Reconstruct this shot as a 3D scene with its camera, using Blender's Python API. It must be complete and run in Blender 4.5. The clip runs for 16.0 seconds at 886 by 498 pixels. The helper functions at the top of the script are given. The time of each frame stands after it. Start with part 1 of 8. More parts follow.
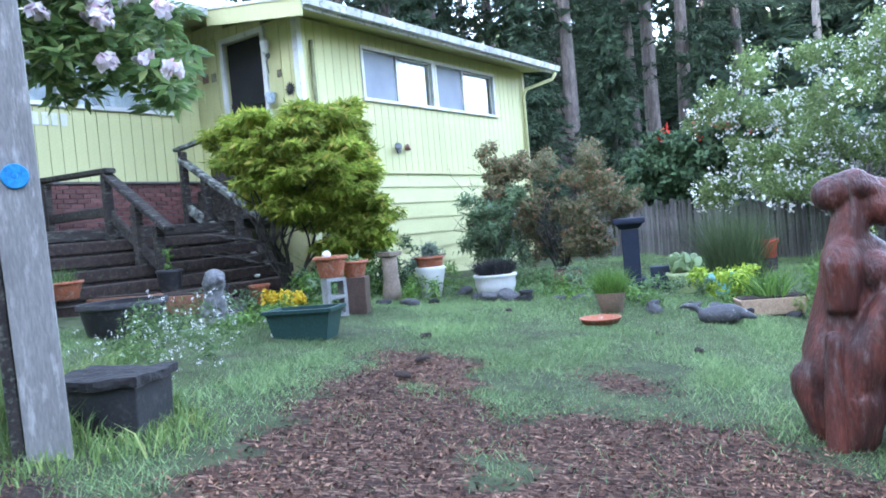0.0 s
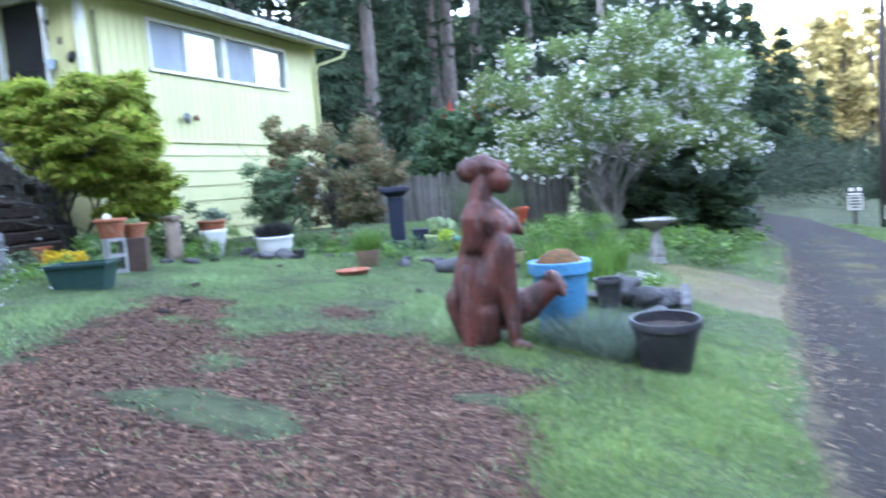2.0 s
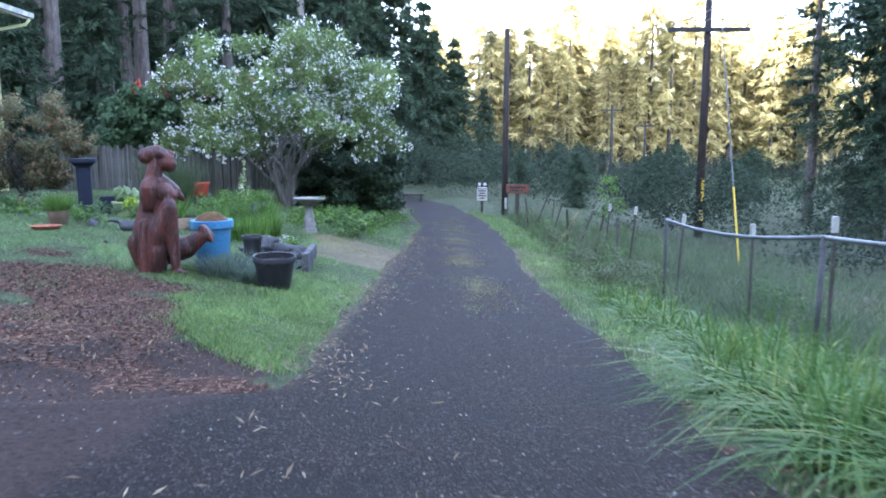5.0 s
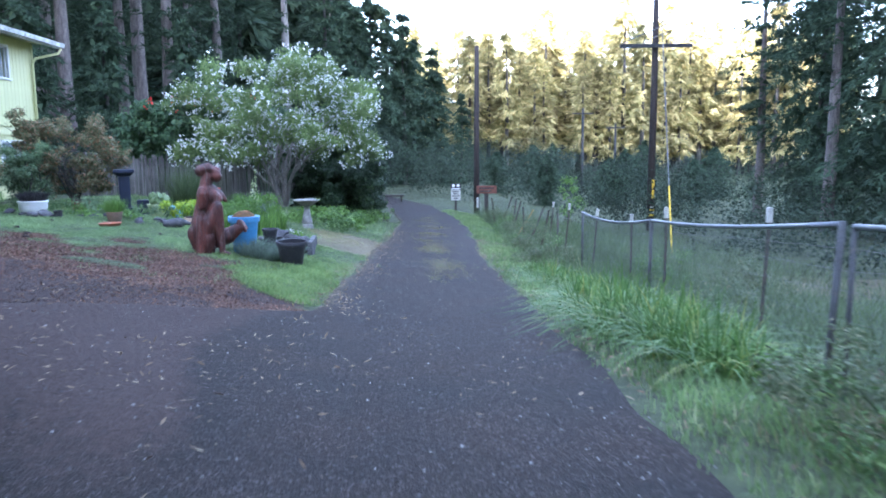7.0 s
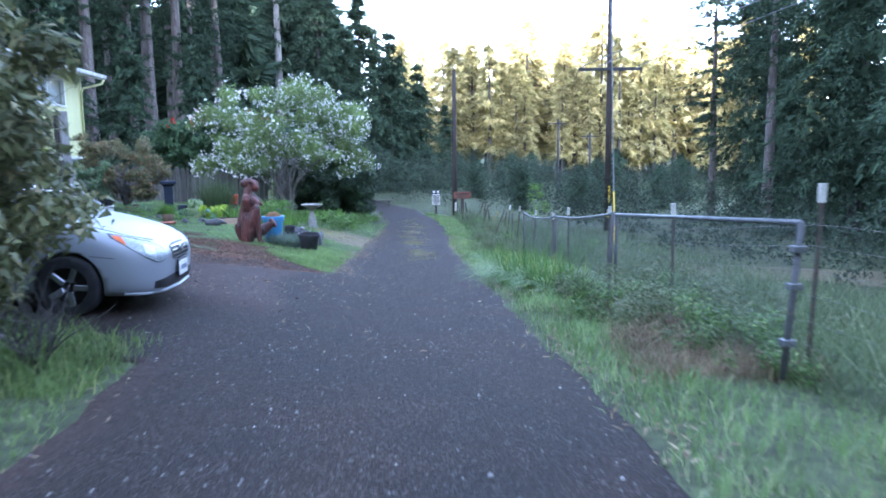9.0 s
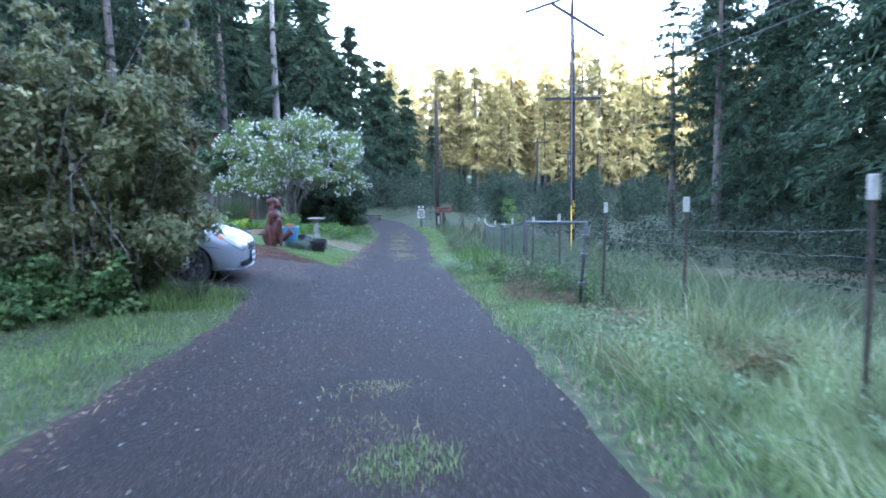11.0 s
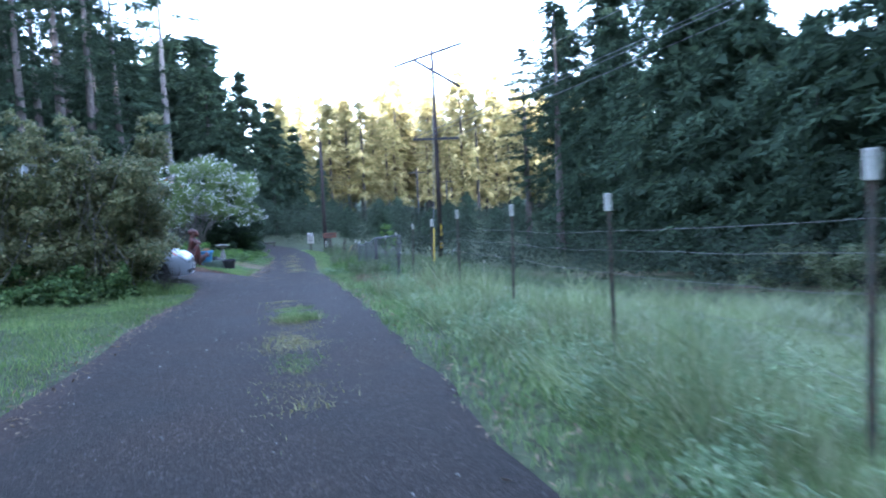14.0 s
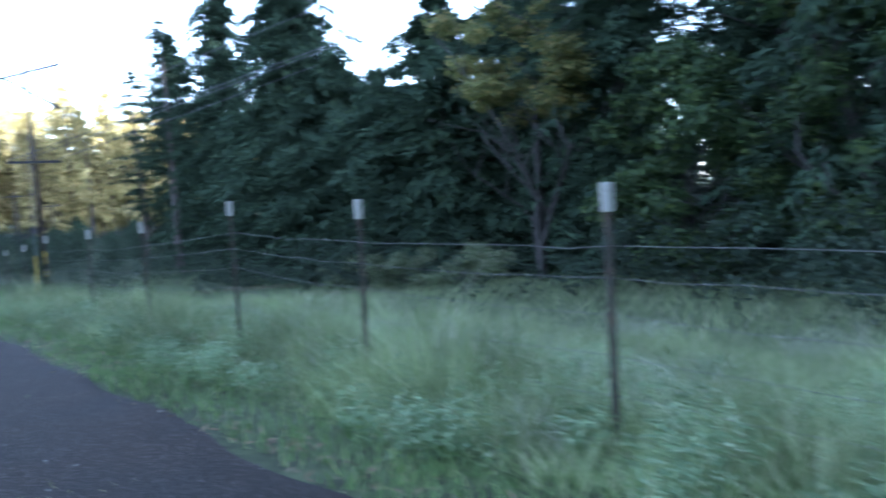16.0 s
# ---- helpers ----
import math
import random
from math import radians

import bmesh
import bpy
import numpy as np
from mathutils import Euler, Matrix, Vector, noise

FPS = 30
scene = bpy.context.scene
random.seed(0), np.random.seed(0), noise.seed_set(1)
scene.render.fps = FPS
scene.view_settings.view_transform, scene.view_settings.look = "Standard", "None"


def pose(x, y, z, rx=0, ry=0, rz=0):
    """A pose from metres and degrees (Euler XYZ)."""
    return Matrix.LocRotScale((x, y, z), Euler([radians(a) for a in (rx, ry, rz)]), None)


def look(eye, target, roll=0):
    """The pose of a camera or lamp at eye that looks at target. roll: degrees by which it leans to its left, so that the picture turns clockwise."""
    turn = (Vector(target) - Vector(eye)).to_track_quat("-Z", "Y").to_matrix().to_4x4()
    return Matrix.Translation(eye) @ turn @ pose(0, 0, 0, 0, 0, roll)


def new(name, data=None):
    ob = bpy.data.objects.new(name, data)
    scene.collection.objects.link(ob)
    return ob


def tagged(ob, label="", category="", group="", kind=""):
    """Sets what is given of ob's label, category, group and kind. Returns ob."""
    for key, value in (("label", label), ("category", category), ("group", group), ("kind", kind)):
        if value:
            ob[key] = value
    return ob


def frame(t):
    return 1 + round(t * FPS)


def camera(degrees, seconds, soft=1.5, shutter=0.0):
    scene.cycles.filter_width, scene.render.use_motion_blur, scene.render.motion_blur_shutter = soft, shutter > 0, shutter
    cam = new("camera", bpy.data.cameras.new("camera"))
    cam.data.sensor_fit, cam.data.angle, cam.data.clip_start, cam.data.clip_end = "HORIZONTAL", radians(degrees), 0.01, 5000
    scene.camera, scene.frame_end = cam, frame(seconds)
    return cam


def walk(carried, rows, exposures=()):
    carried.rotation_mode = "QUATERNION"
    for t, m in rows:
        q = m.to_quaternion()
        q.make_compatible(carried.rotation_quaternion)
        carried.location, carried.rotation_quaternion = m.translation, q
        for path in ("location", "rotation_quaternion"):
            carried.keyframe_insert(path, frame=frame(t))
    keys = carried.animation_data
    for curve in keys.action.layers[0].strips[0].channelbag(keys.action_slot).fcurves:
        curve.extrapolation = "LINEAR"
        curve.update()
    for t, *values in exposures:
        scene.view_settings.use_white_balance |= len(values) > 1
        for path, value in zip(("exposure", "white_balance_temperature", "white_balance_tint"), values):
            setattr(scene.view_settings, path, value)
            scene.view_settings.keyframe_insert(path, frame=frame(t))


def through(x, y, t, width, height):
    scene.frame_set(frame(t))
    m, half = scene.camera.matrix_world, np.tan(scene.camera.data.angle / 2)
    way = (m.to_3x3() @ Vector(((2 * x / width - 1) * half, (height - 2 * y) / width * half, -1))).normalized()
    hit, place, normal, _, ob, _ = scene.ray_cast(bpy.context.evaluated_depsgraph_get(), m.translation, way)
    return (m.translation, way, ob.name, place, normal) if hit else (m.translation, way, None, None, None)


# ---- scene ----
cam = camera(62.5, 16.0, soft=1.8, shutter=0.6)
METRES, EYE, TILT, LEAN, TURN = 35.0, 1.4, 0.0, 0.0, 0.0
PATH = [
    (0, (0.0, 0.0, 1.4), (-0.017, 1.999, 1.336), -5.1),
    (0.5, (0.024, -0.139, 1.398), (0.015, 1.86, 1.331), -5.0),
    (1, (0.154, -0.474, 1.368), (0.227, 1.523, 1.278), -5.2),
    (1.5, (0.351, -0.97, 1.345), (0.61, 1.008, 1.205), -5.4),
    (2, (0.488, -1.545, 1.334), (0.955, 0.39, 1.145), -4.5),
    (2.5, (0.574, -2.21, 1.342), (1.255, -0.344, 1.107), -3.9),
    (3, (0.54, -2.809, 1.358), (1.416, -1.026, 1.125), -1.7),
    (3.5, (0.426, -3.329, 1.362), (1.432, -1.617, 1.12), -0.6),
    (4, (0.267, -3.848, 1.389), (1.362, -2.194, 1.131), -1.1),
    (4.5, (-0.004, -4.394, 1.419), (1.153, -2.785, 1.146), -0.1),
    (4.7, (-0.111, -4.599, 1.444), (1.064, -3.004, 1.168), 0.1),
    (6.8, (-2.019, -7.585, 1.683), (-0.799, -6.024, 1.41), -0.5),
    (7, (-2.239, -7.922, 1.717), (-1.015, -6.364, 1.442), -0.6),
    (7.5, (-2.841, -8.818, 1.791), (-1.604, -7.271, 1.515), -1.0),
    (8, (-3.54, -9.84, 1.867), (-2.297, -8.297, 1.593), -1.1),
    (8.5, (-4.277, -10.897, 1.951), (-3.031, -9.356, 1.68), -0.9),
    (9, (-5.002, -11.933, 2.013), (-3.751, -10.394, 1.752), -0.8),
    (9.2, (-5.304, -12.361, 2.051), (-4.05, -10.825, 1.793), -1.1),
    (11.3, (-8.513, -16.977, 2.347), (-7.239, -15.451, 2.131), -1.2),
    (11.5, (-8.808, -17.383, 2.368), (-7.533, -15.857, 2.156), -1.3),
    (12, (-9.548, -18.434, 2.414), (-8.263, -16.915, 2.213), -1.7),
    (12.5, (-10.325, -19.529, 2.459), (-9.021, -18.025, 2.268), -2.1),
    (13, (-11.14, -20.651, 2.511), (-9.795, -19.182, 2.329), -2.4),
    (13.5, (-12.034, -21.793, 2.546), (-10.63, -20.376, 2.392), -1.9),
    (14, (-12.82, -22.85, 2.569), (-11.336, -21.518, 2.409), -2.7),
    (14.5, (-13.664, -23.806, 2.589), (-12.083, -22.59, 2.447), -1.9),
    (15, (-14.413, -24.685, 2.593), (-12.705, -23.655, 2.454), -1.8),
    (15.5, (-15.296, -25.483, 2.606), (-13.464, -24.692, 2.471), -2.1),
    (16, (-15.909, -26.104, 2.648), (-13.972, -25.631, 2.491), -3.4),
]
walk(cam, [(t, look(eye, target, roll)) for t, eye, target, roll in PATH], exposures=[(0, 4.3, 5480, 17), (2.5, 4.42, 5480, 18), (4.0, 3.92, 5400, 20), (7, 4.0, 5130, 21), (12, 4.0, 5000, 18), (14.5, 3.45, 4880, 17), (16, 3.2, 4850, 15)])

# ---- light ----
SUN_EL, SUN_AZ = radians(13), radians(222)
world = bpy.data.worlds.new("world")
scene.world = world
world.use_nodes = True
wn = world.node_tree.nodes
sky = wn.new("ShaderNodeTexSky")
sky.sky_type = "NISHITA"
sky.sun_disc = False
sky.sun_elevation, sky.sun_rotation = SUN_EL, SUN_AZ
sky.air_density, sky.dust_density, sky.ozone_density = 1.0, 1.2, 1.0
wn["Background"].inputs["Strength"].default_value = 0.15
haze = wn.new("ShaderNodeHueSaturation")
haze.inputs["Saturation"].default_value = 0.62
world.node_tree.links.new(sky.outputs[0], haze.inputs["Color"])
world.node_tree.links.new(haze.outputs[0], wn["Background"].inputs[0])
sun = new("sun", bpy.data.lights.new("sun", "SUN"))
sun.data.energy, sun.data.angle, sun.data.color = 5.0, radians(0.6), (1.0, 0.88, 0.69)
sun_dir = Vector((math.sin(SUN_AZ) * math.cos(SUN_EL), math.cos(SUN_AZ) * math.cos(SUN_EL), math.sin(SUN_EL)))
sun.matrix_world = look(sun_dir * 200, (0, 0, 0))

# ---- the lie of the land: s runs along the lane, r across it to the right ----
AS, AR = np.array([0.574, 0.819]), np.array([0.819, -0.574])
TURN = -35.03
LANE_S = [-40, -30, -19, -16, -13, -8, -4, 0, 4, 8, 14, 20, 26, 40]
LANE_Z = [1.5, 1.3, 1.0, 0.88, 0.70, 0.33, 0.05, -0.25, -0.52, -0.74, -0.95, -1.08, -1.2, -1.4]
_ss = np.linspace(-60, 60, 481)
_zz = np.interp(_ss, LANE_S, LANE_Z)
_k = np.hanning(13)
_zz = np.convolve(np.pad(_zz, 6, mode="edge"), _k / _k.sum(), "valid")


def step(a, b, x):
    t = np.clip((x - a) / (b - a), 0, 1)
    return t * t * (3 - 2 * t)


def ground_sr(s, r):
    s, r = np.asarray(s, float), np.asarray(r, float)
    z = np.interp(s, _ss, _zz)
    z = z + step(-10, 0, s) * 1.55 * (1 - np.exp(-np.maximum(2.2 - r, 0) / 6)) * (1 - 0.5 * step(16, 30, s))
    z = z - 2.2 * (1 - np.exp(-np.maximum(r - 5, 0) / 12))
    return z


def wave(x, y, f, seed):
    """Soft noise in -1..1 from a few crossing waves."""
    rg = np.random.RandomState(seed)
    out = 0
    for _ in range(6):
        a, k, p = rg.uniform(0, 6.28), f * rg.uniform(0.6, 1.7), rg.uniform(0, 6.28)
        out = out + np.sin(k * (x * math.cos(a) + y * math.sin(a)) + p)
    return out / 3.0


def lane_left(s):
    return np.interp(s, [-60, -20, -8, -6.6, -5.6, -2.6, -1.2, -0.3, 0.5, 1.2, 3, 10, 20, 30, 45], [0.9, 0.5, 0.62, 0.55, -2.2, -2.2, -0.6, 0.7, 1.45, 1.62, 1.66, 1.95, 2.6, 1.8, -2])


def lane_right(s):
    return np.interp(s, [-60, -28, -16, -8, 0, 8, 16, 22, 30, 45], [3.6, 3.85, 4.05, 4.25, 4.45, 4.55, 5.0, 4.9, 4.2, 0.8])


def mulch_at(s, r):
    """How much bark mulch lies at a place, 0 to 1."""
    n = 0.10 * wave(s, r, 2.2, 3) + 0.14 * wave(s, r, 6.5, 4) + 0.10 * wave(s, r, 15, 5)
    far = np.interp(r, [-4.2, -3.6, -3.1, -2.6, -2.17, -1.85, -1.2, -0.4, 0.1, 0.5, 0.8], [4.0, 4.6, 4.6, 3.8, 3.3, 3.95, 4.25, 4.1, 3.7, 2.0, 0.6])
    d = np.minimum(far - s, 0.9 * (r + 1.9 + 0.42 * s))
    d = np.minimum(d, s - 0.45 + 0.25 * r)
    bare = np.maximum(0.3 - ((s - 2.75) / 0.42) ** 2 - ((r + 1.7) / 0.34) ** 2, 0.2 - ((s - 3.6) / 0.22) ** 2 - ((r + 2.9) / 0.4) ** 2)
    bare = np.maximum(bare, 0.6 * (wave(s, r, 4.1, 6) - 1.2) * step(1.2, 2.0, s))
    spots = 0.35 * (wave(s, r, 2.4, 7) - 0.95) - (1 - step(7.2, 4.5, s) * step(0.8, 1.6, s) * step(0.2, -0.5, r) * step(-6.5, -5.5, r))
    return step(-0.12, 0.12, np.maximum(np.minimum(d, -bare) + n, spots))


def dirt_at(s, r):
    n = 0.35 * wave(s, r, 1.3, 9)
    return (0.25 + 0.75 * step(-4.6, -1.8, s + 0.8 * r + n)) * step(1.6, 0.7, s + n) * step(-7.0, -5.9, s + 0.5 * n) * step(1.9, 0.9, r + n) * step(-9, -6, r)


def gravel_at(s, r):
    n = 0.4 * wave(s, r, 2.0, 11)
    return step(8.0, 8.8, s + n) * step(13.2, 12.0, s + n) * step(-0.3, 0.5, r + n)


def W(s, r, dz=0.0, z=None):
    p = AS * s + AR * r
    return Vector((p[0], p[1], (float(ground_sr(s, r)) if z is None else z) + dz))


def at(s, r, turn=0.0, dz=0.0, z=None):
    """Pose of a thing standing at (s, r), its own y axis along the lane."""
    p = W(s, r, dz, z)
    return pose(p.x, p.y, p.z, 0, 0, TURN + turn)


FRAME = pose(0, 0, 0, 0, 0, TURN)


# ---- materials ----
def nodes_of(name):
    m = bpy.data.materials.new(name)
    m.use_nodes = True
    t = m.node_tree
    return m, t, t.nodes["Principled BSDF"]


def mat(name, a, b=None, rough=0.7, scale=4.0, bump=0.3, fine=60.0, metal=0.0, spec=0.4, stretch=(1, 1, 1), obj_var=0.0, contrast=0.25, dirt=None, dirt_amt=0.5):
    """A surface with two scales of variation, relief, and stains where dirt is given."""
    m, t, p = nodes_of(name)
    n, l = t.nodes, t.links
    b = b or tuple(0.7 * c for c in a)
    co = n.new("ShaderNodeTexCoord")
    mp = n.new("ShaderNodeMapping")
    mp.inputs["Scale"].default_value = stretch
    l.new(co.outputs["Object"], mp.inputs[0])
    big, small = n.new("ShaderNodeTexNoise"), n.new("ShaderNodeTexNoise")
    big.inputs["Scale"].default_value, big.inputs["Detail"].default_value = scale, 5
    small.inputs["Scale"].default_value, small.inputs["Detail"].default_value = fine, 4
    l.new(mp.outputs[0], big.inputs["Vector"]), l.new(mp.outputs[0], small.inputs["Vector"])
    ramp = n.new("ShaderNodeValToRGB")
    ramp.color_ramp.elements[0].position, ramp.color_ramp.elements[1].position = 0.35, 0.65
    ramp.color_ramp.elements[0].color, ramp.color_ramp.elements[1].color = (*a, 1), (*b, 1)
    l.new(big.outputs[0], ramp.inputs[0])
    hsv = n.new("ShaderNodeHueSaturation")
    l.new(ramp.outputs[0], hsv.inputs["Color"])
    mr = n.new("ShaderNodeMapRange")
    mr.inputs["From Min"].default_value, mr.inputs["From Max"].default_value = 0.3, 0.7
    mr.inputs["To Min"].default_value, mr.inputs["To Max"].default_value = 1 - contrast, 1 + contrast
    l.new(small.outputs[0], mr.inputs[0])
    value = mr.outputs[0]
    if obj_var:
        oi = n.new("ShaderNodeObjectInfo")
        v = n.new("ShaderNodeMapRange")
        v.inputs["To Min"].default_value, v.inputs["To Max"].default_value = 1 - obj_var, 1 + obj_var
        l.new(oi.outputs["Random"], v.inputs[0])
        mu = n.new("ShaderNodeMath")
        mu.operation = "MULTIPLY"
        l.new(value, mu.inputs[0]), l.new(v.outputs[0], mu.inputs[1])
        value = mu.outputs[0]
    l.new(value, hsv.inputs["Value"])
    colour = hsv.outputs[0]
    if dirt:
        dn = n.new("ShaderNodeTexNoise")
        dn.inputs["Scale"].default_value, dn.inputs["Detail"].default_value, dn.inputs["Roughness"].default_value = scale * 2.3, 8, 0.7
        l.new(mp.outputs[0], dn.inputs["Vector"])
        dr = n.new("ShaderNodeMapRange")
        dr.inputs["From Min"].default_value, dr.inputs["From Max"].default_value = 0.62 - 0.25 * dirt_amt, 0.72 - 0.15 * dirt_amt
        l.new(dn.outputs[0], dr.inputs[0])
        mix = n.new("ShaderNodeMix")
        mix.data_type = "RGBA"
        l.new(dr.outputs[0], mix.inputs["Factor"]), l.new(colour, mix.inputs["A"])
        mix.inputs["B"].default_value = (*dirt, 1)
        colour = mix.outputs["Result"]
    l.new(colour, p.inputs["Base Color"])
    p.inputs["Roughness"].default_value, p.inputs["Metallic"].default_value, p.inputs["Specular IOR Level"].default_value = rough, metal, spec
    if bump:
        bp = n.new("ShaderNodeBump")
        bp.inputs["Strength"].default_value, bp.inputs["Distance"].default_value = bump, 0.02
        l.new(small.outputs[0], bp.inputs["Height"]), l.new(bp.outputs[0], p.inputs["Normal"])
    return m


def leaf_mat(name, a, b, c=None, rough=0.55, through=0.35, patch=0.5, vary=0.3, spec=0.3):
    """Foliage: each leaf its own tone, light passing through, patches of tone over the crown."""
    m, t, p = nodes_of(name)
    n, l = t.nodes, t.links
    g = n.new("ShaderNodeNewGeometry")
    ramp = n.new("ShaderNodeValToRGB")
    e = ramp.color_ramp.elements
    e[0].color, e[1].color = (*a, 1), (*b, 1)
    if c:
        e[1].position = 0.8
        e.new(1.0).color = (*c, 1)
    l.new(g.outputs["Random Per Island"], ramp.inputs[0])
    co = n.new("ShaderNodeTexCoord")
    nz = n.new("ShaderNodeTexNoise")
    nz.inputs["Scale"].default_value, nz.inputs["Detail"].default_value = patch, 3
    l.new(co.outputs["Object"], nz.inputs["Vector"])
    mr = n.new("ShaderNodeMapRange")
    mr.inputs["From Min"].default_value, mr.inputs["From Max"].default_value, mr.inputs["To Min"].default_value, mr.inputs["To Max"].default_value = 0.3, 0.7, 1 - vary, 1 + vary
    l.new(nz.outputs[0], mr.inputs[0])
    hsv = n.new("ShaderNodeHueSaturation")
    l.new(ramp.outputs[0], hsv.inputs["Color"]), l.new(mr.outputs[0], hsv.inputs["Value"])
    l.new(hsv.outputs[0], p.inputs["Base Color"])
    p.inputs["Roughness"].default_value, p.inputs["Specular IOR Level"].default_value = rough, spec
    tr = n.new("ShaderNodeBsdfTranslucent")
    l.new(hsv.outputs[0], tr.inputs[0])
    mx = n.new("ShaderNodeMixShader")
    mx.inputs[0].default_value = through
    l.new(p.outputs[0], mx.inputs[1]), l.new(tr.outputs[0], mx.inputs[2])
    l.new(mx.outputs[0], n["Material Output"].inputs[0])
    return m


# ---- mesh helpers ----
def bm_mesh(name, bm, material=None, smooth=False):
    me = bpy.data.meshes.new(name)
    bm.to_mesh(me)
    bm.free()
    if material:
        me.materials.append(material)
    if smooth:
        me.polygons.foreach_set("use_smooth", [True] * len(me.polygons))
    return me


def np_mesh(name, verts, faces, material=None, smooth=False):
    """A mesh from arrays; all faces have the same number of corners."""
    me = bpy.data.meshes.new(name)
    verts, faces = np.asarray(verts, np.float32), np.asarray(faces, np.int32)
    k = faces.shape[1]
    me.vertices.add(len(verts)), me.loops.add(faces.size), me.polygons.add(len(faces))
    me.vertices.foreach_set("co", verts.ravel())
    me.loops.foreach_set("vertex_index", faces.ravel())
    me.polygons.foreach_set("loop_start", np.arange(0, faces.size, k, dtype=np.int32))
    me.update(calc_edges=True)
    if smooth:
        me.polygons.foreach_set("use_smooth", np.ones(len(faces), bool))
    if material:
        me.materials.append(material)
    return me


def thing(name, m, label, category, group="", kind=""):
    ob = new(name)
    ob.empty_display_size = 0.2
    ob.matrix_basis = m
    return tagged(ob, label, category, group, kind)


def part(name, data, material=None, parent=None, label="", m=None, smooth=False):
    """Links a bmesh or a mesh as one mesh object under a thing or a part."""
    me = bm_mesh(name, data, material, smooth) if isinstance(data, bmesh.types.BMesh) else data
    ob = new(name, me)
    ob.parent = parent
    if m is not None:
        ob.matrix_basis = m
    return tagged(ob, label)


def solo(name, data, material, m, label, category, group="", kind="", smooth=False):
    """A thing that is one mesh."""
    me = bm_mesh(name, data, material, smooth) if isinstance(data, bmesh.types.BMesh) else data
    ob = new(name, me)
    ob.matrix_basis = m
    return tagged(ob, label, category, group, kind)


def box(x0, x1, y0, y1, z0, z1, bevel=0.0, bm=None, taper=0.0):
    out = bm or bmesh.new()
    made = bmesh.ops.create_cube(out, size=1)["verts"]
    for v in made:
        t = 1 - taper * (0.5 - v.co.z)
        v.co = Vector(((x0 + x1) / 2 + v.co.x * (x1 - x0) * t, (y0 + y1) / 2 + v.co.y * (y1 - y0) * t, (z0 + z1) / 2 + v.co.z * (z1 - z0)))
    if bevel:
        edges = {e for v in made for e in v.link_edges}
        bmesh.ops.bevel(out, geom=list(edges), offset=bevel, segments=2, affect="EDGES", profile=0.6)
    return out


def beam(a, b, w, h, bevel=0.0, bm=None):
    """A straight timber from a to b, w wide and h deep."""
    out = bm or bmesh.new()
    a, b = Vector(a), Vector(b)
    turn = (b - a).to_track_quat("Y", "Z").to_matrix().to_4x4()
    made = bmesh.ops.create_cube(out, size=1)["verts"]
    n = (b - a).length
    for v in made:
        v.co = Vector((v.co.x * w, v.co.y * n, v.co.z * h))
    if bevel:
        bmesh.ops.bevel(out, geom=list({e for v in made for e in v.link_edges}), offset=bevel, segments=1, affect="EDGES")
        made = [v for v in out.verts] if bm is None else made
    if bm is None:
        bmesh.ops.transform(out, matrix=Matrix.Translation((a + b) / 2) @ turn, verts=out.verts)
    else:
        bmesh.ops.transform(out, matrix=Matrix.Translation((a + b) / 2) @ turn, verts=made)
    return out


def lathe(profile, n=24, bm=None):
    """Turns (radius, height) pairs round z. A radius of 0 closes the end."""
    out = bm or bmesh.new()
    rings = []
    for rad, z in profile:
        if rad <= 1e-5:
            rings.append([out.verts.new((0, 0, z))])
        else:
            rings.append([out.verts.new((rad * math.cos(6.28318 * i / n), rad * math.sin(6.28318 * i / n), z)) for i in range(n)])
    for lo, hi in zip(rings, rings[1:]):
        for i in range(n):
            j = (i + 1) % n
            if len(lo) == 1 and len(hi) > 1:
                out.faces.new((lo[0], hi[j], hi[i]))
            elif len(hi) == 1 and len(lo) > 1:
                out.faces.new((lo[i], lo[j], hi[0]))
            elif len(lo) > 1:
                out.faces.new((lo[i], lo[j], hi[j], hi[i]))
    return out


def tube(points, radii, n=8, bm=None, cap=True):
    """A round bar through points, its radius changing along it."""
    out = bm or bmesh.new()
    pts = [Vector(p) for p in points]
    if not hasattr(radii, "__len__"):
        radii = [radii] * len(pts)
    rings = []
    q, last = None, None
    for i, p in enumerate(pts):
        d = (pts[min(i + 1, len(pts) - 1)] - pts[max(i - 1, 0)]).normalized()
        q = d.to_track_quat("Z", "X").to_matrix() if q is None else last.rotation_difference(d).to_matrix() @ q
        last = d
        rings.append([out.verts.new(p + q @ Vector((radii[i] * math.cos(6.28318 * k / n), radii[i] * math.sin(6.28318 * k / n), 0))) for k in range(n)])
    for lo, hi in zip(rings, rings[1:]):
        for k in range(n):
            out.faces.new((lo[k], lo[(k + 1) % n], hi[(k + 1) % n], hi[k]))
    if cap:
        out.faces.new(rings[0][::-1]), out.faces.new(rings[-1])
    return out


def rough_up(bm, amount, freq=6.0, seed=0):
    for v in bm.verts:
        v.co += amount * noise.noise_vector(v.co * freq + Vector((seed * 3.1, seed * 1.7, 0)))
    return bm


def unit_rows(rg, n):
    d = rg.normal(size=(n, 3))
    return d / np.linalg.norm(d, axis=1)[:, None]


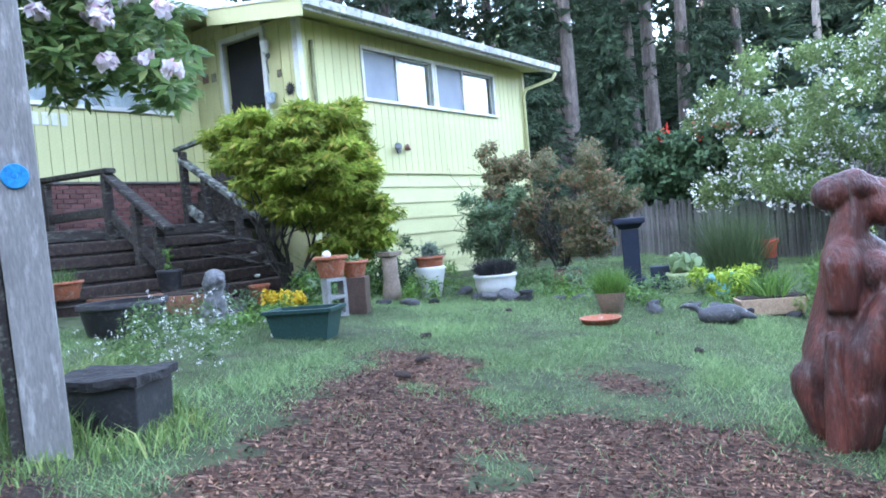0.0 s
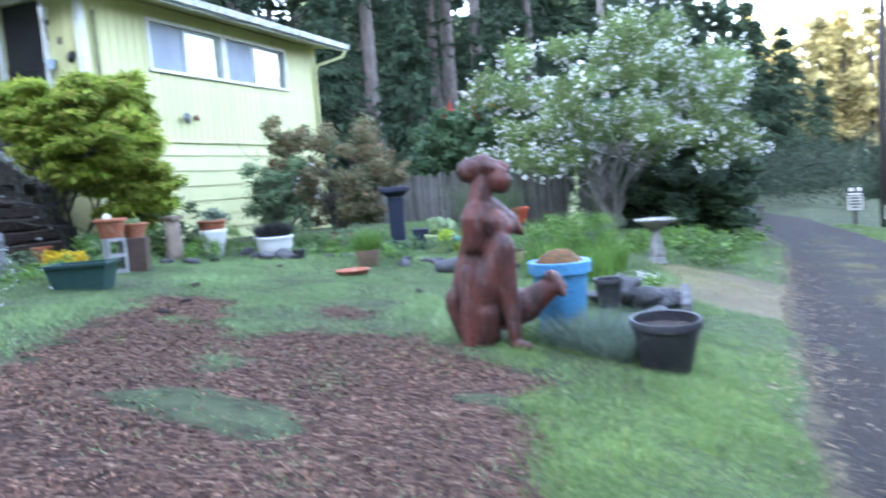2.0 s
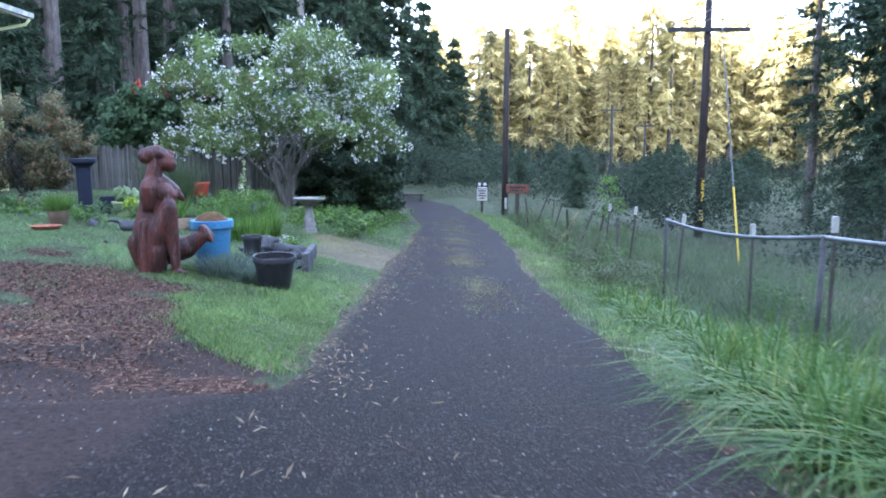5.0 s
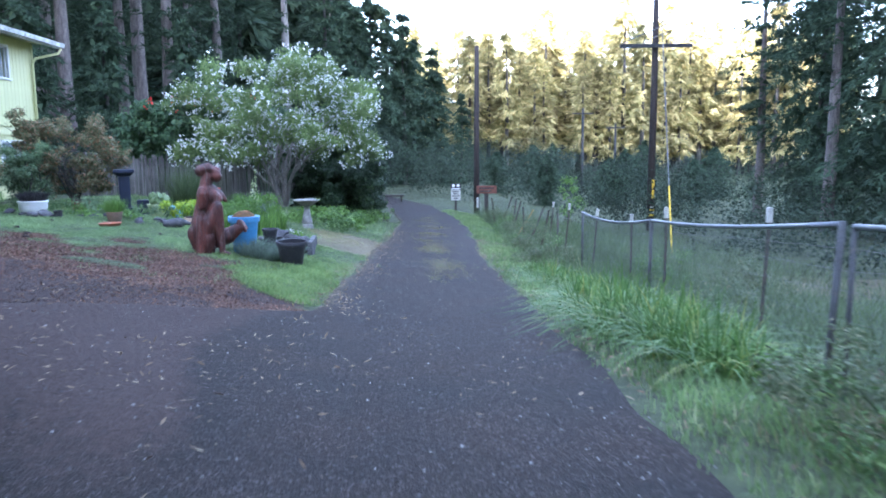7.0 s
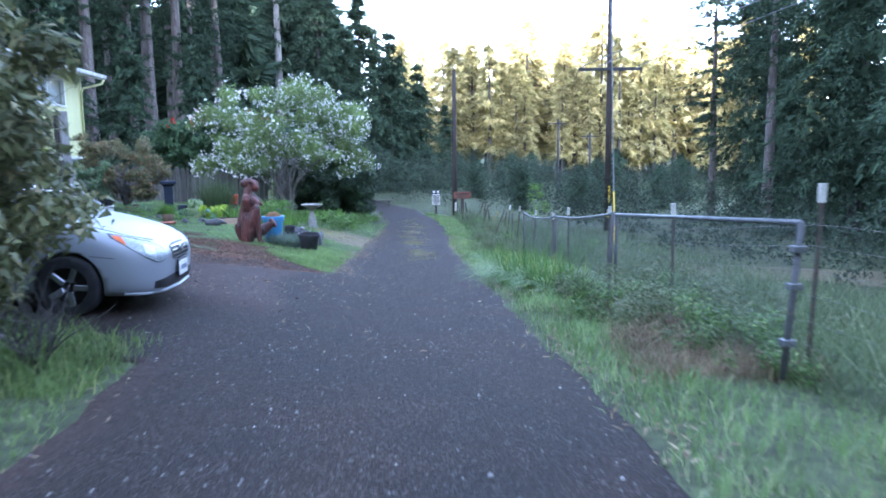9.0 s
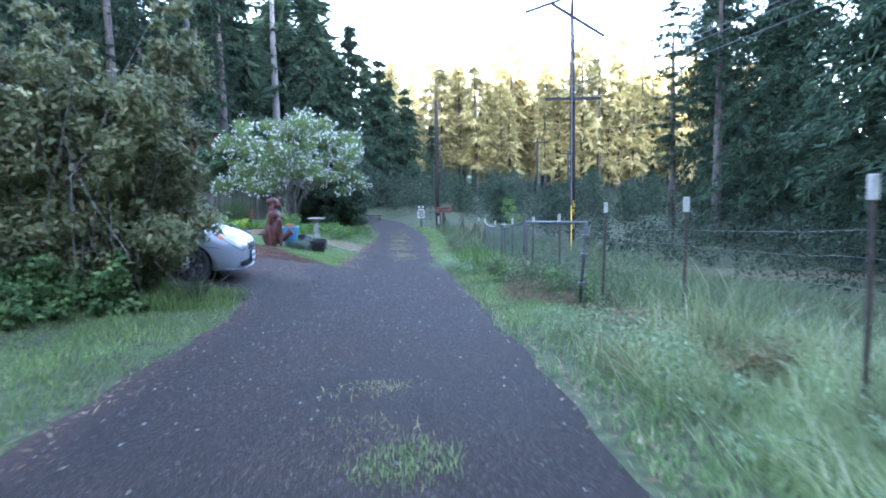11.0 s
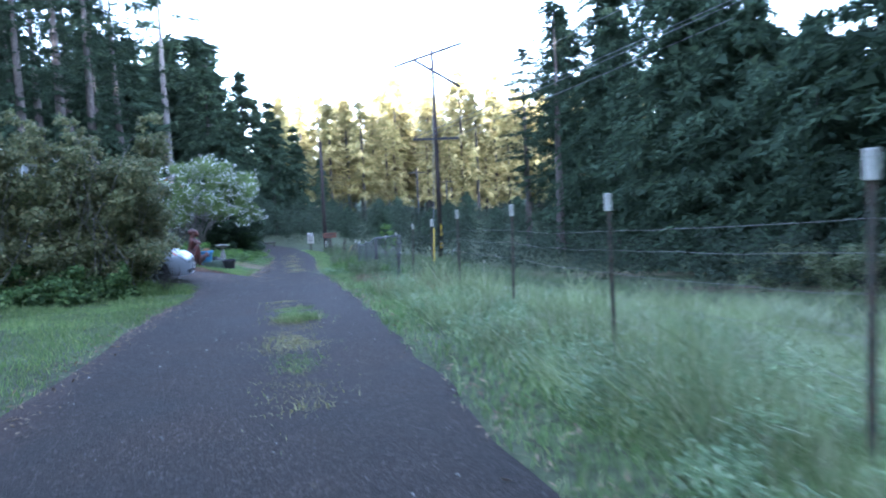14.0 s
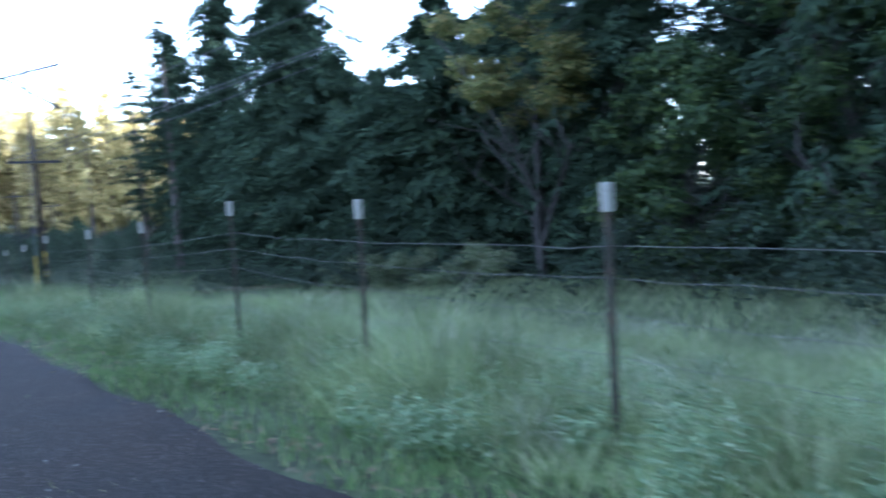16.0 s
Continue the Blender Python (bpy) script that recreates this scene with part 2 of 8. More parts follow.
def leaf_quads(rg, at_pts, size, aspect=0.45, face=None, jitter=0.5, droop=0.0, along=None, tri=False):
    """Diamond (or pointed) leaves at the given points. face: the way they face, along: the way they point."""
    n = len(at_pts)
    nrm = unit_rows(rg, n) if face is None else face + jitter * rg.normal(size=(n, 3))
    nrm /= np.linalg.norm(nrm, axis=1)[:, None] + 1e-9
    d = unit_rows(rg, n) if along is None else along + 0.35 * rg.normal(size=(n, 3))
    d[:, 2] -= droop
    d -= nrm * (d * nrm).sum(1)[:, None]
    d /= np.linalg.norm(d, axis=1)[:, None] + 1e-9
    side = np.cross(nrm, d)
    ln = size * rg.uniform(0.65, 1.35, n)[:, None]
    w = ln * aspect
    if tri:
        v = np.stack([at_pts + side * w * 0.5, at_pts + d * ln, at_pts - side * w * 0.5], 1)
        return v.reshape(-1, 3), np.arange(3 * n).reshape(-1, 3)
    v = np.stack([at_pts, at_pts + d * ln * 0.45 + side * w * 0.5 + nrm * w * 0.12, at_pts + d * ln, at_pts + d * ln * 0.45 - side * w * 0.5 + nrm * w * 0.12], 1)
    return v.reshape(-1, 3), np.arange(4 * n).reshape(-1, 4)


def join_np(*pairs):
    vs, fs, k = [], [], 0
    for v, f in pairs:
        vs.append(v), fs.append(f + k)
        k += len(v)
    return np.concatenate(vs), np.concatenate(fs)


def clump_points(rg, centres, radii, n, squash=0.7, shell=0.55):
    """n points spread over clumps, denser towards their skins, with the outward way of each."""
    centres, radii = np.asarray(centres, float), np.asarray(radii, float)
    pick = rg.choice(len(centres), n, p=radii**2 / (radii**2).sum())
    d = unit_rows(rg, n)
    rad = radii[pick] * (shell + (1 - shell) * rg.uniform(0, 1, n)) * rg.uniform(0.75, 1.1, n)
    pts = centres[pick] + d * rad[:, None] * np.array([1, 1, squash])
    return pts, d


# ---- surfaces of the setting ----
def ground_mat():
    """Soil, grass floor, bark mulch and gravel by where they lie."""
    m, t, p = nodes_of("ground")
    n, l = t.nodes, t.links
    co = n.new("ShaderNodeTexCoord")
    at_ = n.new("ShaderNodeVertexColor")
    at_.layer_name = "cover"
    sep = n.new("ShaderNodeSeparateColor")
    l.new(at_.outputs[0], sep.inputs[0])

    def noise_tex(scale, detail=5, rough=0.6):
        x = n.new("ShaderNodeTexNoise")
        x.inputs["Scale"].default_value, x.inputs["Detail"].default_value, x.inputs["Roughness"].default_value = scale, detail, rough
        l.new(co.outputs["Object"], x.inputs["Vector"])
        return x.outputs[0]

    def ramp(fac, *stops):
        x = n.new("ShaderNodeValToRGB")
        e = x.color_ramp.elements
        while len(e) < len(stops):
            e.new(0.5)
        for el, (pos, c) in zip(e, stops):
            el.position, el.color = pos, (*c, 1)
        l.new(fac, x.inputs[0])
        return x.outputs[0]

    def mix(f, a, b):
        x = n.new("ShaderNodeMix")
        x.data_type = "RGBA"
        l.new(f, x.inputs["Factor"]), l.new(a, x.inputs["A"]), l.new(b, x.inputs["B"])
        return x.outputs["Result"]

    def edge(chan, nz):
        """Breaks a soft border up into crumbs."""
        a = n.new("ShaderNodeMath")
        a.operation = "ADD"
        l.new(chan, a.inputs[0]), l.new(nz, a.inputs[1])
        b = n.new("ShaderNodeMapRange")
        b.inputs["From Min"].default_value, b.inputs["From Max"].default_value = 0.9, 1.1
        l.new(a.outputs[0], b.inputs[0])
        return b.outputs[0]

    fine, mid, big = noise_tex(45, 6, 0.7), noise_tex(6, 5), noise_tex(0.5, 3)
    grass = ramp(mid, (0.3, (0.034, 0.036, 0.02)), (0.52, (0.062, 0.078, 0.036)), (0.72, (0.095, 0.115, 0.052)))
    vor = n.new("ShaderNodeTexVoronoi")
    vor.inputs["Scale"].default_value = 26
    vm = n.new("ShaderNodeMapping")
    vm.inputs["Scale"].default_value, vm.inputs["Rotation"].default_value = (1.0, 2.6, 1), (0, 0, 0.6)
    l.new(co.outputs["Object"], vm.inputs[0]), l.new(vm.outputs[0], vor.inputs["Vector"])
    chips = n.new("ShaderNodeSeparateColor")
    l.new(vor.outputs["Color"], chips.inputs[0])
    mulch = ramp(chips.outputs[0], (0.0, (0.022, 0.013, 0.010)), (0.5, (0.06, 0.032, 0.022)), (0.85, (0.13, 0.075, 0.05)), (1.0, (0.24, 0.16, 0.11)))
    dirt = ramp(fine, (0.3, (0.022, 0.0145, 0.0115)), (0.58, (0.052, 0.036, 0.029)), (0.78, (0.10, 0.075, 0.062)))
    gravel = ramp(fine, (0.3, (0.07, 0.06, 0.036)), (0.55, (0.15, 0.128, 0.074)), (0.75, (0.26, 0.225, 0.135)))
    col = mix(edge(sep.outputs[2], mid), grass, gravel)
    col = mix(edge(sep.outputs[1], mid), col, dirt)
    col = mix(edge(sep.outputs[0], mid), col, mulch)
    tone = n.new("ShaderNodeHueSaturation")
    mr = n.new("ShaderNodeMapRange")
    mr.inputs["From Min"].default_value, mr.inputs["From Max"].default_value, mr.inputs["To Min"].default_value, mr.inputs["To Max"].default_value = 0.3, 0.7, 0.75, 1.25
    l.new(big, mr.inputs[0]), l.new(col, tone.inputs["Color"]), l.new(mr.outputs[0], tone.inputs["Value"])
    l.new(tone.outputs[0], p.inputs["Base Color"])
    p.inputs["Roughness"].default_value, p.inputs["Specular IOR Level"].default_value = 0.9, 0.2
    bp = n.new("ShaderNodeBump")
    bp.inputs["Strength"].default_value, bp.inputs["Distance"].default_value = 0.8, 0.03
    add = n.new("ShaderNodeMath")
    l.new(fine, add.inputs[0]), l.new(chips.outputs[1], add.inputs[1])
    l.new(add.outputs[0], bp.inputs["Height"]), l.new(bp.outputs[0], p.inputs["Normal"])
    return m


def lane_mat():
    """Worn dark chip-seal: stones set in bitumen, paler wheel tracks, damp patches."""
    m, t, p = nodes_of("lane_surface")
    n, l = t.nodes, t.links
    co = n.new("ShaderNodeTexCoord")

    def noise_tex(scale, detail=5, rough=0.6):
        x = n.new("ShaderNodeTexNoise")
        x.inputs["Scale"].default_value, x.inputs["Detail"].default_value, x.inputs["Roughness"].default_value = scale, detail, rough
        l.new(co.outputs["Object"], x.inputs["Vector"])
        return x.outputs[0]

    vor = n.new("ShaderNodeTexVoronoi")
    vor.inputs["Scale"].default_value = 85
    l.new(co.outputs["Object"], vor.inputs["Vector"])
    sep = n.new("ShaderNodeSeparateColor")
    l.new(vor.outputs["Color"], sep.inputs[0])
    r1 = n.new("ShaderNodeValToRGB")
    e = r1.color_ramp.elements
    e[0].position, e[0].color = 0.0, (0.0140, 0.0117, 0.0098, 1)
    e[1].position, e[1].color = 0.72, (0.027, 0.0224, 0.0184, 1)
    x = e.new(0.9)
    x.color = (0.040, 0.033, 0.027, 1)
    x = e.new(1.0)
    x.color = (0.10, 0.09, 0.088, 1)
    l.new(sep.outputs[0], r1.inputs[0])
    big = noise_tex(0.8, 6, 0.65)
    r2 = n.new("ShaderNodeValToRGB")
    e = r2.color_ramp.elements
    e[0].position, e[0].color = 0.35, (0.55, 0.54, 0.54, 1)
    e[1].position, e[1].color = 0.68, (1.2, 1.09, 1.03, 1)
    l.new(big, r2.inputs[0])
    mul = n.new("ShaderNodeMix")
    mul.data_type, mul.blend_type = "RGBA", "MULTIPLY"
    mul.inputs["Factor"].default_value = 1.0
    l.new(r1.outputs[0], mul.inputs["A"]), l.new(r2.outputs[0], mul.inputs["B"])
    wear = n.new("ShaderNodeVertexColor")
    wear.layer_name = "wear"
    ws = n.new("ShaderNodeSeparateColor")
    l.new(wear.outputs[0], ws.inputs[0])
    colour = mul.outputs["Result"]
    fine = noise_tex(30, 6, 0.7)
    patchy = noise_tex(9, 7, 0.75)
    for chan, dark, light in ((0, (0.042, 0.036, 0.021), (0.15, 0.126, 0.07)), (1, (0.022, 0.0145, 0.0115), (0.062, 0.043, 0.035))):
        rp = n.new("ShaderNodeValToRGB")
        rp.color_ramp.elements[0].position, rp.color_ramp.elements[1].position = 0.35, 0.68
        rp.color_ramp.elements[0].color, rp.color_ramp.elements[1].color = (*dark, 1), (*light, 1)
        l.new(fine, rp.inputs[0])
        ad = n.new("ShaderNodeMath")
        l.new(ws.outputs[chan], ad.inputs[0]), l.new(patchy, ad.inputs[1])
        ed_ = n.new("ShaderNodeMapRange")
        ed_.inputs["From Min"].default_value, ed_.inputs["From Max"].default_value = 0.85, 1.1
        l.new(ad.outputs[0], ed_.inputs[0])
        mx = n.new("ShaderNodeMix")
        mx.data_type = "RGBA"
        l.new(ed_.outputs[0], mx.inputs["Factor"]), l.new(colour, mx.inputs["A"]), l.new(rp.outputs[0], mx.inputs["B"])
        colour = mx.outputs["Result"]
    l.new(colour, p.inputs["Base Color"])
    rr = n.new("ShaderNodeMapRange")
    rr.inputs["To Min"].default_value, rr.inputs["To Max"].default_value = 0.62, 0.95
    l.new(big, rr.inputs[0]), l.new(rr.outputs[0], p.inputs["Roughness"])
    p.inputs["Specular IOR Level"].default_value = 0.12
    bp = n.new("ShaderNodeBump")
    bp.inputs["Strength"].default_value, bp.inputs["Distance"].default_value = 0.7, 0.012
    l.new(vor.outputs["Distance"], bp.inputs["Height"]), l.new(bp.outputs[0], p.inputs["Normal"])
    return m


# ---- ground: one sheet to the horizon ----
def spread(lo, hi, stepsize, reach, grow=1.25):
    """Lines close together from lo to hi and ever wider out to reach."""
    mid = list(np.arange(lo, hi + 1e-6, stepsize))
    out, d = [], stepsize
    x = hi
    while x < reach:
        d *= grow
        x += d
        out.append(x)
    left, d, x = [], stepsize, lo
    while x > -reach:
        d *= grow
        x -= d
        left.append(x)
    return np.array(left[::-1] + mid + out)


def far_rise(s, r):
    """The unseen wooded ridge behind the camera, added across the light to shade the yard, and the slopes round the
    valley.
    """
    x, y = AS[0] * s + AR[0] * r, AS[1] * s + AR[1] * r
    back = -(math.sin(SUN_AZ) * x + math.cos(SUN_AZ) * y) * -1
    z = 43 * step(46, 90, back)
    z = z + 9 * step(60, 190, -r) + 4 * step(110, 260, s) + 3 * step(60, 150, r)
    return z


def land(s, r):
    return ground_sr(s, r) + far_rise(np.asarray(s, float), np.asarray(r, float))


def relief(s, r):
    """The ground as it lies, with its small hollows and the turf standing over the mulch."""
    s, r = np.asarray(s, float), np.asarray(r, float)
    return land(s, r) + 0.02 * wave(s, r, 2.2, 21) * step(40, 5, np.abs(s)) - 0.015 + 0.015 * (1 - mulch_at(s, r)) * step(0.3, 1.5, s) * step(1.6, 0.6, r)


gs, gr = spread(-33, 26, 0.24, 900), spread(-12, 12, 0.22, 900)
S, R = np.meshgrid(gs, gr, indexing="ij")
Z = relief(S, R)
verts = np.stack([AS[0] * S + AR[0] * R, AS[1] * S + AR[1] * R, Z], -1).reshape(-1, 3)
a = (np.arange(len(gs) - 1)[:, None] * len(gr) + np.arange(len(gr) - 1)[None]).ravel()
me = np_mesh("ground", verts, np.stack([a, a + len(gr), a + len(gr) + 1, a + 1], 1), ground_mat(), True)
cover = np.ones((len(verts), 4), np.float32)
near = (np.abs(S) < 60) & (np.abs(R) < 40)
cover[:, 0], cover[:, 1], cover[:, 2] = (mulch_at(S, R) * near).ravel(), (dirt_at(S, R) * near).ravel(), (gravel_at(S, R) * near).ravel()
ca = me.color_attributes.new("cover", "FLOAT_COLOR", "POINT")
ca.data.foreach_set("color", cover.ravel())
solo("ground", me, None, Matrix(), "grass and soil of the yard and field", "ground", kind="structure")

# lane with its apron in front of the parked car
rs_ = np.concatenate([np.arange(-60, -33, 1.0), np.arange(-33, 30, 0.2), np.arange(30, 46, 1.0)])
nc = 36
lv = []
for s_ in rs_:
    l_, r_ = float(lane_left(s_)), float(lane_right(s_))
    l_ += 0.08 * float(wave(s_, 0, 1.6, 31)) + 0.03 * float(wave(s_, 0, 5.0, 32))
    r_ += 0.05 * float(wave(s_, 5, 1.6, 33)) + 0.02 * float(wave(s_, 5, 5.0, 34))
    u = np.linspace(0, 1, nc)
    rr_ = l_ + (r_ - l_) * u
    zz_ = ground_sr(s_, rr_) + 0.022 - 0.07 * np.maximum(0, np.abs(2 * u - 1) - 0.93) / 0.07
    p_ = AS[None] * s_ + AR[None] * rr_[:, None]
    lv.append(np.column_stack([p_, zz_]))
lv = np.concatenate(lv)
a = (np.arange(len(rs_) - 1)[:, None] * nc + np.arange(nc - 1)[None]).ravel()
road_me = np_mesh("road", lv, np.stack([a, a + 1, a + nc + 1, a + nc], 1)[:, ::-1], lane_mat(), True)
ls, lr = lv[:, :2] @ AS, lv[:, :2] @ AR
crown = np.interp(ls, [-20, -10, 4, 22], [2.75, 2.85, 3.45, 3.7])
strip = np.exp(-(((lr - crown) / 0.42) ** 2)) * np.where(ls < -9, step(-28, -24, ls) * step(-11.0, -14, ls) * 0.3, step(1.5, 6, ls) * step(30, 22, ls) * 0.48)
strip = strip * (0.55 + 0.45 * np.clip(wave(ls, lr, 3.7, 78) + wave(ls, lr, 9.0, 79), -1, 1))
strip = np.maximum(strip, 0.55 * np.exp(-(((lr - lane_left(ls)) / 0.3) ** 2)) * ((ls > 0.5) | (ls < -7)))
strip = np.maximum(strip, 0.65 * step(7.4, 8.4, ls) * step(13.5, 12, ls) * step(2.6, 1.7, lr))
wear = np.ones((len(lv), 4), np.float32)
wear[:, 0], wear[:, 1], wear[:, 2] = strip, np.maximum(dirt_at(ls, lr), 0.6 * np.exp(-(((lr - lane_left(ls)) / 0.6) ** 2)) * (ls < -6)), 0
road_me.color_attributes.new("wear", "FLOAT_COLOR", "POINT").data.foreach_set("color", wear.ravel())
solo("road", road_me, None, Matrix(), "narrow worn dark asphalt lane with loose stones", "road", kind="structure")

# ---- plants: generators ----
BARK = mat("bark", (0.085, 0.075, 0.068), (0.042, 0.038, 0.036), 0.9, 3, 0.8, 25, stretch=(3, 3, 0.6), contrast=0.4, dirt=(0.14, 0.15, 0.11), dirt_amt=0.3)
BARK_PALE = mat("bark_pale", (0.27, 0.25, 0.235), (0.16, 0.145, 0.135), 0.9, 3, 0.6, 25, stretch=(3, 3, 0.6), contrast=0.35)
PINE_BARK = mat("pine_bark", (0.17, 0.145, 0.13), (0.085, 0.072, 0.065), 0.9, 3, 0.8, 25, stretch=(3, 3, 0.6), contrast=0.4)
NEEDLE = leaf_mat("needles", (0.031, 0.047, 0.031), (0.052, 0.077, 0.045), (0.072, 0.1, 0.054), rough=0.85, spec=0.08, through=0.2, patch=0.4)
NEEDLE_DARK = leaf_mat("needles_dark", (0.042, 0.066, 0.044), (0.068, 0.102, 0.060), (0.09, 0.13, 0.07), rough=0.85, spec=0.08, through=0.2, patch=0.35, vary=0.35)
# Far needles: golden sunlight is put into the colour, brighter than real foliage.
NEEDLE_SUNLIT_GOLD = leaf_mat("needles_sunlit_gold", (0.24, 0.22, 0.095), (0.46, 0.40, 0.175), (0.62, 0.52, 0.245), rough=0.8, spec=0.1, through=0.3, patch=0.12, vary=0.5)


def conifer(rg, h, bare, radius, whorls, per, sprays, size, droop=0.35, open_top=0.5, gap=0.15, aspect=0.42, core=0):
    """A conifer: trunk and crown arrays. Branches in whorls, each hung with sprays of needles."""
    nt, k = 9, 7
    zs = np.linspace(0, h * 0.97, nt)
    wob = np.cumsum(rg.normal(0, 0.012 * h / nt, (nt, 2)), 0)
    rad = 0.017 * h * (1 - zs / h) ** 0.8 + 0.012
    ang = np.arange(k) * 2 * math.pi / k
    tv = np.stack([np.concatenate([wob[i] + rad[i] * np.stack([np.cos(ang), np.sin(ang)], 1), np.full((k, 1), zs[i])], 1) for i in range(nt)]).reshape(-1, 3)
    tf = np.array([[i * k + j, i * k + (j + 1) % k, (i + 1) * k + (j + 1) % k, (i + 1) * k + j] for i in range(nt - 1) for j in range(k)])
    pts, face, along, inner = [], [], [], []
    for i in range(whorls):
        u = (i + rg.uniform(0, 1)) / whorls
        z = h * (bare + (1 - bare) * u)
        shape = (1 - u) ** 0.75 * open_top + (1 - open_top) * math.sqrt(max(0, 1 - (2 * u - 0.9) ** 2)) if u < 0.95 else 0.12
        for _ in range(per):
            if rg.uniform() < gap:
                continue
            a_ = rg.uniform(0, 2 * math.pi)
            ln = radius * max(shape, 0.08) * rg.uniform(0.55, 1.15)
            d = np.array([math.cos(a_), math.sin(a_), 0.0])
            ts = np.sqrt(rg.uniform(0.03, 1, sprays))
            side = np.array([-d[1], d[0], 0])
            w = rg.normal(0, 1, sprays) * 0.16 * ln * (1.15 - ts)
            p = d * (ts * ln)[:, None] + side * w[:, None]
            p[:, 2] = z + 0.12 * ln * ts - droop * ln * ts**2 + rg.normal(0, 0.05 * size + 0.02 * ln, sprays)
            p[:, :2] += np.array([np.interp(z, zs, wob[:, 0]), np.interp(z, zs, wob[:, 1])])
            pts.append(p)
            al = d[None] * 1.0 + side[None] * (np.sign(w) * 0.7)[:, None]
            al[:, 2] -= 0.35 + droop * ts
            along.append(al)
            for _c in range(core):
                tc = rg.uniform(0.08, 0.55)
                q = d * tc * ln + rg.normal(0, 0.06 * ln, 3)
                inner.append(q + np.array([0, 0, z + 0.1 * ln * tc - droop * ln * tc**2]))
            f = np.tile([0, 0, 1.0], (sprays, 1)) + 0.4 * d
            face.append(f)
    pts, face, along = np.concatenate(pts), np.concatenate(face), np.concatenate(along)
    cv, cf = leaf_quads(rg, pts, size, aspect, face, 0.8, 0.1, along, True)
    if core:
        iv, i_f = leaf_quads(rg, np.array(inner), size * 1.8, 0.6, None, 0.6, 0.5, None, True)
        cv, cf = join_np((cv, cf), (iv, i_f))
    return (tv, tf), (cv, cf)


def tree_thing(name, parts, m, label, materials, group="woods"):
    ob = thing(name, m, label, "tree", group)
    part("trunk", parts[0], None, ob)
    part("crown", parts[1], None, ob)
    return ob


def conifer_kind(name, seed, args, trunk_m, crown_m):
    rg = np.random.RandomState(seed)
    t, c = conifer(rg, **args)
    return np_mesh("trunk", *t, trunk_m, True), np_mesh("crown", *c, crown_m)


PINE = [conifer_kind("pine", 40 + i, dict(h=h, bare=b, radius=r_, whorls=w_, per=6, sprays=74, size=0.33, aspect=0.28, core=3, droop=0.2, open_top=0.35, gap=0.3), PINE_BARK, NEEDLE) for i, (h, b, r_, w_) in enumerate([(24, 0.32, 3.8, 24), (27, 0.4, 4.2, 24), (21, 0.22, 3.6, 26)])]
FIR = [conifer_kind("fir", 50 + i, dict(h=h, bare=b, radius=r_, whorls=w_, per=9, sprays=94, size=0.35, aspect=0.27, core=10, droop=0.45, open_top=0.6, gap=0.06), BARK, NEEDLE_DARK) for i, (h, b, r_, w_) in enumerate([(19, 0.03, 6.0, 34), (22, 0.05, 5.8, 38), (15, 0.02, 5.0, 28)])]


FIR_BROAD = [conifer_kind("fir", 80 + i, dict(h=h, bare=0.02, radius=r_, whorls=26, per=8, sprays=66, size=0.39, aspect=0.28, core=7, droop=0.4, open_top=0.25, gap=0.05), BARK, NEEDLE_DARK) for i, (h, r_) in enumerate([(12.2, 5.0), (11.4, 5.6)])]
FIR_FAR = [conifer_kind("fir", 70 + i, dict(h=h, bare=b, radius=r_, whorls=w_, per=7, sprays=64, size=0.4, aspect=0.3, core=6, droop=0.45, open_top=0.75, gap=0.08), BARK, NEEDLE_DARK) for i, (h, b, r_, w_) in enumerate([(19, 0.03, 5.0, 30), (22, 0.05, 4.6, 32), (15, 0.02, 4.2, 26)])]


def plant_tree(kind, i, s, r, scale, turn, name, label, group):
    t, c = kind[i % len(kind)]
    p = W(s, r, -0.15, float(land(s, r)) if abs(s) > 30 or abs(r) > 30 else None)
    ob = thing(name, pose(p.x, p.y, p.z, 0, 0, turn) @ Matrix.Diagonal((scale, scale, scale, 1)), label, "tree", group)
    part("trunk", t, None, ob)
    part("crown", c, None, ob)
    return ob


PALE_PINE = [conifer_kind("pine", 90, dict(h=27, bare=0.3, radius=5.2, whorls=20, per=4, sprays=110, size=0.45, aspect=0.26, core=2, droop=0.25, open_top=0.3, gap=0.3), BARK_PALE, NEEDLE)]
plant_tree(PALE_PINE, 0, 79, -10.5, 1.35, 40, "pine_tree", "tall pine with a pale straight trunk and thin crown", "pines behind the house")
rg = np.random.RandomState(5)
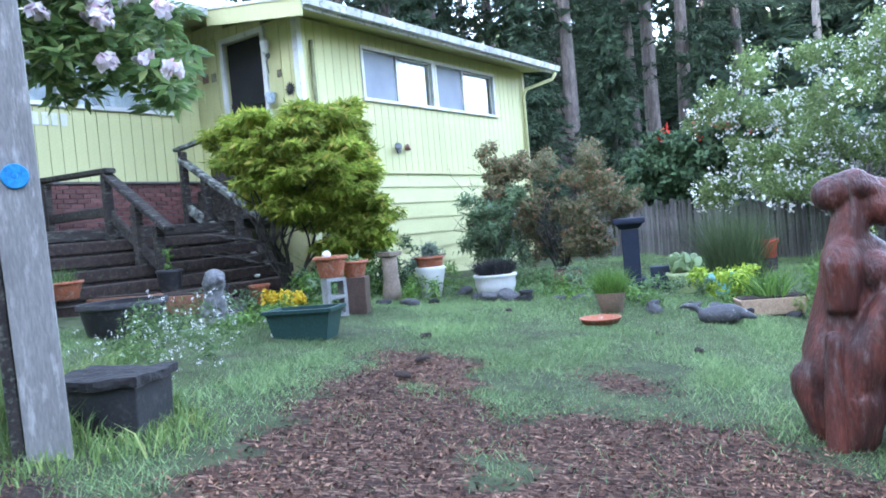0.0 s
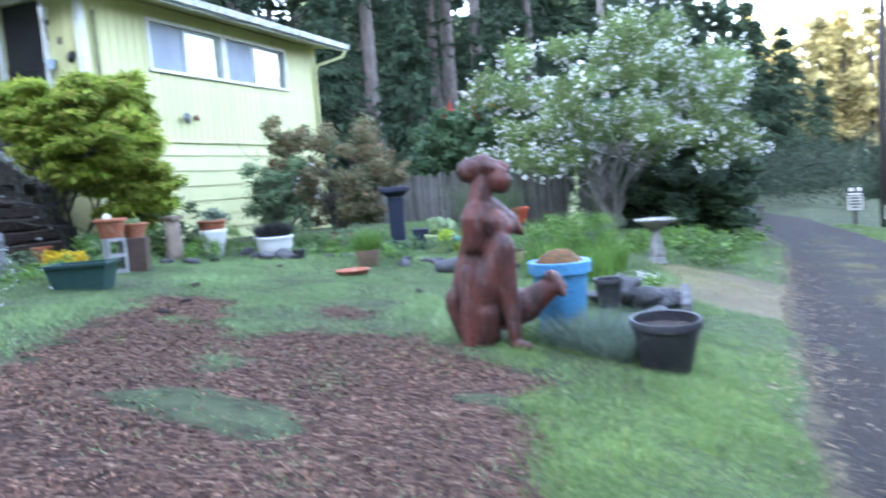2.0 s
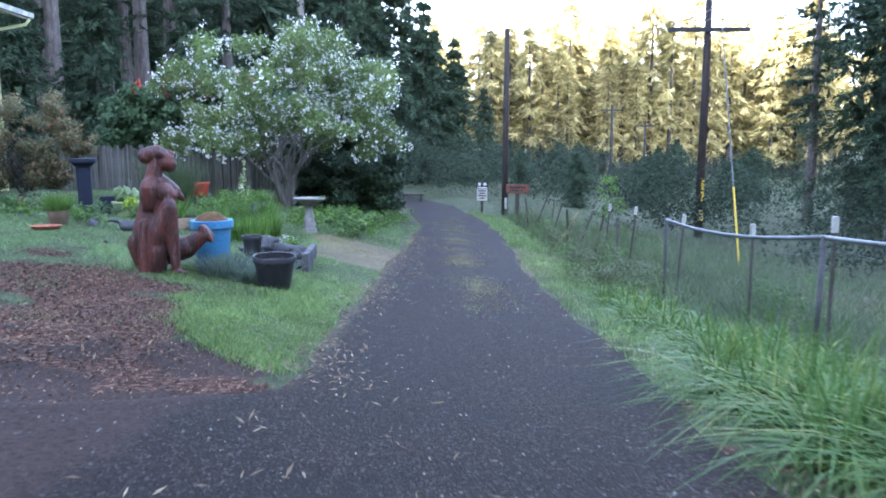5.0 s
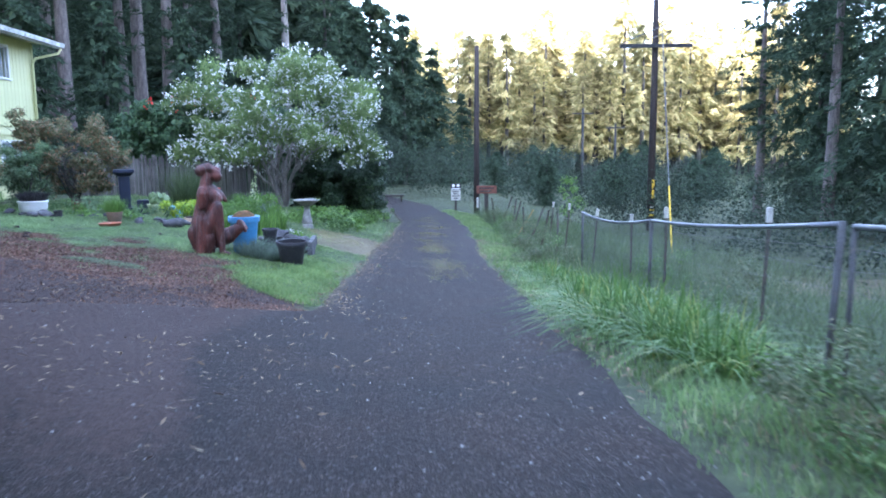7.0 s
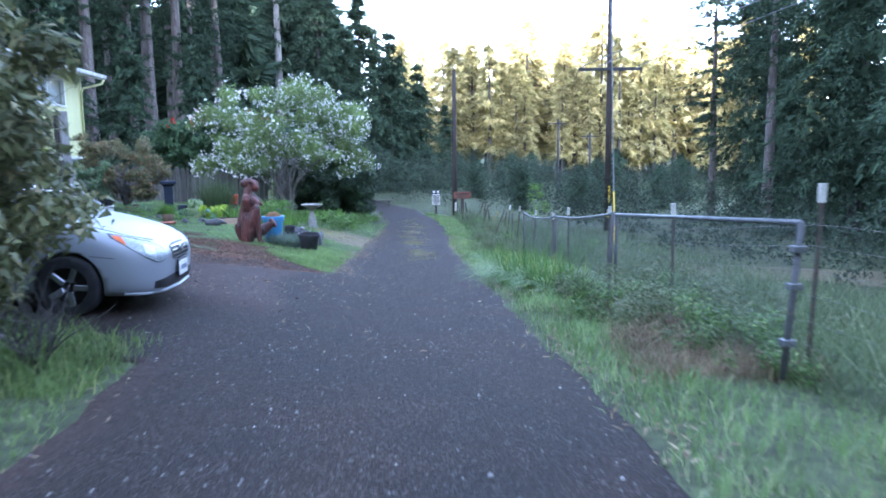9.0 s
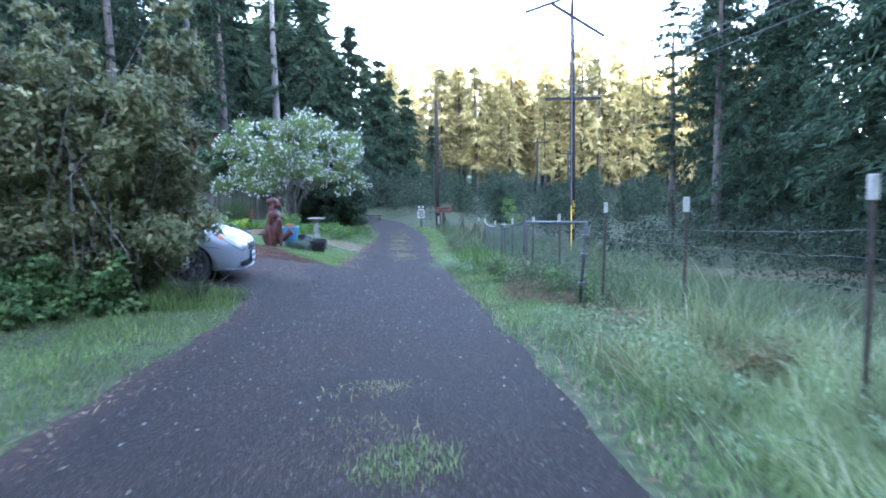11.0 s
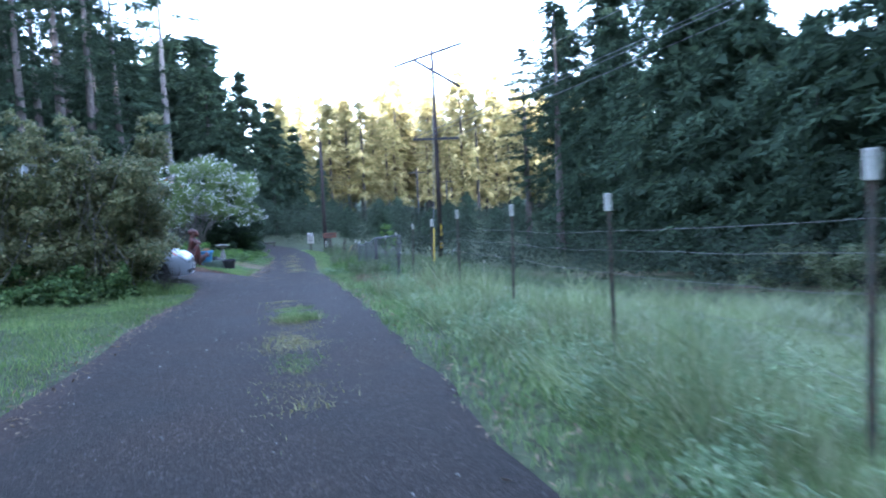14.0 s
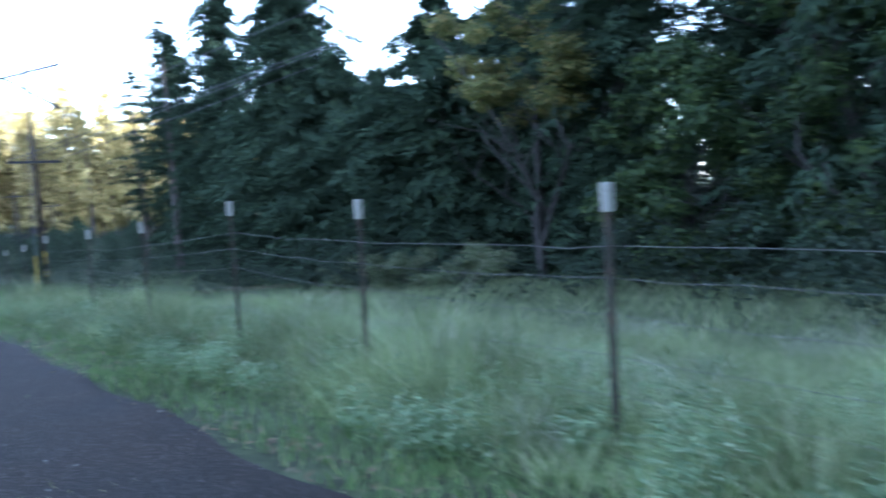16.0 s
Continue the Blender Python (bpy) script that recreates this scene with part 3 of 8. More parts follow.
# forest behind the house and fence
for s_, r_, k_, sc in [(27, -19, 0, 0.95), (29, -13.5, 1, 0.9), (31, -25, 1, 1.1), (33, -17, 2, 1.15), (36, -10, 0, 1.05), (38, -22, 0, 1.2), (41, -14, 1, 1.15), (47, -12, 2, 1.0), (45, -28, 2, 1.3), (47, -18, 0, 1.2), (50, -10.5, 1, 1.0), (52, -24, 1, 1.3), (55, -14, 2, 1.2), (58, -3, 0, 0.85), (60, -30, 0, 1.4), (62, -19, 1, 1.3), (24, -27, 2, 1.1), (20, -33, 0, 1.2), (12, -30, 1, 1.15), (66, -17, 1, 1.0), (70, -26, 2, 1.4), (40, -34, 1, 1.3), (3, -31, 2, 1.2), (-6, -34, 0, 1.2), (34, -30, 0, 1.2), (48, -36, 2, 1.3), (56, -40, 1, 1.4), (30, -21, 2, 1.0), (35, -26, 1, 1.1), (43, -22, 0, 1.1), (57, -22, 2, 1.2), (65, -15, 2, 1.1), (72, -18, 0, 1.2)]:
    plant_tree(PINE, k_, s_ + rg.uniform(-0.7, 0.7), r_ + rg.uniform(-0.7, 0.7), sc, rg.uniform(0, 360), "pine_tree", "tall pine with a long bare trunk and ragged crown", "pines behind the house")
for s_, r_, k_, sc in [(24, -12.8, 2, 0.62), (26.5, -10.5, 2, 0.6), (23, -16.5, 0, 0.6), (28.5, -15.5, 1, 0.6), (50, -3, 1, 0.8), (53, 0.2, 0, 0.9), (56, 3, 2, 0.95), (60, 5.6, 2, 0.8), (51, -0.8, 2, 0.9), (58, 1.6, 1, 0.68), (63, 4.0, 0, 0.7), (70, 9, 0, 0.5), (66, -1, 1, 0.75), (36, -6, 2, 0.4), (40, -3.5, 2, 0.42), (32, -8.5, 2, 0.6), (46, -1.5, 2, 0.8), (76, 3, 0, 0.7), (45, -4.5, 1, 0.4)]:
    plant_tree(FIR_FAR, k_, s_, r_, sc, rg.uniform(0, 360), "fir_tree", "dark dense fir standing behind the fence", "firs behind the fence")
for s_, r_, k_, sc in [(44, 13, 0, 0.3), (49, 19, 1, 0.34), (56, 11, 1, 0.33), (58, 23, 0, 0.38), (66, 16, 1, 0.42), (52, 27, 1, 0.35), (68, 28, 0, 0.46), (76, 20, 0, 0.42), (62, 33, 1, 0.44), (78, 11, 1, 0.4)]:
    plant_tree(FIR_BROAD, k_, s_, r_, sc, rg.uniform(0, 360), "fir_tree", "small dark fir down in the valley", "firs in the valley")
# right-hand edge of the field
for s_, r_, k_, sc in [(38, 29.5, 1, 1.0), (33, 32, 0, 1.1), (27, 29, 1, 1.1), (20, 31, 0, 1.25), (13, 28, 2, 1.5), (-8, 29, 1, 0.72), (-14, 26, 0, 0.9), (-19, 29, 2, 1.5), (-24, 25, 1, 1.05), (-30, 33.5, 0, 1.1), (-37, 33.5, 2, 1.3), (-4, 36, 1, 0.7), (-16, 35, 0, 1.3), (10, 37, 0, 0.62), (5, 38, 2, 0.9), (-11, 31, 1, 0.75)]:
    plant_tree(FIR_FAR if r_ > 33 else FIR, k_, s_, r_, sc, rg.uniform(0, 360), "fir_tree", "broad dark fir with drooping boughs at the edge of the field", "firs beyond the field")
for k_, (s_, r_, sc) in enumerate([(12, 26.5, 1.25), (9, 29, 1.22), (6.5, 26.5, 1.12), (4, 29.5, 1.02), (1.5, 26, 0.95), (-1, 29, 0.95), (-3.5, 26, 1.15), (-6, 29, 1.3), (2.5, 33, 0.9), (7.5, 33, 1.05), (-2.5, 33, 1.35)]):
    plant_tree(FIR_BROAD, k_, s_, r_, sc, rg.uniform(0, 360), "fir_tree", "rounded dark fir, its boughs meeting its neighbours", "firs beyond the field")
for s_, r_, k_, sc in [(40, 26.5, 0, 0.8), (31, 26, 1, 0.8)]:
    plant_tree(PINE, k_, s_, r_, sc, rg.uniform(0, 360), "pine_tree", "pine with a pale bare trunk at the edge of the field", "pines beyond the field")


def woods(name, seed, spots, label, crown_m, dz=-0.5, coarse=1.0):
    """Far trees that nobody could count, as one mesh each for trunks and crowns."""
    rg = np.random.RandomState(seed)
    ts, cs = [], []
    for s_, r_, h in spots:
        t, c = conifer(rg, h, rg.uniform(0.12, 0.3), h * rg.uniform(0.11, 0.19), 20, 5, 21, 0.056 * h * coarse, 0.4, 0.8, 0.2, 0.32)
        p = AS * s_ + AR * r_
        off = np.array([p[0], p[1], float(land(s_, r_)) + dz])
        ts.append((t[0] + off, t[1])), cs.append((c[0] + off, c[1]))
    ob = thing(name, Matrix(), label, "trees", kind="stuff")
    part("trunk", np_mesh("trunk", *join_np(*ts), BARK, True), None, ob)
    part("crown", np_mesh("crown", *join_np(*cs), crown_m), None, ob)


rg = np.random.RandomState(8)
woods("far_woods", 61, [(rg.uniform(112, 172), rg.uniform(0, 100), rg.uniform(15, 30)) for _ in range(195)], "far wooded hillside in low sun, gold light painted in too", NEEDLE_SUNLIT_GOLD)
woods("back_woods", 63, [(rg.uniform(72, 125), rg.uniform(-75, -4), rg.uniform(20, 30)) for _ in range(75)], "dark woods far behind the house", NEEDLE_DARK, coarse=1.9)
# Out of view: added on the ridge to keep low sun off the yard.
woods("sun_block_woods", 62, [(x, y, rg.uniform(20, 26)) for x, y in zip(rg.uniform(-108, -84, 44), rg.uniform(-75, 85, 44))], "unseen woods added on the ridge behind to block the sun", NEEDLE_DARK, coarse=4.2)


# ---- house: x is across the lane, y along it ----
YELLOW = mat("yellow_paint", (0.575, 0.565, 0.28), (0.52, 0.51, 0.25), 0.6, 1.2, 0.15, 40, contrast=0.06, obj_var=0.04, dirt=(0.36, 0.38, 0.18), dirt_amt=0.12)
WHITE = mat("white_paint", (0.74, 0.74, 0.71), (0.62, 0.62, 0.59), 0.5, 3, 0.1, 50, contrast=0.06, dirt=(0.4, 0.4, 0.36), dirt_amt=0.15)
FASCIA = mat("gutter_paint", (0.60, 0.61, 0.58), (0.42, 0.43, 0.40), 0.55, 3, 0.1, 40, contrast=0.1, dirt=(0.16, 0.17, 0.13), dirt_amt=0.45)
ROOFING = mat("roofing", (0.14, 0.13, 0.12), (0.07, 0.07, 0.065), 0.9, 4, 0.6, 80, dirt=(0.10, 0.13, 0.05), dirt_amt=0.4)
DARKDOOR = mat("dark_door", (0.022, 0.022, 0.025), (0.014, 0.014, 0.016), 0.45, 2, 0.1, 30)
BRICK = mat("brick", (0.20, 0.085, 0.07), (0.13, 0.06, 0.055), 0.85, 9, 0.6, 90, obj_var=0.35, dirt=(0.22, 0.2, 0.18), dirt_amt=0.3)
MORTAR = mat("mortar", (0.20, 0.19, 0.175), (0.13, 0.125, 0.115), 0.95, 8, 0.5, 120)
OLDWOOD = mat("old_wood", (0.06, 0.05, 0.042), (0.03, 0.025, 0.022), 0.88, 3, 0.7, 40, stretch=(4, 0.7, 4), obj_var=0.25, contrast=0.4, dirt=(0.17, 0.18, 0.14), dirt_amt=0.35)
TIMBER = mat("sleeper_timber", (0.068, 0.046, 0.037), (0.037, 0.026, 0.022), 0.9, 3, 0.7, 40, stretch=(0.7, 4, 4), obj_var=0.25, contrast=0.4, dirt=(0.10, 0.11, 0.06), dirt_amt=0.3)
LICHEN = mat("lichened_rail", (0.06, 0.052, 0.046), (0.035, 0.032, 0.03), 0.9, 4, 0.8, 50, contrast=0.4, dirt=(0.30, 0.33, 0.28), dirt_amt=0.75)
SKY_WHITE_CLOTH = mat("sky_white_curtain", (0.72, 0.74, 0.76), (0.58, 0.6, 0.63), 0.9, 2, 0.2, 30, stretch=(6, 6, 0.6), contrast=0.08)
SCREEN = mat("insect_screen", (0.30, 0.33, 0.38), (0.25, 0.28, 0.33), 0.6, 2, 0.1, 200, contrast=0.1)
METAL = mat("galvanised_steel", (0.17, 0.18, 0.19), (0.11, 0.12, 0.125), 0.55, 6, 0.1, 60, metal=0.5, dirt=(0.25, 0.22, 0.19), dirt_amt=0.2)
IRON = mat("dark_iron", (0.05, 0.05, 0.05), (0.03, 0.028, 0.027), 0.6, 6, 0.3, 60, metal=0.4)


def glass_mat():
    m, t, p = nodes_of("window_glass")
    p.inputs["Base Color"].default_value = (0.9, 0.95, 0.95, 1)
    p.inputs["Roughness"].default_value, p.inputs["IOR"].default_value, p.inputs["Transmission Weight"].default_value = 0.02, 1.5, 1.0
    return m


GLASS = glass_mat()

XW, XN, YD = -8.85, -11.60, 8.76  # wing wall, number wall, door wall
Y1, YB = 16.5, -3.0
ROOF_Z, PITCH = 5.06, 0.155


def roof_z(x):
    return ROOF_Z + PITCH * (-8.2 - x)


house = thing("house", FRAME, "two-storey pale yellow timber house with white trim", "house")
# wall cores, standing behind the boards
openings = [(10.38, 12.52, 3.88, 4.78), (12.70, 14.98, 3.88, 4.78)]
LOW = (14.25, 16.05, 1.15, 2.0)


def wall_with_holes(x0, x1, y0, y1, z0, z1, holes):
    """A wall in the y-z plane between x0 and x1, holes cut clean through."""
    bm = bmesh.new()
    ys = sorted({y0, y1, *[h[0] for h in holes], *[h[1] for h in holes]})
    zs = sorted({z0, z1, *[h[2] for h in holes], *[h[3] for h in holes]})
    for ya, yb in zip(ys, ys[1:]):
        for za, zb in zip(zs, zs[1:]):
            yc, zc = (ya + yb) / 2, (za + zb) / 2
            if not any(h[0] < yc < h[1] and h[2] < zc < h[3] for h in holes):
                box(x0, x1, ya, yb, za, zb, bm=bm)
    bmesh.ops.remove_doubles(bm, verts=bm.verts, dist=0.0005)
    return bm


part("wall", wall_with_holes(XW - 0.16, XW - 0.022, YD + 0.02, Y1 - 0.02, -0.2, 5.1, openings + [LOW]), YELLOW, house)
dbm = bmesh.new()
DX0, DX1, DZ0, DZ1 = -10.74, -9.72, 3.02, 5.02
for x0, x1, z0, z1 in ((XN - 0.1, DX0, -0.2, 5.45), (DX1, XW - 0.03, -0.2, 5.15), (DX0, DX1, -0.2, DZ0), (DX0, DX1, DZ1, 5.3)):
    box(x0, x1, YD + 0.022, YD + 0.17, z0, z1, bm=dbm)
part("wall", dbm, YELLOW, house)
NWIN = (4.4, 8.06, 3.88, 5.05)
part("wall", wall_with_holes(XN - 0.16, XN - 0.022, YB, YD, -0.2, 5.5, [NWIN]), YELLOW, house)
part("wall", box(-20.0, -19.85, YB, Y1, -0.2, 4.9), YELLOW, house)
part("wall", box(-19.85, XW - 0.17, Y1 - 0.15, Y1, -0.2, 5.05), YELLOW, house)
part("wall", box(-19.85, XN - 0.17, YB, YB + 0.15, -0.2, 5.4), YELLOW, house)
part("floor", box(-19.8, XW - 0.18, YD + 0.2, Y1 - 0.2, 2.75, 2.95), OLDWOOD, house)

# vertical boards with grooves between them
plank_cache = {}


def plank(x, y, w, z0, z1, axis="x"):
    """One board of the cladding, its long edges eased; axis: the way it faces."""
    key = (round(w, 3), round(z1 - z0, 3), axis)
    if key not in plank_cache:
        g = 0.006
        bm = box(-0.022, 0, g, w - g, 0, z1 - z0, 0.004) if axis == "x" else box(g, w - g, 0, 0.022, 0, z1 - z0, 0.004)
        plank_cache[key] = bm_mesh("plank", bm, YELLOW)
    ob = new("plank", plank_cache[key])
    ob.parent = house
    ob.location = (x, y, z0)
    return ob


PW = 0.2032


def clad(face_x, y0, y1, z0, ztop, holes):
    n = int(round((y1 - y0) / PW))
    w = (y1 - y0) / n
    for i in range(n):
        ya, yb = y0 + i * w, y0 + (i + 1) * w
        cut = [h for h in holes if yb > h[0] + 0.01 and ya < h[1] - 0.01]
        if cut:
            h = cut[0]
            plank(face_x, ya, w, z0, h[2])
            plank(face_x, ya, w, h[3], ztop)
        else:
            plank(face_x, ya, w, z0, ztop)


clad(XW, YD, Y1, 2.52, 5.08, openings)
clad(XN, -2.9, YD, 2.62, 5.5, [NWIN])
n = 13
for i in range(n):
    w = (XW - XN) / n
    xa = XN + i * w
    if xa + w > DX0 - 0.08 and xa < DX1 + 0.08:
        plank(xa, YD, w, 5.12, round(roof_z(xa + w) - 0.12, 1), "y")
    else:
        plank(xa, YD, w, 2.0, round(roof_z(xa + w) - 0.12, 1), "y")
# lap siding below the band
z = 0.05
while z < 2.45:
    top = min(z + 0.31, 2.47)
    holes = [(YD, LOW[0] - 0.03), (LOW[1] + 0.03, Y1)] if top > LOW[2] - 0.03 and z < LOW[3] + 0.05 else [(YD, Y1)]
    for ya, yb in holes:
        bm = bmesh.new()
        vs = [bm.verts.new(c) for c in ((XW - 0.02, ya, z), (XW + 0.014, ya, z), (XW - 0.012, ya, top + 0.015), (XW - 0.02, ya, top + 0.015), (XW - 0.02, yb, z), (XW + 0.014, yb, z), (XW - 0.012, yb, top + 0.015), (XW - 0.02, yb, top + 0.015))]
        for f in ((0, 1, 2, 3), (7, 6, 5, 4), (0, 4, 5, 1), (1, 5, 6, 2), (2, 6, 7, 3), (3, 7, 4, 0)):
            bm.faces.new([vs[k] for k in f])
        bmesh.ops.recalc_face_normals(bm, faces=bm.faces)
        part("siding_board", bm, YELLOW, house)
    z += 0.31
part("band", box(XW - 0.01, XW + 0.035, YD, Y1, 2.475, 2.53, 0.006), YELLOW, house, "projecting yellow board between the two claddings")
# corner boards
part("corner_board", box(XW - 0.1, XW + 0.022, YD - 0.024, YD - 0.003, 2.2, 5.12, 0.004), WHITE, house, "white corner board")
part("corner_board", box(XW + 0.003, XW + 0.024, YD - 0.024, YD + 0.09, 2.2, 5.08, 0.004), WHITE, house, "white corner board")
part("corner_board", box(XW + 0.003, XW + 0.024, Y1 - 0.09, Y1 + 0.02, 0.0, 5.05, 0.004), YELLOW, house)


def window(y0, y1, z0, z1, face, split, screen_first=True):
    """A sliding window: white frame and sill, two sashes, one behind a screen."""
    win = part("window", box(face - 0.1, face + 0.03, y0 - 0.07, y1 + 0.07, z1, z1 + 0.07, 0.005), WHITE, house)
    part("frame", box(face - 0.1, face + 0.03, y0 - 0.07, y0, z0, z1, 0.005), WHITE, win)
    part("frame", box(face - 0.1, face + 0.03, y1, y1 + 0.07, z0, z1, 0.005), WHITE, win)
    part("sill", box(face - 0.1, face + 0.06, y0 - 0.10, y1 + 0.10, z0 - 0.06, z0, 0.008), WHITE, win, "white window sill")
    if split:
        part("mullion", box(face - 0.09, face + 0.005, split - 0.022, split + 0.022, z0, z1, 0.004), WHITE, win)
    halves = [(y0, split - 0.022), (split + 0.022, y1)] if split else [(y0, y1)]
    for k, (ya, yb) in enumerate(halves):
        g = part("pane", box(face - 0.075, face - 0.069, ya + 0.02, yb - 0.02, z0 + 0.02, z1 - 0.02), GLASS, win)
        g.visible_shadow = False
        sash = bmesh.new()
        for bx in ((ya, ya + 0.03, z0, z1), (yb - 0.03, yb, z0, z1), (ya + 0.03, yb - 0.03, z0, z0 + 0.03), (ya + 0.03, yb - 0.03, z1 - 0.03, z1)):
            box(face - 0.088, face - 0.045, bx[0], bx[1], bx[2], bx[3], bm=sash)
        part("sash", sash, WHITE, win)
        if k == 0 and screen_first:
            part("insect_screen", box(face - 0.04, face - 0.036, ya + 0.02, yb - 0.02, z0 + 0.02, z1 - 0.02), SCREEN, win, "grey insect screen over half the window")
    # Curtain whitened to imitate bright sky reflected in the panes.
    cur = bmesh.new()
    m_ = 60
    rows = [[cur.verts.new((face - 0.15 + 0.012 * math.sin(i * 1.1), y0 + (y1 - y0) * i / m_, zz)) for i in range(m_ + 1)] for zz in (z0, z1)]
    for i in range(m_):
        cur.faces.new((rows[0][i], rows[0][i + 1], rows[1][i + 1], rows[1][i]))
    part("curtain", cur, SKY_WHITE_CLOTH, win, "pale curtain behind the glass, imitating reflected sky", smooth=True)
    return win


window(*openings[0], XW, 11.38)
window(*openings[1], XW, 13.72)
window(*LOW, XW, 15.15)
window(*NWIN, XN, 6.2, False)
# trim strip between the two wing windows
part("trim", box(XW - 0.02, XW + 0.026, 12.595, 12.625, 3.83, 4.84, 0.003), WHITE, house)

# front door: dark, in a white frame
door = part("door", box(DX0 + 0.02, DX1 - 0.02, YD + 0.07, YD + 0.115, DZ0, DZ1 - 0.02, 0.004), DARKDOOR, house, "dark screen door, closed, in a white frame")
part("rail", box(DX0 + 0.02, DX1 - 0.02, YD + 0.05, YD + 0.068, DZ0 + 0.82, DZ0 + 0.92, 0.003), DARKDOOR, door)
part("rail", box(DX0 + 0.02, DX1 - 0.02, YD + 0.05, YD + 0.068, DZ0, DZ0 + 0.18, 0.003), DARKDOOR, door)
part("handle", tube([(DX1 - 0.08, YD + 0.02, DZ0 + 0.95), (DX1 - 0.08, YD + 0.02, DZ0 + 1.1)], 0.012), IRON, door, "dark door handle")
fr = bmesh.new()
for x0, x1, z0, z1 in ((DX0 - 0.09, DX0, DZ0 - 0.02, DZ1 + 0.09), (DX1, DX1 + 0.09, DZ0 - 0.02, DZ1 + 0.09), (DX0, DX1, DZ1, DZ1 + 0.09)):
    box(x0, x1, YD - 0.03, YD + 0.06, z0, z1, bm=fr)
part("door_frame", fr, WHITE, house, "white door frame")
part("threshold", box(DX0 - 0.1, DX1 + 0.1, YD - 0.12, YD + 0.1, DZ0 - 0.07, DZ0, 0.01), BRICK, house, "red door sill")

# roof: one slope towards the lane, notched over the entrance
def slab(x0, x1, y0, y1, th):
    bm = bmesh.new()
    vs = []
    for y in (y0, y1):
        for x, dz in ((x0, 0), (x1, 0), (x1, th), (x0, th)):
            vs.append(bm.verts.new((x, y, roof_z(x) + dz)))
    for f in ((0, 1, 2, 3), (7, 6, 5, 4), (0, 4, 5, 1), (1, 5, 6, 2), (2, 6, 7, 3), (3, 7, 4, 0)):
        bm.faces.new([vs[k] for k in f])
    bmesh.ops.recalc_face_normals(bm, faces=bm.faces)
    return bm


part("roof", slab(-14.4, -8.2, 8.3, 17.05, 0.09), ROOFING, house, "dark shingled roof")
part("roof", slab(-14.4, -10.5, -3.6, 8.296, 0.09), ROOFING, house, "dark shingled roof")
back = bmesh.new()
vs = [back.verts.new(c) for c in ((-14.4, -3.6, roof_z(-14.4)), (-14.4, 17.05, roof_z(-14.4)), (-20.6, 17.05, 5.0), (-20.6, -3.6, 5.0))]
back.faces.new(vs)
bmesh.ops.solidify(back, geom=back.faces[:], thickness=0.09)
part("roof", back, ROOFING, house)
part("soffit", slab(-14.3, -8.25, 8.35, 17.0, 0.02), YELLOW, house, m=Matrix.Translation((0, 0, -0.025)))
part("soffit", slab(-14.3, -10.55, -3.5, 8.25, 0.02), YELLOW, house, m=Matrix.Translation((0, 0, -0.025)))


def gutter(x, y0, y1, z):
    bm = bmesh.new()
    prof = [(0, 0.06), (0, -0.07), (0.10, -0.07), (0.125, 0.055), (0.115, 0.06), (0.095, -0.055), (0.012, -0.055), (0.012, 0.06)]
    rows = [[bm.verts.new((x + px, y, z + pz)) for px, pz in prof] for y in (y0, y1)]
    for i in range(len(prof)):
        j = (i + 1) % len(prof)
        bm.faces.new((rows[0][i], rows[0][j], rows[1][j], rows[1][i]))
    bm.faces.new(rows[0][::-1]), bm.faces.new(rows[1])
    bmesh.ops.recalc_face_normals(bm, faces=bm.faces)
    return bm


part("fascia", box(-8.225, -8.19, 8.3, 17.05, ROOF_Z - 0.09, ROOF_Z + 0.08, 0.004), FASCIA, house, "weathered white fascia")
part("gutter", gutter(-8.188, 8.3, 17.08, ROOF_Z + 0.03), FASCIA, house, "weathered white gutter streaked with moss")
part("fascia", box(-10.535, -10.5, -3.6, 8.22, roof_z(-10.5) - 0.09, roof_z(-10.5) + 0.08, 0.004), FASCIA, house, "weathered white fascia")
part("gutter", gutter(-10.498, -3.6, 8.22, roof_z(-10.5) + 0.03), FASCIA, house, "weathered white gutter streaked with moss")
rake = bmesh.new()
vs = []
for y in (8.26, 8.295):
    for x in (-10.49, -8.2):
        for dz in (-0.2, 0.1):
            vs.append(rake.verts.new((x, y, roof_z(x) + dz)))
for f in ((0, 1, 3, 2), (4, 6, 7, 5), (0, 4, 5, 1), (2, 3, 7, 6), (0, 2, 6, 4), (1, 5, 7, 3)):
    rake.faces.new([vs[k] for k in f])
bmesh.ops.recalc_face_normals(rake, faces=rake.faces)
part("rake_board", rake, YELLOW, house, "yellow board under the roof verge")
part("verge_trim", beam((-10.49, 8.27, roof_z(-10.49) + 0.1), (-8.2, 8.27, roof_z(-8.2) + 0.1), 0.06, 0.05), WHITE, house)
# downpipes
part("downpipe", tube([(-8.12, 16.9, 4.98), (-8.2, 16.85, 4.82), (-8.72, 16.42, 4.62), (XW + 0.06, 16.36, 4.45), (XW + 0.06, 16.36, 0.5)], 0.042, 10), YELLOW, house, "yellow painted downpipe", smooth=True)
part("pipe", tube([(XW + 0.05, 9.03, 4.72), (XW + 0.05, 9.03, 2.6)], 0.035, 10), mat("rusty_pipe", (0.26, 0.27, 0.13), (0.17, 0.15, 0.09), 0.7, 6, 0.3, 50), house, "weathered pipe beside the corner", smooth=True)
# lamp by the door, twin floodlight, plaques, bars in place of the number
lamp = part("wall_lamp", lathe([(0, 0), (0.05, 0.02), (0.03, 0.06), (0, 0.07)], 12), METAL, house, "grey lantern by the door", m=pose(-9.49, YD - 0.06, 4.55, 90, 0, 0))
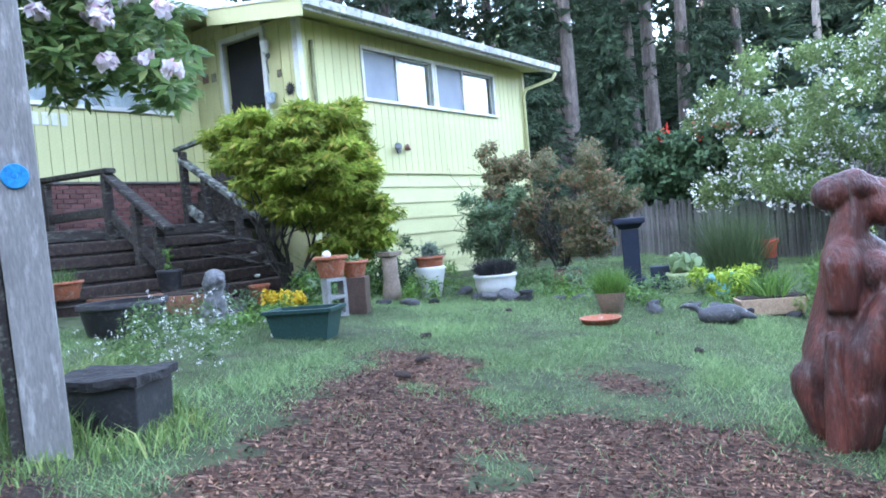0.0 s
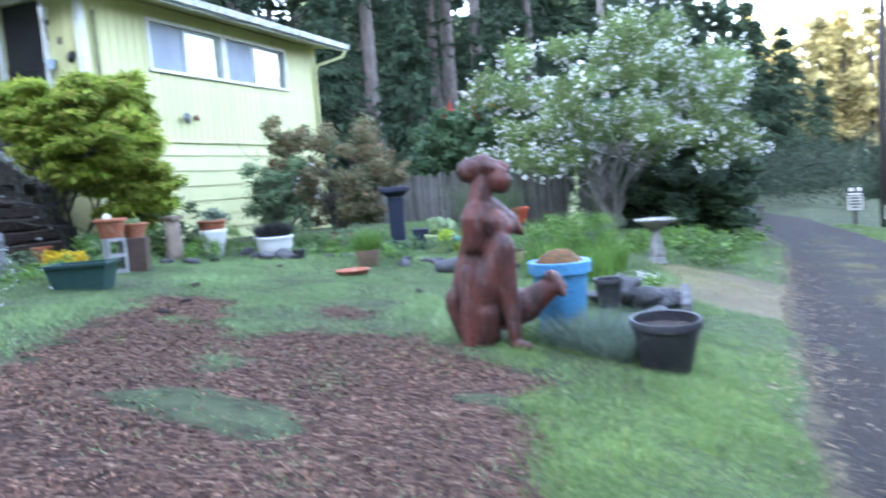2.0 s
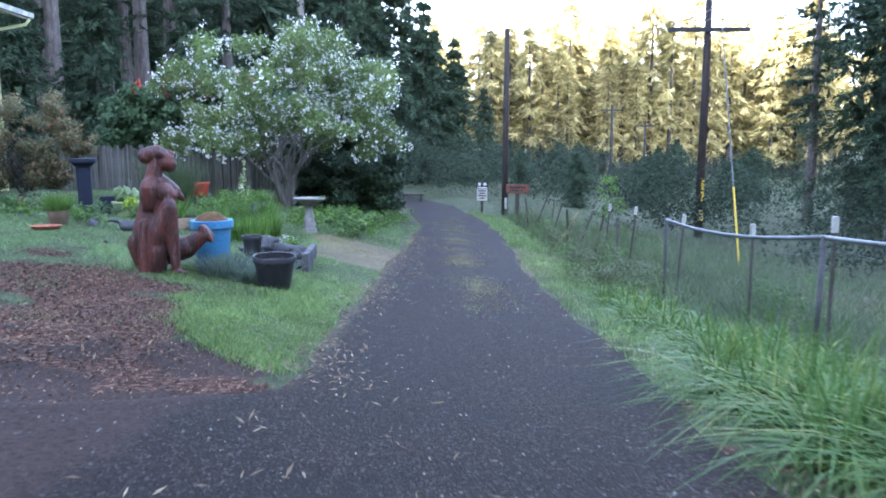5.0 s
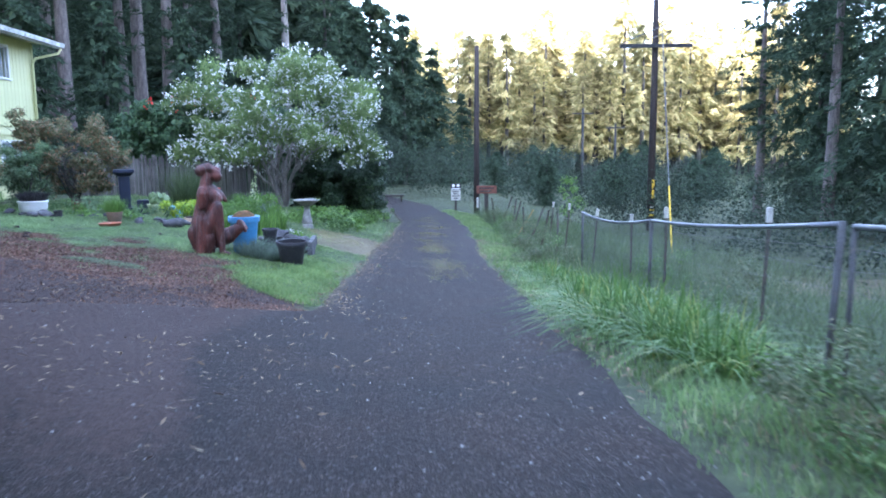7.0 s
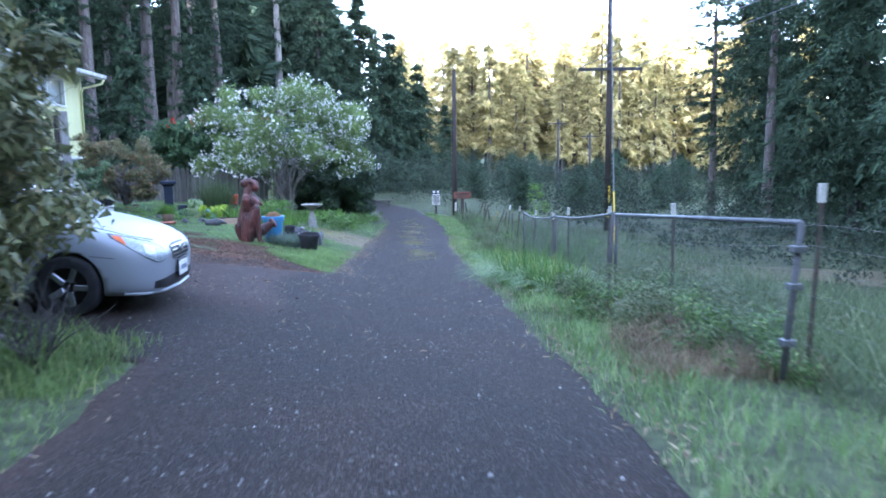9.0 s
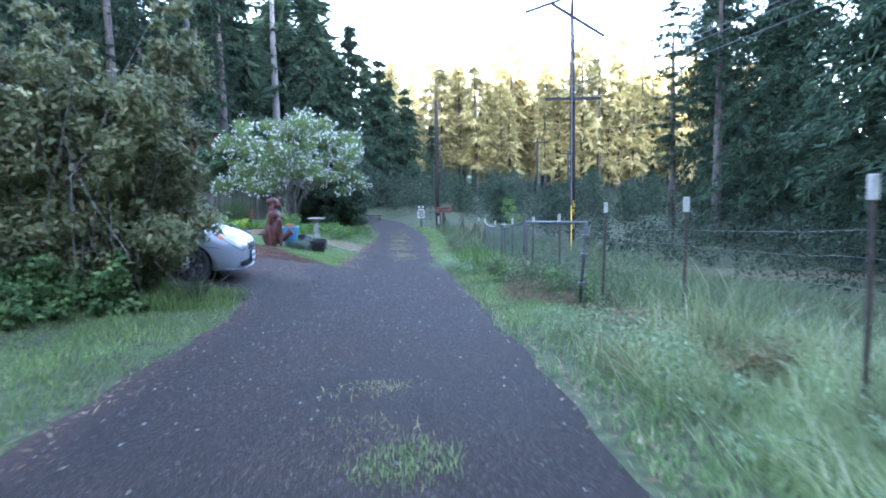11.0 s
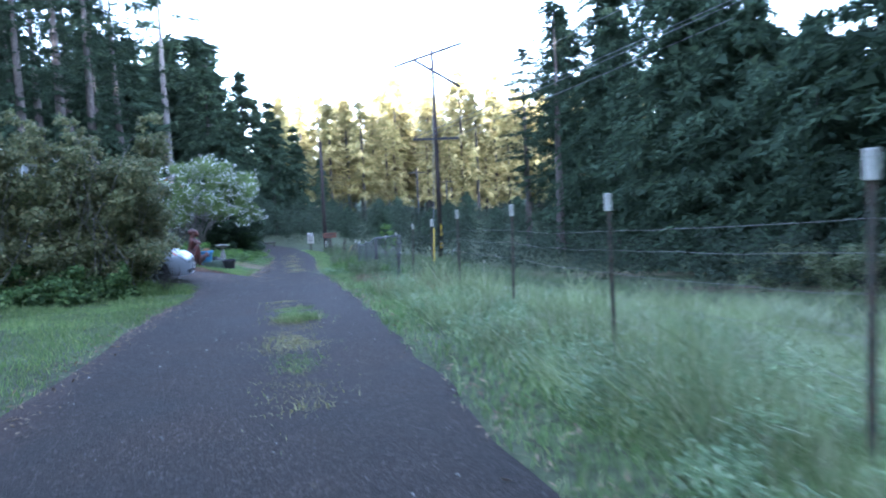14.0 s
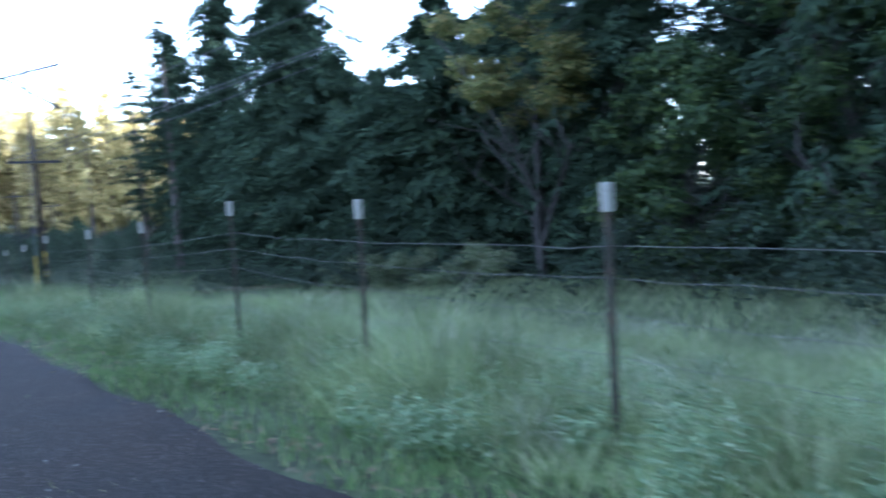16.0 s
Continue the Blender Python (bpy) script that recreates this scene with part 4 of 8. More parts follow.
part("shade", lathe([(0.02, 0), (0.055, 0.02), (0.085, 0.2), (0.02, 0.26), (0, 0.28)], 8), mat("frosted_lamp_glass", (0.6, 0.62, 0.6), (0.5, 0.52, 0.5), 0.35), house, "frosted lantern glass", m=pose(-9.49, YD - 0.14, 4.58))
part("bracket", tube([(-9.49, YD - 0.06, 4.6), (-9.49, YD - 0.13, 4.45), (-9.49, YD - 0.1, 4.25)], 0.012), METAL, house)
flood = part("floodlight", lathe([(0, 0), (0.06, 0), (0.06, 0.03), (0, 0.035)], 14), METAL, house, "twin floodlight on the wall", m=pose(XW + 0.002, 11.2, 2.93, 0, 90, 0))
for dy, tone in ((-0.1, METAL), (0.14, mat("red_lens", (0.35, 0.2, 0.17), (0.3, 0.15, 0.13), 0.4))):
    part("lamp_head", lathe([(0, 0), (0.045, 0.01), (0.075, 0.1), (0.07, 0.11), (0, 0.09)], 14), tone, house, m=pose(XW + 0.05, 11.2 + dy, 2.96, 0, 70, 30 * (1 if dy > 0 else -1)), smooth=True)
for x, z, w, h, c in ((-9.33, 4.23, 0.1, 0.13, (0.22, 0.18, 0.12)), (-11.06, 4.48, 0.13, 0.16, (0.3, 0.28, 0.2)), (-11.3, 4.5, 0.16, 0.17, (0.24, 0.15, 0.1))):
    part("plaque", box(x - w / 2, x + w / 2, YD - 0.025, YD - 0.003, z - h / 2, z + h / 2, 0.012), mat("plaque", c, tuple(0.6 * v for v in c), 0.7, 14, 0.4), house, "small decorative plaque")
sunface = lathe([(0, 0.02), (0.05, 0.025), (0.06, 0)], 16)
for i in range(12):
    a_ = i * math.pi / 6
    tube([(0.05 * math.cos(a_), 0.05 * math.sin(a_), 0.008), (0.12 * math.cos(a_), 0.12 * math.sin(a_), 0.008)], [0.02, 0.004], 5, sunface)
part("sun_ornament", sunface, IRON, house, "dark metal sun ornament", m=pose(-9.1, YD - 0.01, 3.93, 90, 0, 0))
part("wall_pot", lathe([(0, 0), (0.07, 0), (0.1, 0.16), (0.09, 0.16), (0, 0.13)], 14), mat("blue_white_glaze", (0.25, 0.36, 0.5), (0.55, 0.6, 0.62), 0.35, 30), house, "blue and white pot on the wall", m=pose(-9.5, YD - 0.11, 3.75))
for i in range(4):
    part("number_bar", box(XN + 0.002, XN + 0.02, 5.66 + 0.15 * i, 5.76 + 0.15 * i, 3.52, 3.72, 0.004), WHITE, house, "plain white bar")
# brick plinth under the number wall
plinth = part("brick_plinth", box(XN - 0.02, XN + 0.1, 2.0, YD - 0.03, 0.2, 2.57), MORTAR, house, "low wall of red brown bricks")
bk = bm_mesh("brick", rough_up(box(-0.05, 0.05, -0.1, 0.1, -0.032, 0.032, 0.008), 0.004, 14), BRICK)
for row in range(17):
    for i in range(17):
        y = 5.1 + i * 0.215 + (0.107 if row % 2 else 0)
        if y > YD - 0.15:
            continue
        b = new("brick", bk)
        b.parent = plinth
        b.location = (XN + 0.072 + random.uniform(-0.006, 0.006), y, 1.3 + row * 0.077)
        b.rotation_euler = (0, 0, random.uniform(-0.02, 0.02))
part("coping", rough_up(box(XN - 0.01, XN + 0.16, 4.9, YD - 0.03, 2.575, 2.615, 0.01), 0.01, 5), mat("coping_stone", (0.16, 0.15, 0.13), (0.09, 0.085, 0.08), 0.9, 6), plinth)

# ---- wooden steps up to the entrance ----
stairs = thing("outdoor_stairs", FRAME, "old dark timber steps with weathered wooden handrails", "stairs")
LAND_Z = 1.78
part("landing", box(XN + 0.12, -9.75, 4.3, YD - 0.13, LAND_Z - 0.16, LAND_Z, 0.02), OLDWOOD, stairs)
part("landing_front", box(-9.82, -9.76, 4.3, 7.9, 0.4, LAND_Z - 0.165, 0.01), OLDWOOD, stairs)
for i in range(6):
    z1 = LAND_Z - 0.185 * (i + 1)
    x0 = -9.72 + 0.30 * i
    part("step", rough_up(box(x0, x0 + 0.31, 3.2 + 0.1 * i, 7.9, z1 - 0.15, z1, 0.02), 0.012, 3, i), TIMBER, stairs)
    part("riser", box(x0 + 0.02, x0 + 0.28, 3.3 + 0.1 * i, 7.85, 0.2, z1 - 0.152), OLDWOOD, stairs)
# upper flight to the door
for i in range(6):
    z1 = LAND_Z + 0.2 * (i + 1)
    part("step", box(DX0 - 0.2, DX1 + 0.25, 7.72 + 0.165 * i, YD - 0.125, z1 - 0.19, z1, 0.015), OLDWOOD, stairs)


def post(x, y, z0, z1, w=0.11):
    return rough_up(box(x - w / 2, x + w / 2, y - w / 2, y + w / 2, z0, z1, 0.012), 0.008, 4, x + y)


for y, xs, tops, bots in ((5.6, (-11.25, -9.6, -8.95, -8.5), (2.56, 2.5, 2.05, 1.72), (1.6, 0.9, 0.8, 0.6)), (7.6, (-10.63, -10.1, -9.35, -8.85), (3.02, 2.52, 2.05, 1.75), (1.5, 1.4, 0.8, 0.6))):
    for x, zt, zb in zip(xs, tops, bots):
        part("post", post(x, y, zb, zt), OLDWOOD, stairs)
part("handrail", rough_up(beam((-11.5, 5.6, 2.62), (-9.45, 5.6, 2.56), 0.16, 0.07, 0.012), 0.012, 3), OLDWOOD, stairs, "dark weathered handrail")
part("handrail", rough_up(beam((-9.6, 5.6, 2.52), (-8.25, 5.6, 1.66), 0.17, 0.07, 0.012), 0.012, 3), OLDWOOD, stairs, "dark weathered handrail")
part("handrail", rough_up(beam((-10.68, 7.6, 2.9), (-8.65, 7.6, 1.68), 0.16, 0.08, 0.012), 0.015, 3), LICHEN, stairs, "handrail thick with pale lichen")
part("handrail", rough_up(beam((-10.75, 7.55, 3.06), (-10.0, 7.75, 3.2), 0.14, 0.06, 0.012), 0.012, 3), LICHEN, stairs)
part("lower_rail", rough_up(beam((-10.68, 7.62, 2.1), (-8.8, 7.62, 1.0), 0.1, 0.14, 0.012), 0.015, 3), LICHEN, stairs, "sloping lower rail with pale lichen")
part("lower_rail", rough_up(beam((-11.5, 5.6, 2.02), (-9.6, 5.6, 2.0), 0.06, 0.14, 0.012), 0.01, 3), OLDWOOD, stairs)
part("lower_rail", rough_up(beam((-9.6, 5.62, 1.95), (-8.5, 5.62, 1.15), 0.06, 0.14, 0.012), 0.01, 3), OLDWOOD, stairs)


# ---- broad-leaved trees and shrubs ----
def limbs(rg, base, spread_, height, n, r0, levels=2, lean=0.5):
    """A branching frame: tubes, and the ends of the twigs."""
    bm = bmesh.new()
    ends = []

    def grow(p, d, ln, rad, lev):
        pts, q = [Vector(p)], Vector(d)
        for _ in range(4):
            q = (q + Vector(rg.normal(0, 0.16, 3)) + Vector((0, 0, 0.06))).normalized()
            pts.append(pts[-1] + q * ln / 4)
        tube(pts, list(np.linspace(rad, rad * 0.55, 5)), 6, bm, False)
        if lev == 0:
            ends.append(np.array(pts[-1]))
            ends.append(np.array(pts[2]))
            return
        for k in range(3):
            a_ = rg.uniform(0, 6.28)
            side = Vector((math.cos(a_), math.sin(a_), rg.uniform(-0.1, 0.7)))
            grow(pts[2 + (k % 3)], (q * 0.7 + side * 0.8).normalized(), ln * rg.uniform(0.55, 0.8), rad * 0.5, lev - 1)

    for k in range(n):
        a_ = 6.28 * k / n + rg.uniform(-0.4, 0.4)
        d = Vector((math.cos(a_) * lean * spread_, math.sin(a_) * lean * spread_, height)).normalized()
        grow(Vector(base) + 0.04 * d, d, height * rg.uniform(0.4, 0.55), r0 * rg.uniform(0.7, 1), levels)
    return bm, np.array(ends)


MAPLE_LEAF = leaf_mat("maple_leaf", (0.17, 0.235, 0.03), (0.36, 0.44, 0.065), (0.56, 0.43, 0.11), through=0.5, patch=1.4)
APPLE_LEAF = leaf_mat("apple_leaf", (0.10, 0.15, 0.05), (0.21, 0.28, 0.095), (0.31, 0.37, 0.15), through=0.5, patch=0.8)
PETAL = leaf_mat("white_petal", (0.72, 0.72, 0.70), (0.82, 0.82, 0.80), (0.8, 0.72, 0.74), through=0.3)
RUSSET = leaf_mat("russet_leaf", (0.09, 0.12, 0.05), (0.19, 0.16, 0.08), (0.36, 0.165, 0.085), through=0.3, patch=1.5)
HEDGE_LEAF = leaf_mat("hedge_leaf", (0.032, 0.066, 0.03), (0.07, 0.125, 0.052), (0.115, 0.17, 0.07), through=0.25, patch=0.7)
OLIVE_LEAF = leaf_mat("olive_leaf", (0.105, 0.125, 0.055), (0.205, 0.215, 0.095), (0.36, 0.31, 0.15), through=0.3, patch=0.8)
BRAMBLE_LEAF = leaf_mat("bramble_leaf", (0.045, 0.09, 0.03), (0.125, 0.205, 0.06), (0.25, 0.33, 0.11), through=0.3, patch=1.2)
FRESH_LEAF = leaf_mat("fresh_leaf", (0.07, 0.14, 0.03), (0.15, 0.26, 0.05), (0.22, 0.34, 0.07), through=0.4, patch=1.5)
WILLOW_LEAF = leaf_mat("willow_leaf", (0.09, 0.15, 0.075), (0.18, 0.26, 0.13), (0.27, 0.34, 0.19), through=0.35, patch=1.5)
WEED_LEAF = leaf_mat("weed_leaf", (0.07, 0.095, 0.045), (0.14, 0.17, 0.08), (0.26, 0.25, 0.14), through=0.3, patch=1.5)
GREY_LEAF = leaf_mat("grey_leaf", (0.10, 0.14, 0.10), (0.18, 0.23, 0.17), (0.24, 0.29, 0.22), through=0.3, patch=1.5)


def bush(name, m, label, leaf_m, centres, radii, n, size, aspect=0.45, seed=0, stems=5, height=1.0, spread_=1.0, r0=0.03, category="shrub", group="", squash=0.75, face=True, levels=1, droop=0.2, shell=0.5, tri=False):
    rg = np.random.RandomState(seed)
    ob = thing(name, m, label, category, group)
    pts, out = clump_points(rg, centres, radii, n, squash, shell)
    keep = pts[:, 2] > 0.02
    pts, out = pts[keep], out[keep]
    v, f = leaf_quads(rg, pts, size, aspect, out + np.array([0, 0, 0.6]) if face else None, 0.7, droop, tri=tri)
    if stems:
        bm, ends = limbs(rg, (0, 0, -0.05), spread_, height, stems, r0, levels)
        part("branch_frame", bm, BARK, ob, smooth=True)
    part("foliage", np_mesh("foliage", v, f, leaf_m), None, ob)
    return ob


def cloud(rg, n, lo, hi, r0, r1):
    c = rg.uniform(0, 1, (n, 3)) * (np.array(hi) - np.array(lo)) + np.array(lo)
    return c, rg.uniform(r0, r1, n)


# laceleaf maple beside the steps: layered fans of fine leaves
rg = np.random.RandomState(21)
maple = thing("japanese_maple", at(7.05, -7.75), "japanese maple in fresh yellow green spring leaf", "tree")
bm, ends = limbs(rg, (0, 0, -0.05), 1.0, 2.3, 5, 0.045, 2, 0.6)
part("trunk", bm, BARK, maple, smooth=True)
mc, mr_ = [], []
for k in range(420):
    a_, u = rg.uniform(0, 6.28), rg.uniform(0, 1)
    zz = 0.62 + 1.9 * u
    rad = 1.32 * math.sqrt(max(0.05, 1 - ((zz - 1.5) / 1.35) ** 2)) * math.sqrt(rg.uniform(0.4, 1)) * (1 + 0.18 * math.sin(3 * a_ + 5 * u))
    if -0.74 * rad * math.sin(a_) * 0.95 - 0.67 * rad * math.cos(a_) > -0.35 + (zz - 0.7) * 1.05:
        continue
    mc.append((rad * math.cos(a_) * 0.93 + 0.24, rad * math.sin(a_) * 0.9 + 0.08, zz + 0.12 * rg.normal()))
    mr_.append(rg.uniform(0.14, 0.32))
pts, out = clump_points(rg, mc, mr_, 120000, 0.36, 0.2)
v, f = leaf_quads(rg, pts, 0.095, 0.42, np.tile([0, 0, 1.0], (len(pts), 1)) + 0.4 * out, 0.6, 0.45, out, True)
part("foliage", np_mesh("foliage", v, f, MAPLE_LEAF), None, maple)

# apple tree in blossom, by the fence
rg = np.random.RandomState(22)
apple = thing("apple_tree", at(19.0, -1.6), "apple tree covered in white blossom", "tree")
bm, ends = limbs(rg, (0, 0, -0.1), 1.5, 3.9, 6, 0.12, 2, 0.9)
part("trunk", bm, BARK_PALE, apple, smooth=True)
ac, ar = [], []
for k in range(120):
    a_, u = rg.uniform(0, 6.28), rg.uniform(0, 1)
    zz = 1.8 + 3.3 * u
    rad = 4.0 * math.sqrt(max(0.04, 1 - ((zz - 3.0) / 2.2) ** 2)) * math.sqrt(rg.uniform(0.1, 1))
    ac.append((rad * math.cos(a_), rad * math.sin(a_) * 0.85, zz + 0.2 * rg.normal()))
    ar.append(rg.uniform(0.35, 0.7))
pts, out = clump_points(rg, ac, ar, 50000, 0.8, 0.3)
v, f = leaf_quads(rg, pts, 0.095, 0.55, None, 0.6, 0.2, tri=True)
part("foliage", np_mesh("foliage", v, f, APPLE_LEAF), None, apple)
pts, out = clump_points(rg, ac, np.array(ar) * 1.1, 2200, 0.85, 0.8)
pts = np.repeat(pts, 5, 0) + rg.normal(0, 0.035, (len(pts) * 5, 3))
v, f = leaf_quads(rg, pts, 0.068, 0.85, None, 0.6, 0.0)
part("blossom", np_mesh("blossom", v, f, PETAL), None, apple, "white blossom")

# russet shrub in front of the house corner
rg = np.random.RandomState(23)
c, r_ = [], []
for k in range(150):
    a_, u = rg.uniform(0, 6.28), rg.uniform(0, 1)
    zz = 0.4 + 1.85 * u
    rad = 1.35 * math.sqrt(max(0.06, 1 - ((zz - 1.3) / 1.1) ** 2)) * math.sqrt(rg.uniform(0.15, 1))
    c.append((rad * math.cos(a_), rad * math.sin(a_), zz)), r_.append(rg.uniform(0.1, 0.3))
bush("shrub", at(11.3, -5.6), "twiggy shrub with bronze and green leaves", RUSSET, c, r_, 27000, 0.068, 0.42, 23, 9, 1.9, 1.1, 0.03, levels=2, shell=0.05, tri=True)
# upright grey-green shrub beside the white bowl
c, r_ = cloud(np.random.RandomState(24), 44, (-0.42, -0.42, 0.15), (0.42, 0.42, 1.5), 0.1, 0.24)
bush("shrub", at(10.2, -6.25), "upright shrub with narrow grey green leaves", WILLOW_LEAF, c, r_, 8000, 0.11, 0.2, 24, 8, 1.6, 0.5, 0.02, shell=0.05)
c, r_ = cloud(np.random.RandomState(25), 34, (-0.6, -0.5, 0.7), (0.65, 0.5, 2.35), 0.08, 0.2)
bush("shrub", at(11.2, -6.75), "open shrub with small leaves on thin twigs", RUSSET, c, r_, 5200, 0.075, 0.4, 25, 8, 2.3, 0.6, 0.02, levels=2)

# hedge behind the picket fence, with red flowers on top
rg = np.random.RandomState(26)
c, r_ = [], []
for k in range(260):
    x = rg.uniform(-8.5, 1.0)
    top = 4.0 + 0.5 * math.sin(x * 0.9) + 0.3 * math.sin(x * 2.3)
    c.append((x, rg.uniform(-0.8, 1.0), rg.uniform(0.3, 1) ** 0.6 * top)), r_.append(rg.uniform(0.35, 0.62))
bush("hedge", at(22.4, 0.0, z=-0.6), "tall dark green hedge behind the fence", HEDGE_LEAF, c, r_, 70000, 0.16, 0.6, 26, 0, category="hedge", tri=True)
rg = np.random.RandomState(27)
fl = solo("red_flowers", np_mesh("red_flowers", *leaf_quads(rg, np.repeat(np.array([-4.9, -0.9, 4.2]) + rg.normal(0, 1, (46, 3)) * np.array([0.9, 0.3, 0.2]), 6, 0) + rg.normal(0, 0.05, (276, 3)), 0.10, 0.8), leaf_mat("red_petal", (0.5, 0.02, 0.02), (0.65, 0.05, 0.03), (0.7, 0.1, 0.06))), None, at(22.4, 0.0, z=-0.6), "red flowers on top of the hedge", "flowers", kind="stuff")
# dark clipped ivy block beyond the fence end
rg = np.random.RandomState(28)
c, r_ = cloud(rg, 110, (-1.6, -1.0, 0.2), (1.5, 1.2, 1.85), 0.3, 0.5)
bush("hedge", at(20.0, 0.35), "dark ivy hedge at the end of the fence", leaf_mat("ivy_leaf", (0.02, 0.038, 0.02), (0.045, 0.078, 0.036), (0.08, 0.13, 0.055), through=0.2), c, r_, 60000, 0.12, 0.6, 28, 0, category="hedge", tri=True)

# big overgrown hedge on the near side of the parked car
rg = np.random.RandomState(29)
c, r_ = [], []
for k in range(330):
    x = -0.05 - 8.5 * rg.uniform(0, 1) ** 1.1
    top = min(3.9, 2.7 + 1.5 * (0.6 - x)) + 0.6 * min(1, max(0, -x - 3.5) / 2) + 0.45 * math.sin(x * 1.3) + 0.35 * math.sin(x * 3.1 + 1)
    zz = rg.uniform(0.12, 1) * top
    c.append((x, rg.normal(0, 0.45), zz)), r_.append(rg.uniform(0.2, 0.52))
for k in range(70):
    x = 0.25 - 8.2 * rg.uniform(0, 1)
    top = min(3.9, 2.7 + 1.5 * (0.6 - x)) + 0.6 * min(1, max(0, -x - 3.5) / 2) + 0.45 * math.sin(x * 1.3) + 0.35 * math.sin(x * 3.1 + 1)
    c.append((x, rg.normal(-0.1, 0.45), top + rg.uniform(0.0, 0.45))), r_.append(rg.uniform(0.07, 0.2))
bush("hedge", at(-6.75, 0.0), "overgrown olive brown hedge with bare twigs", OLIVE_LEAF, c, r_, 140000, 0.1, 0.5, 29, 0, category="hedge", shell=0.25, tri=True)
inner = np.column_stack([-0.5 - 7.6 * rg.uniform(0, 1, 16000), rg.normal(0, 0.28, 16000), np.zeros(16000)])
inner[:, 2] = rg.uniform(0.1, 1, 16000) * np.minimum(3.1, 1.9 + 1.2 * (0.4 - inner[:, 0]))
part("inner_foliage", np_mesh("inner_foliage", *leaf_quads(rg, inner, 0.15, 0.55, None, 0.6, 0.1, None, True), OLIVE_LEAF), None, [o for o in scene.objects if o.name.startswith("hedge") and abs(o.location.x - W(-6.75, 0).x) < 0.01][0])
tw = bmesh.new()
for k in range(230):
    x = -0.3 - 7 * rg.uniform(0, 1)
    p = Vector((x, rg.normal(-0.2, 0.4), rg.uniform(0.1, 0.5)))
    d = Vector((rg.normal(0.05, 0.45), rg.normal(-0.3, 0.4), 1)).normalized()
    pts = [p]
    ln = rg.uniform(1.4, 4.0)
    for _ in range(5):
        d = (d + Vector(rg.normal(0, 0.22, 3))).normalized()
        pts.append(pts[-1] + d * ln / 5)
    if min(q.y for q in pts) < -1.05 or min(q.z for q in pts[2:]) < 0.55:
        continue
    tube(pts, list(np.linspace(0.013, 0.003, 6)), 4, tw, False)
part("branch_frame", tw, BARK_PALE, [o for o in scene.objects if o.name.startswith("hedge") and abs(o.location.x - W(-6.75, 0).x) < 0.01][0], "bare grey twigs")
c, r_ = [], []
for k in range(220):
    c.append((-0.7 - 8 * rg.uniform(0, 1), rg.normal(-0.55, 0.42), rg.uniform(0.02, 1) * rg.uniform(0.3, 0.95))), r_.append(rg.uniform(0.12, 0.3))
bush("bramble", at(-6.95, 0.0), "bramble thicket at the foot of the hedge", BRAMBLE_LEAF, c, r_, 48000, 0.09, 0.7, 30, 20, 1.0, 0.8, 0.010, category="shrub", tri=True)


# broad-leaved trees among the firs at the edge of the field
# Gold leaf colour imitates sunlight on tops that the lamp leaves in shade.
SUNLIT_GOLD_LEAF = leaf_mat("sunlit_gold_leaf", (0.12, 0.14, 0.045), (0.24, 0.24, 0.075), (0.42, 0.31, 0.10), through=0.5, patch=0.5)
ALDER_LEAF = leaf_mat("alder_leaf", (0.03, 0.055, 0.02), (0.07, 0.11, 0.035), (0.14, 0.18, 0.05), through=0.4, patch=0.5)


def broadleaf(m, label, leaf_m, seed, h, low, radius, n, size, count):
    rg = np.random.RandomState(seed)
    ob = thing("broadleaf_tree", m, label, "tree", "leafy trees beyond the field")
    bm, ends = limbs(rg, (0, 0, -0.2), 1.0, h * 0.85, 4, 0.009 * h, 2, 0.35)
    tube([(0, 0, -0.3), (0.1, 0.05, h * 0.25), (0, 0, h * 0.5)], [0.015 * h, 0.012 * h, 0.006 * h], 8, bm)
    part("trunk", bm, BARK, ob, smooth=True)
    c, rr = [], []
    for k in range(n):
        u, a_ = rg.uniform(0, 1), rg.uniform(0, 6.28)
        rad = radius * math.sqrt(max(0.06, 1 - (1.9 * u - 0.8) ** 2)) * math.sqrt(rg.uniform(0.05, 1))
        c.append((rad * math.cos(a_), rad * math.sin(a_), h * (low + (1 - low) * u)))
        rr.append(rg.uniform(0.5, 1.1))
    pts, out = clump_points(rg, c, rr, count, 0.6, 0.3)
    part("crown", np_mesh("crown", *leaf_quads(rg, pts, size, 0.6, out + np.array([0, 0, 0.8]), 0.6, 0.2, tri=True), leaf_m), None, ob)


broadleaf(at(-18.3, 23.2), "rounded leafy green tree in front of the firs", ALDER_LEAF, 401, 7.5, 0.08, 3.2, 90, 0.2, 24000)
broadleaf(at(-24.5, 22.8), "leafy green tree with drooping branches", ALDER_LEAF, 402, 11, 0.12, 3.6, 110, 0.2, 26000)
broadleaf(at(-11.3, 24.0), "tall tree, its sunlit top painted as golden leaf colour", SUNLIT_GOLD_LEAF, 403, 14.5, 0.45, 3.4, 70, 0.2, 16000)
broadleaf(at(-21.5, 27.5), "tall tree, its sunlit top painted as golden leaf colour", SUNLIT_GOLD_LEAF, 404, 17, 0.5, 4.0, 60, 0.22, 13000)


# ---- along the lane: fences, gate, poles, signs ----
GREYWOOD = mat("weathered_stake", (0.18, 0.17, 0.16), (0.115, 0.108, 0.1), 0.9, 2, 0.6, 40, stretch=(6, 6, 0.7), obj_var=0.3, contrast=0.35, dirt=(0.09, 0.085, 0.08), dirt_amt=0.3)
POLEWOOD = mat("pole_wood", (0.045, 0.034, 0.029), (0.026, 0.02, 0.018), 0.85, 1, 0.5, 30, stretch=(6, 6, 0.4), contrast=0.35)
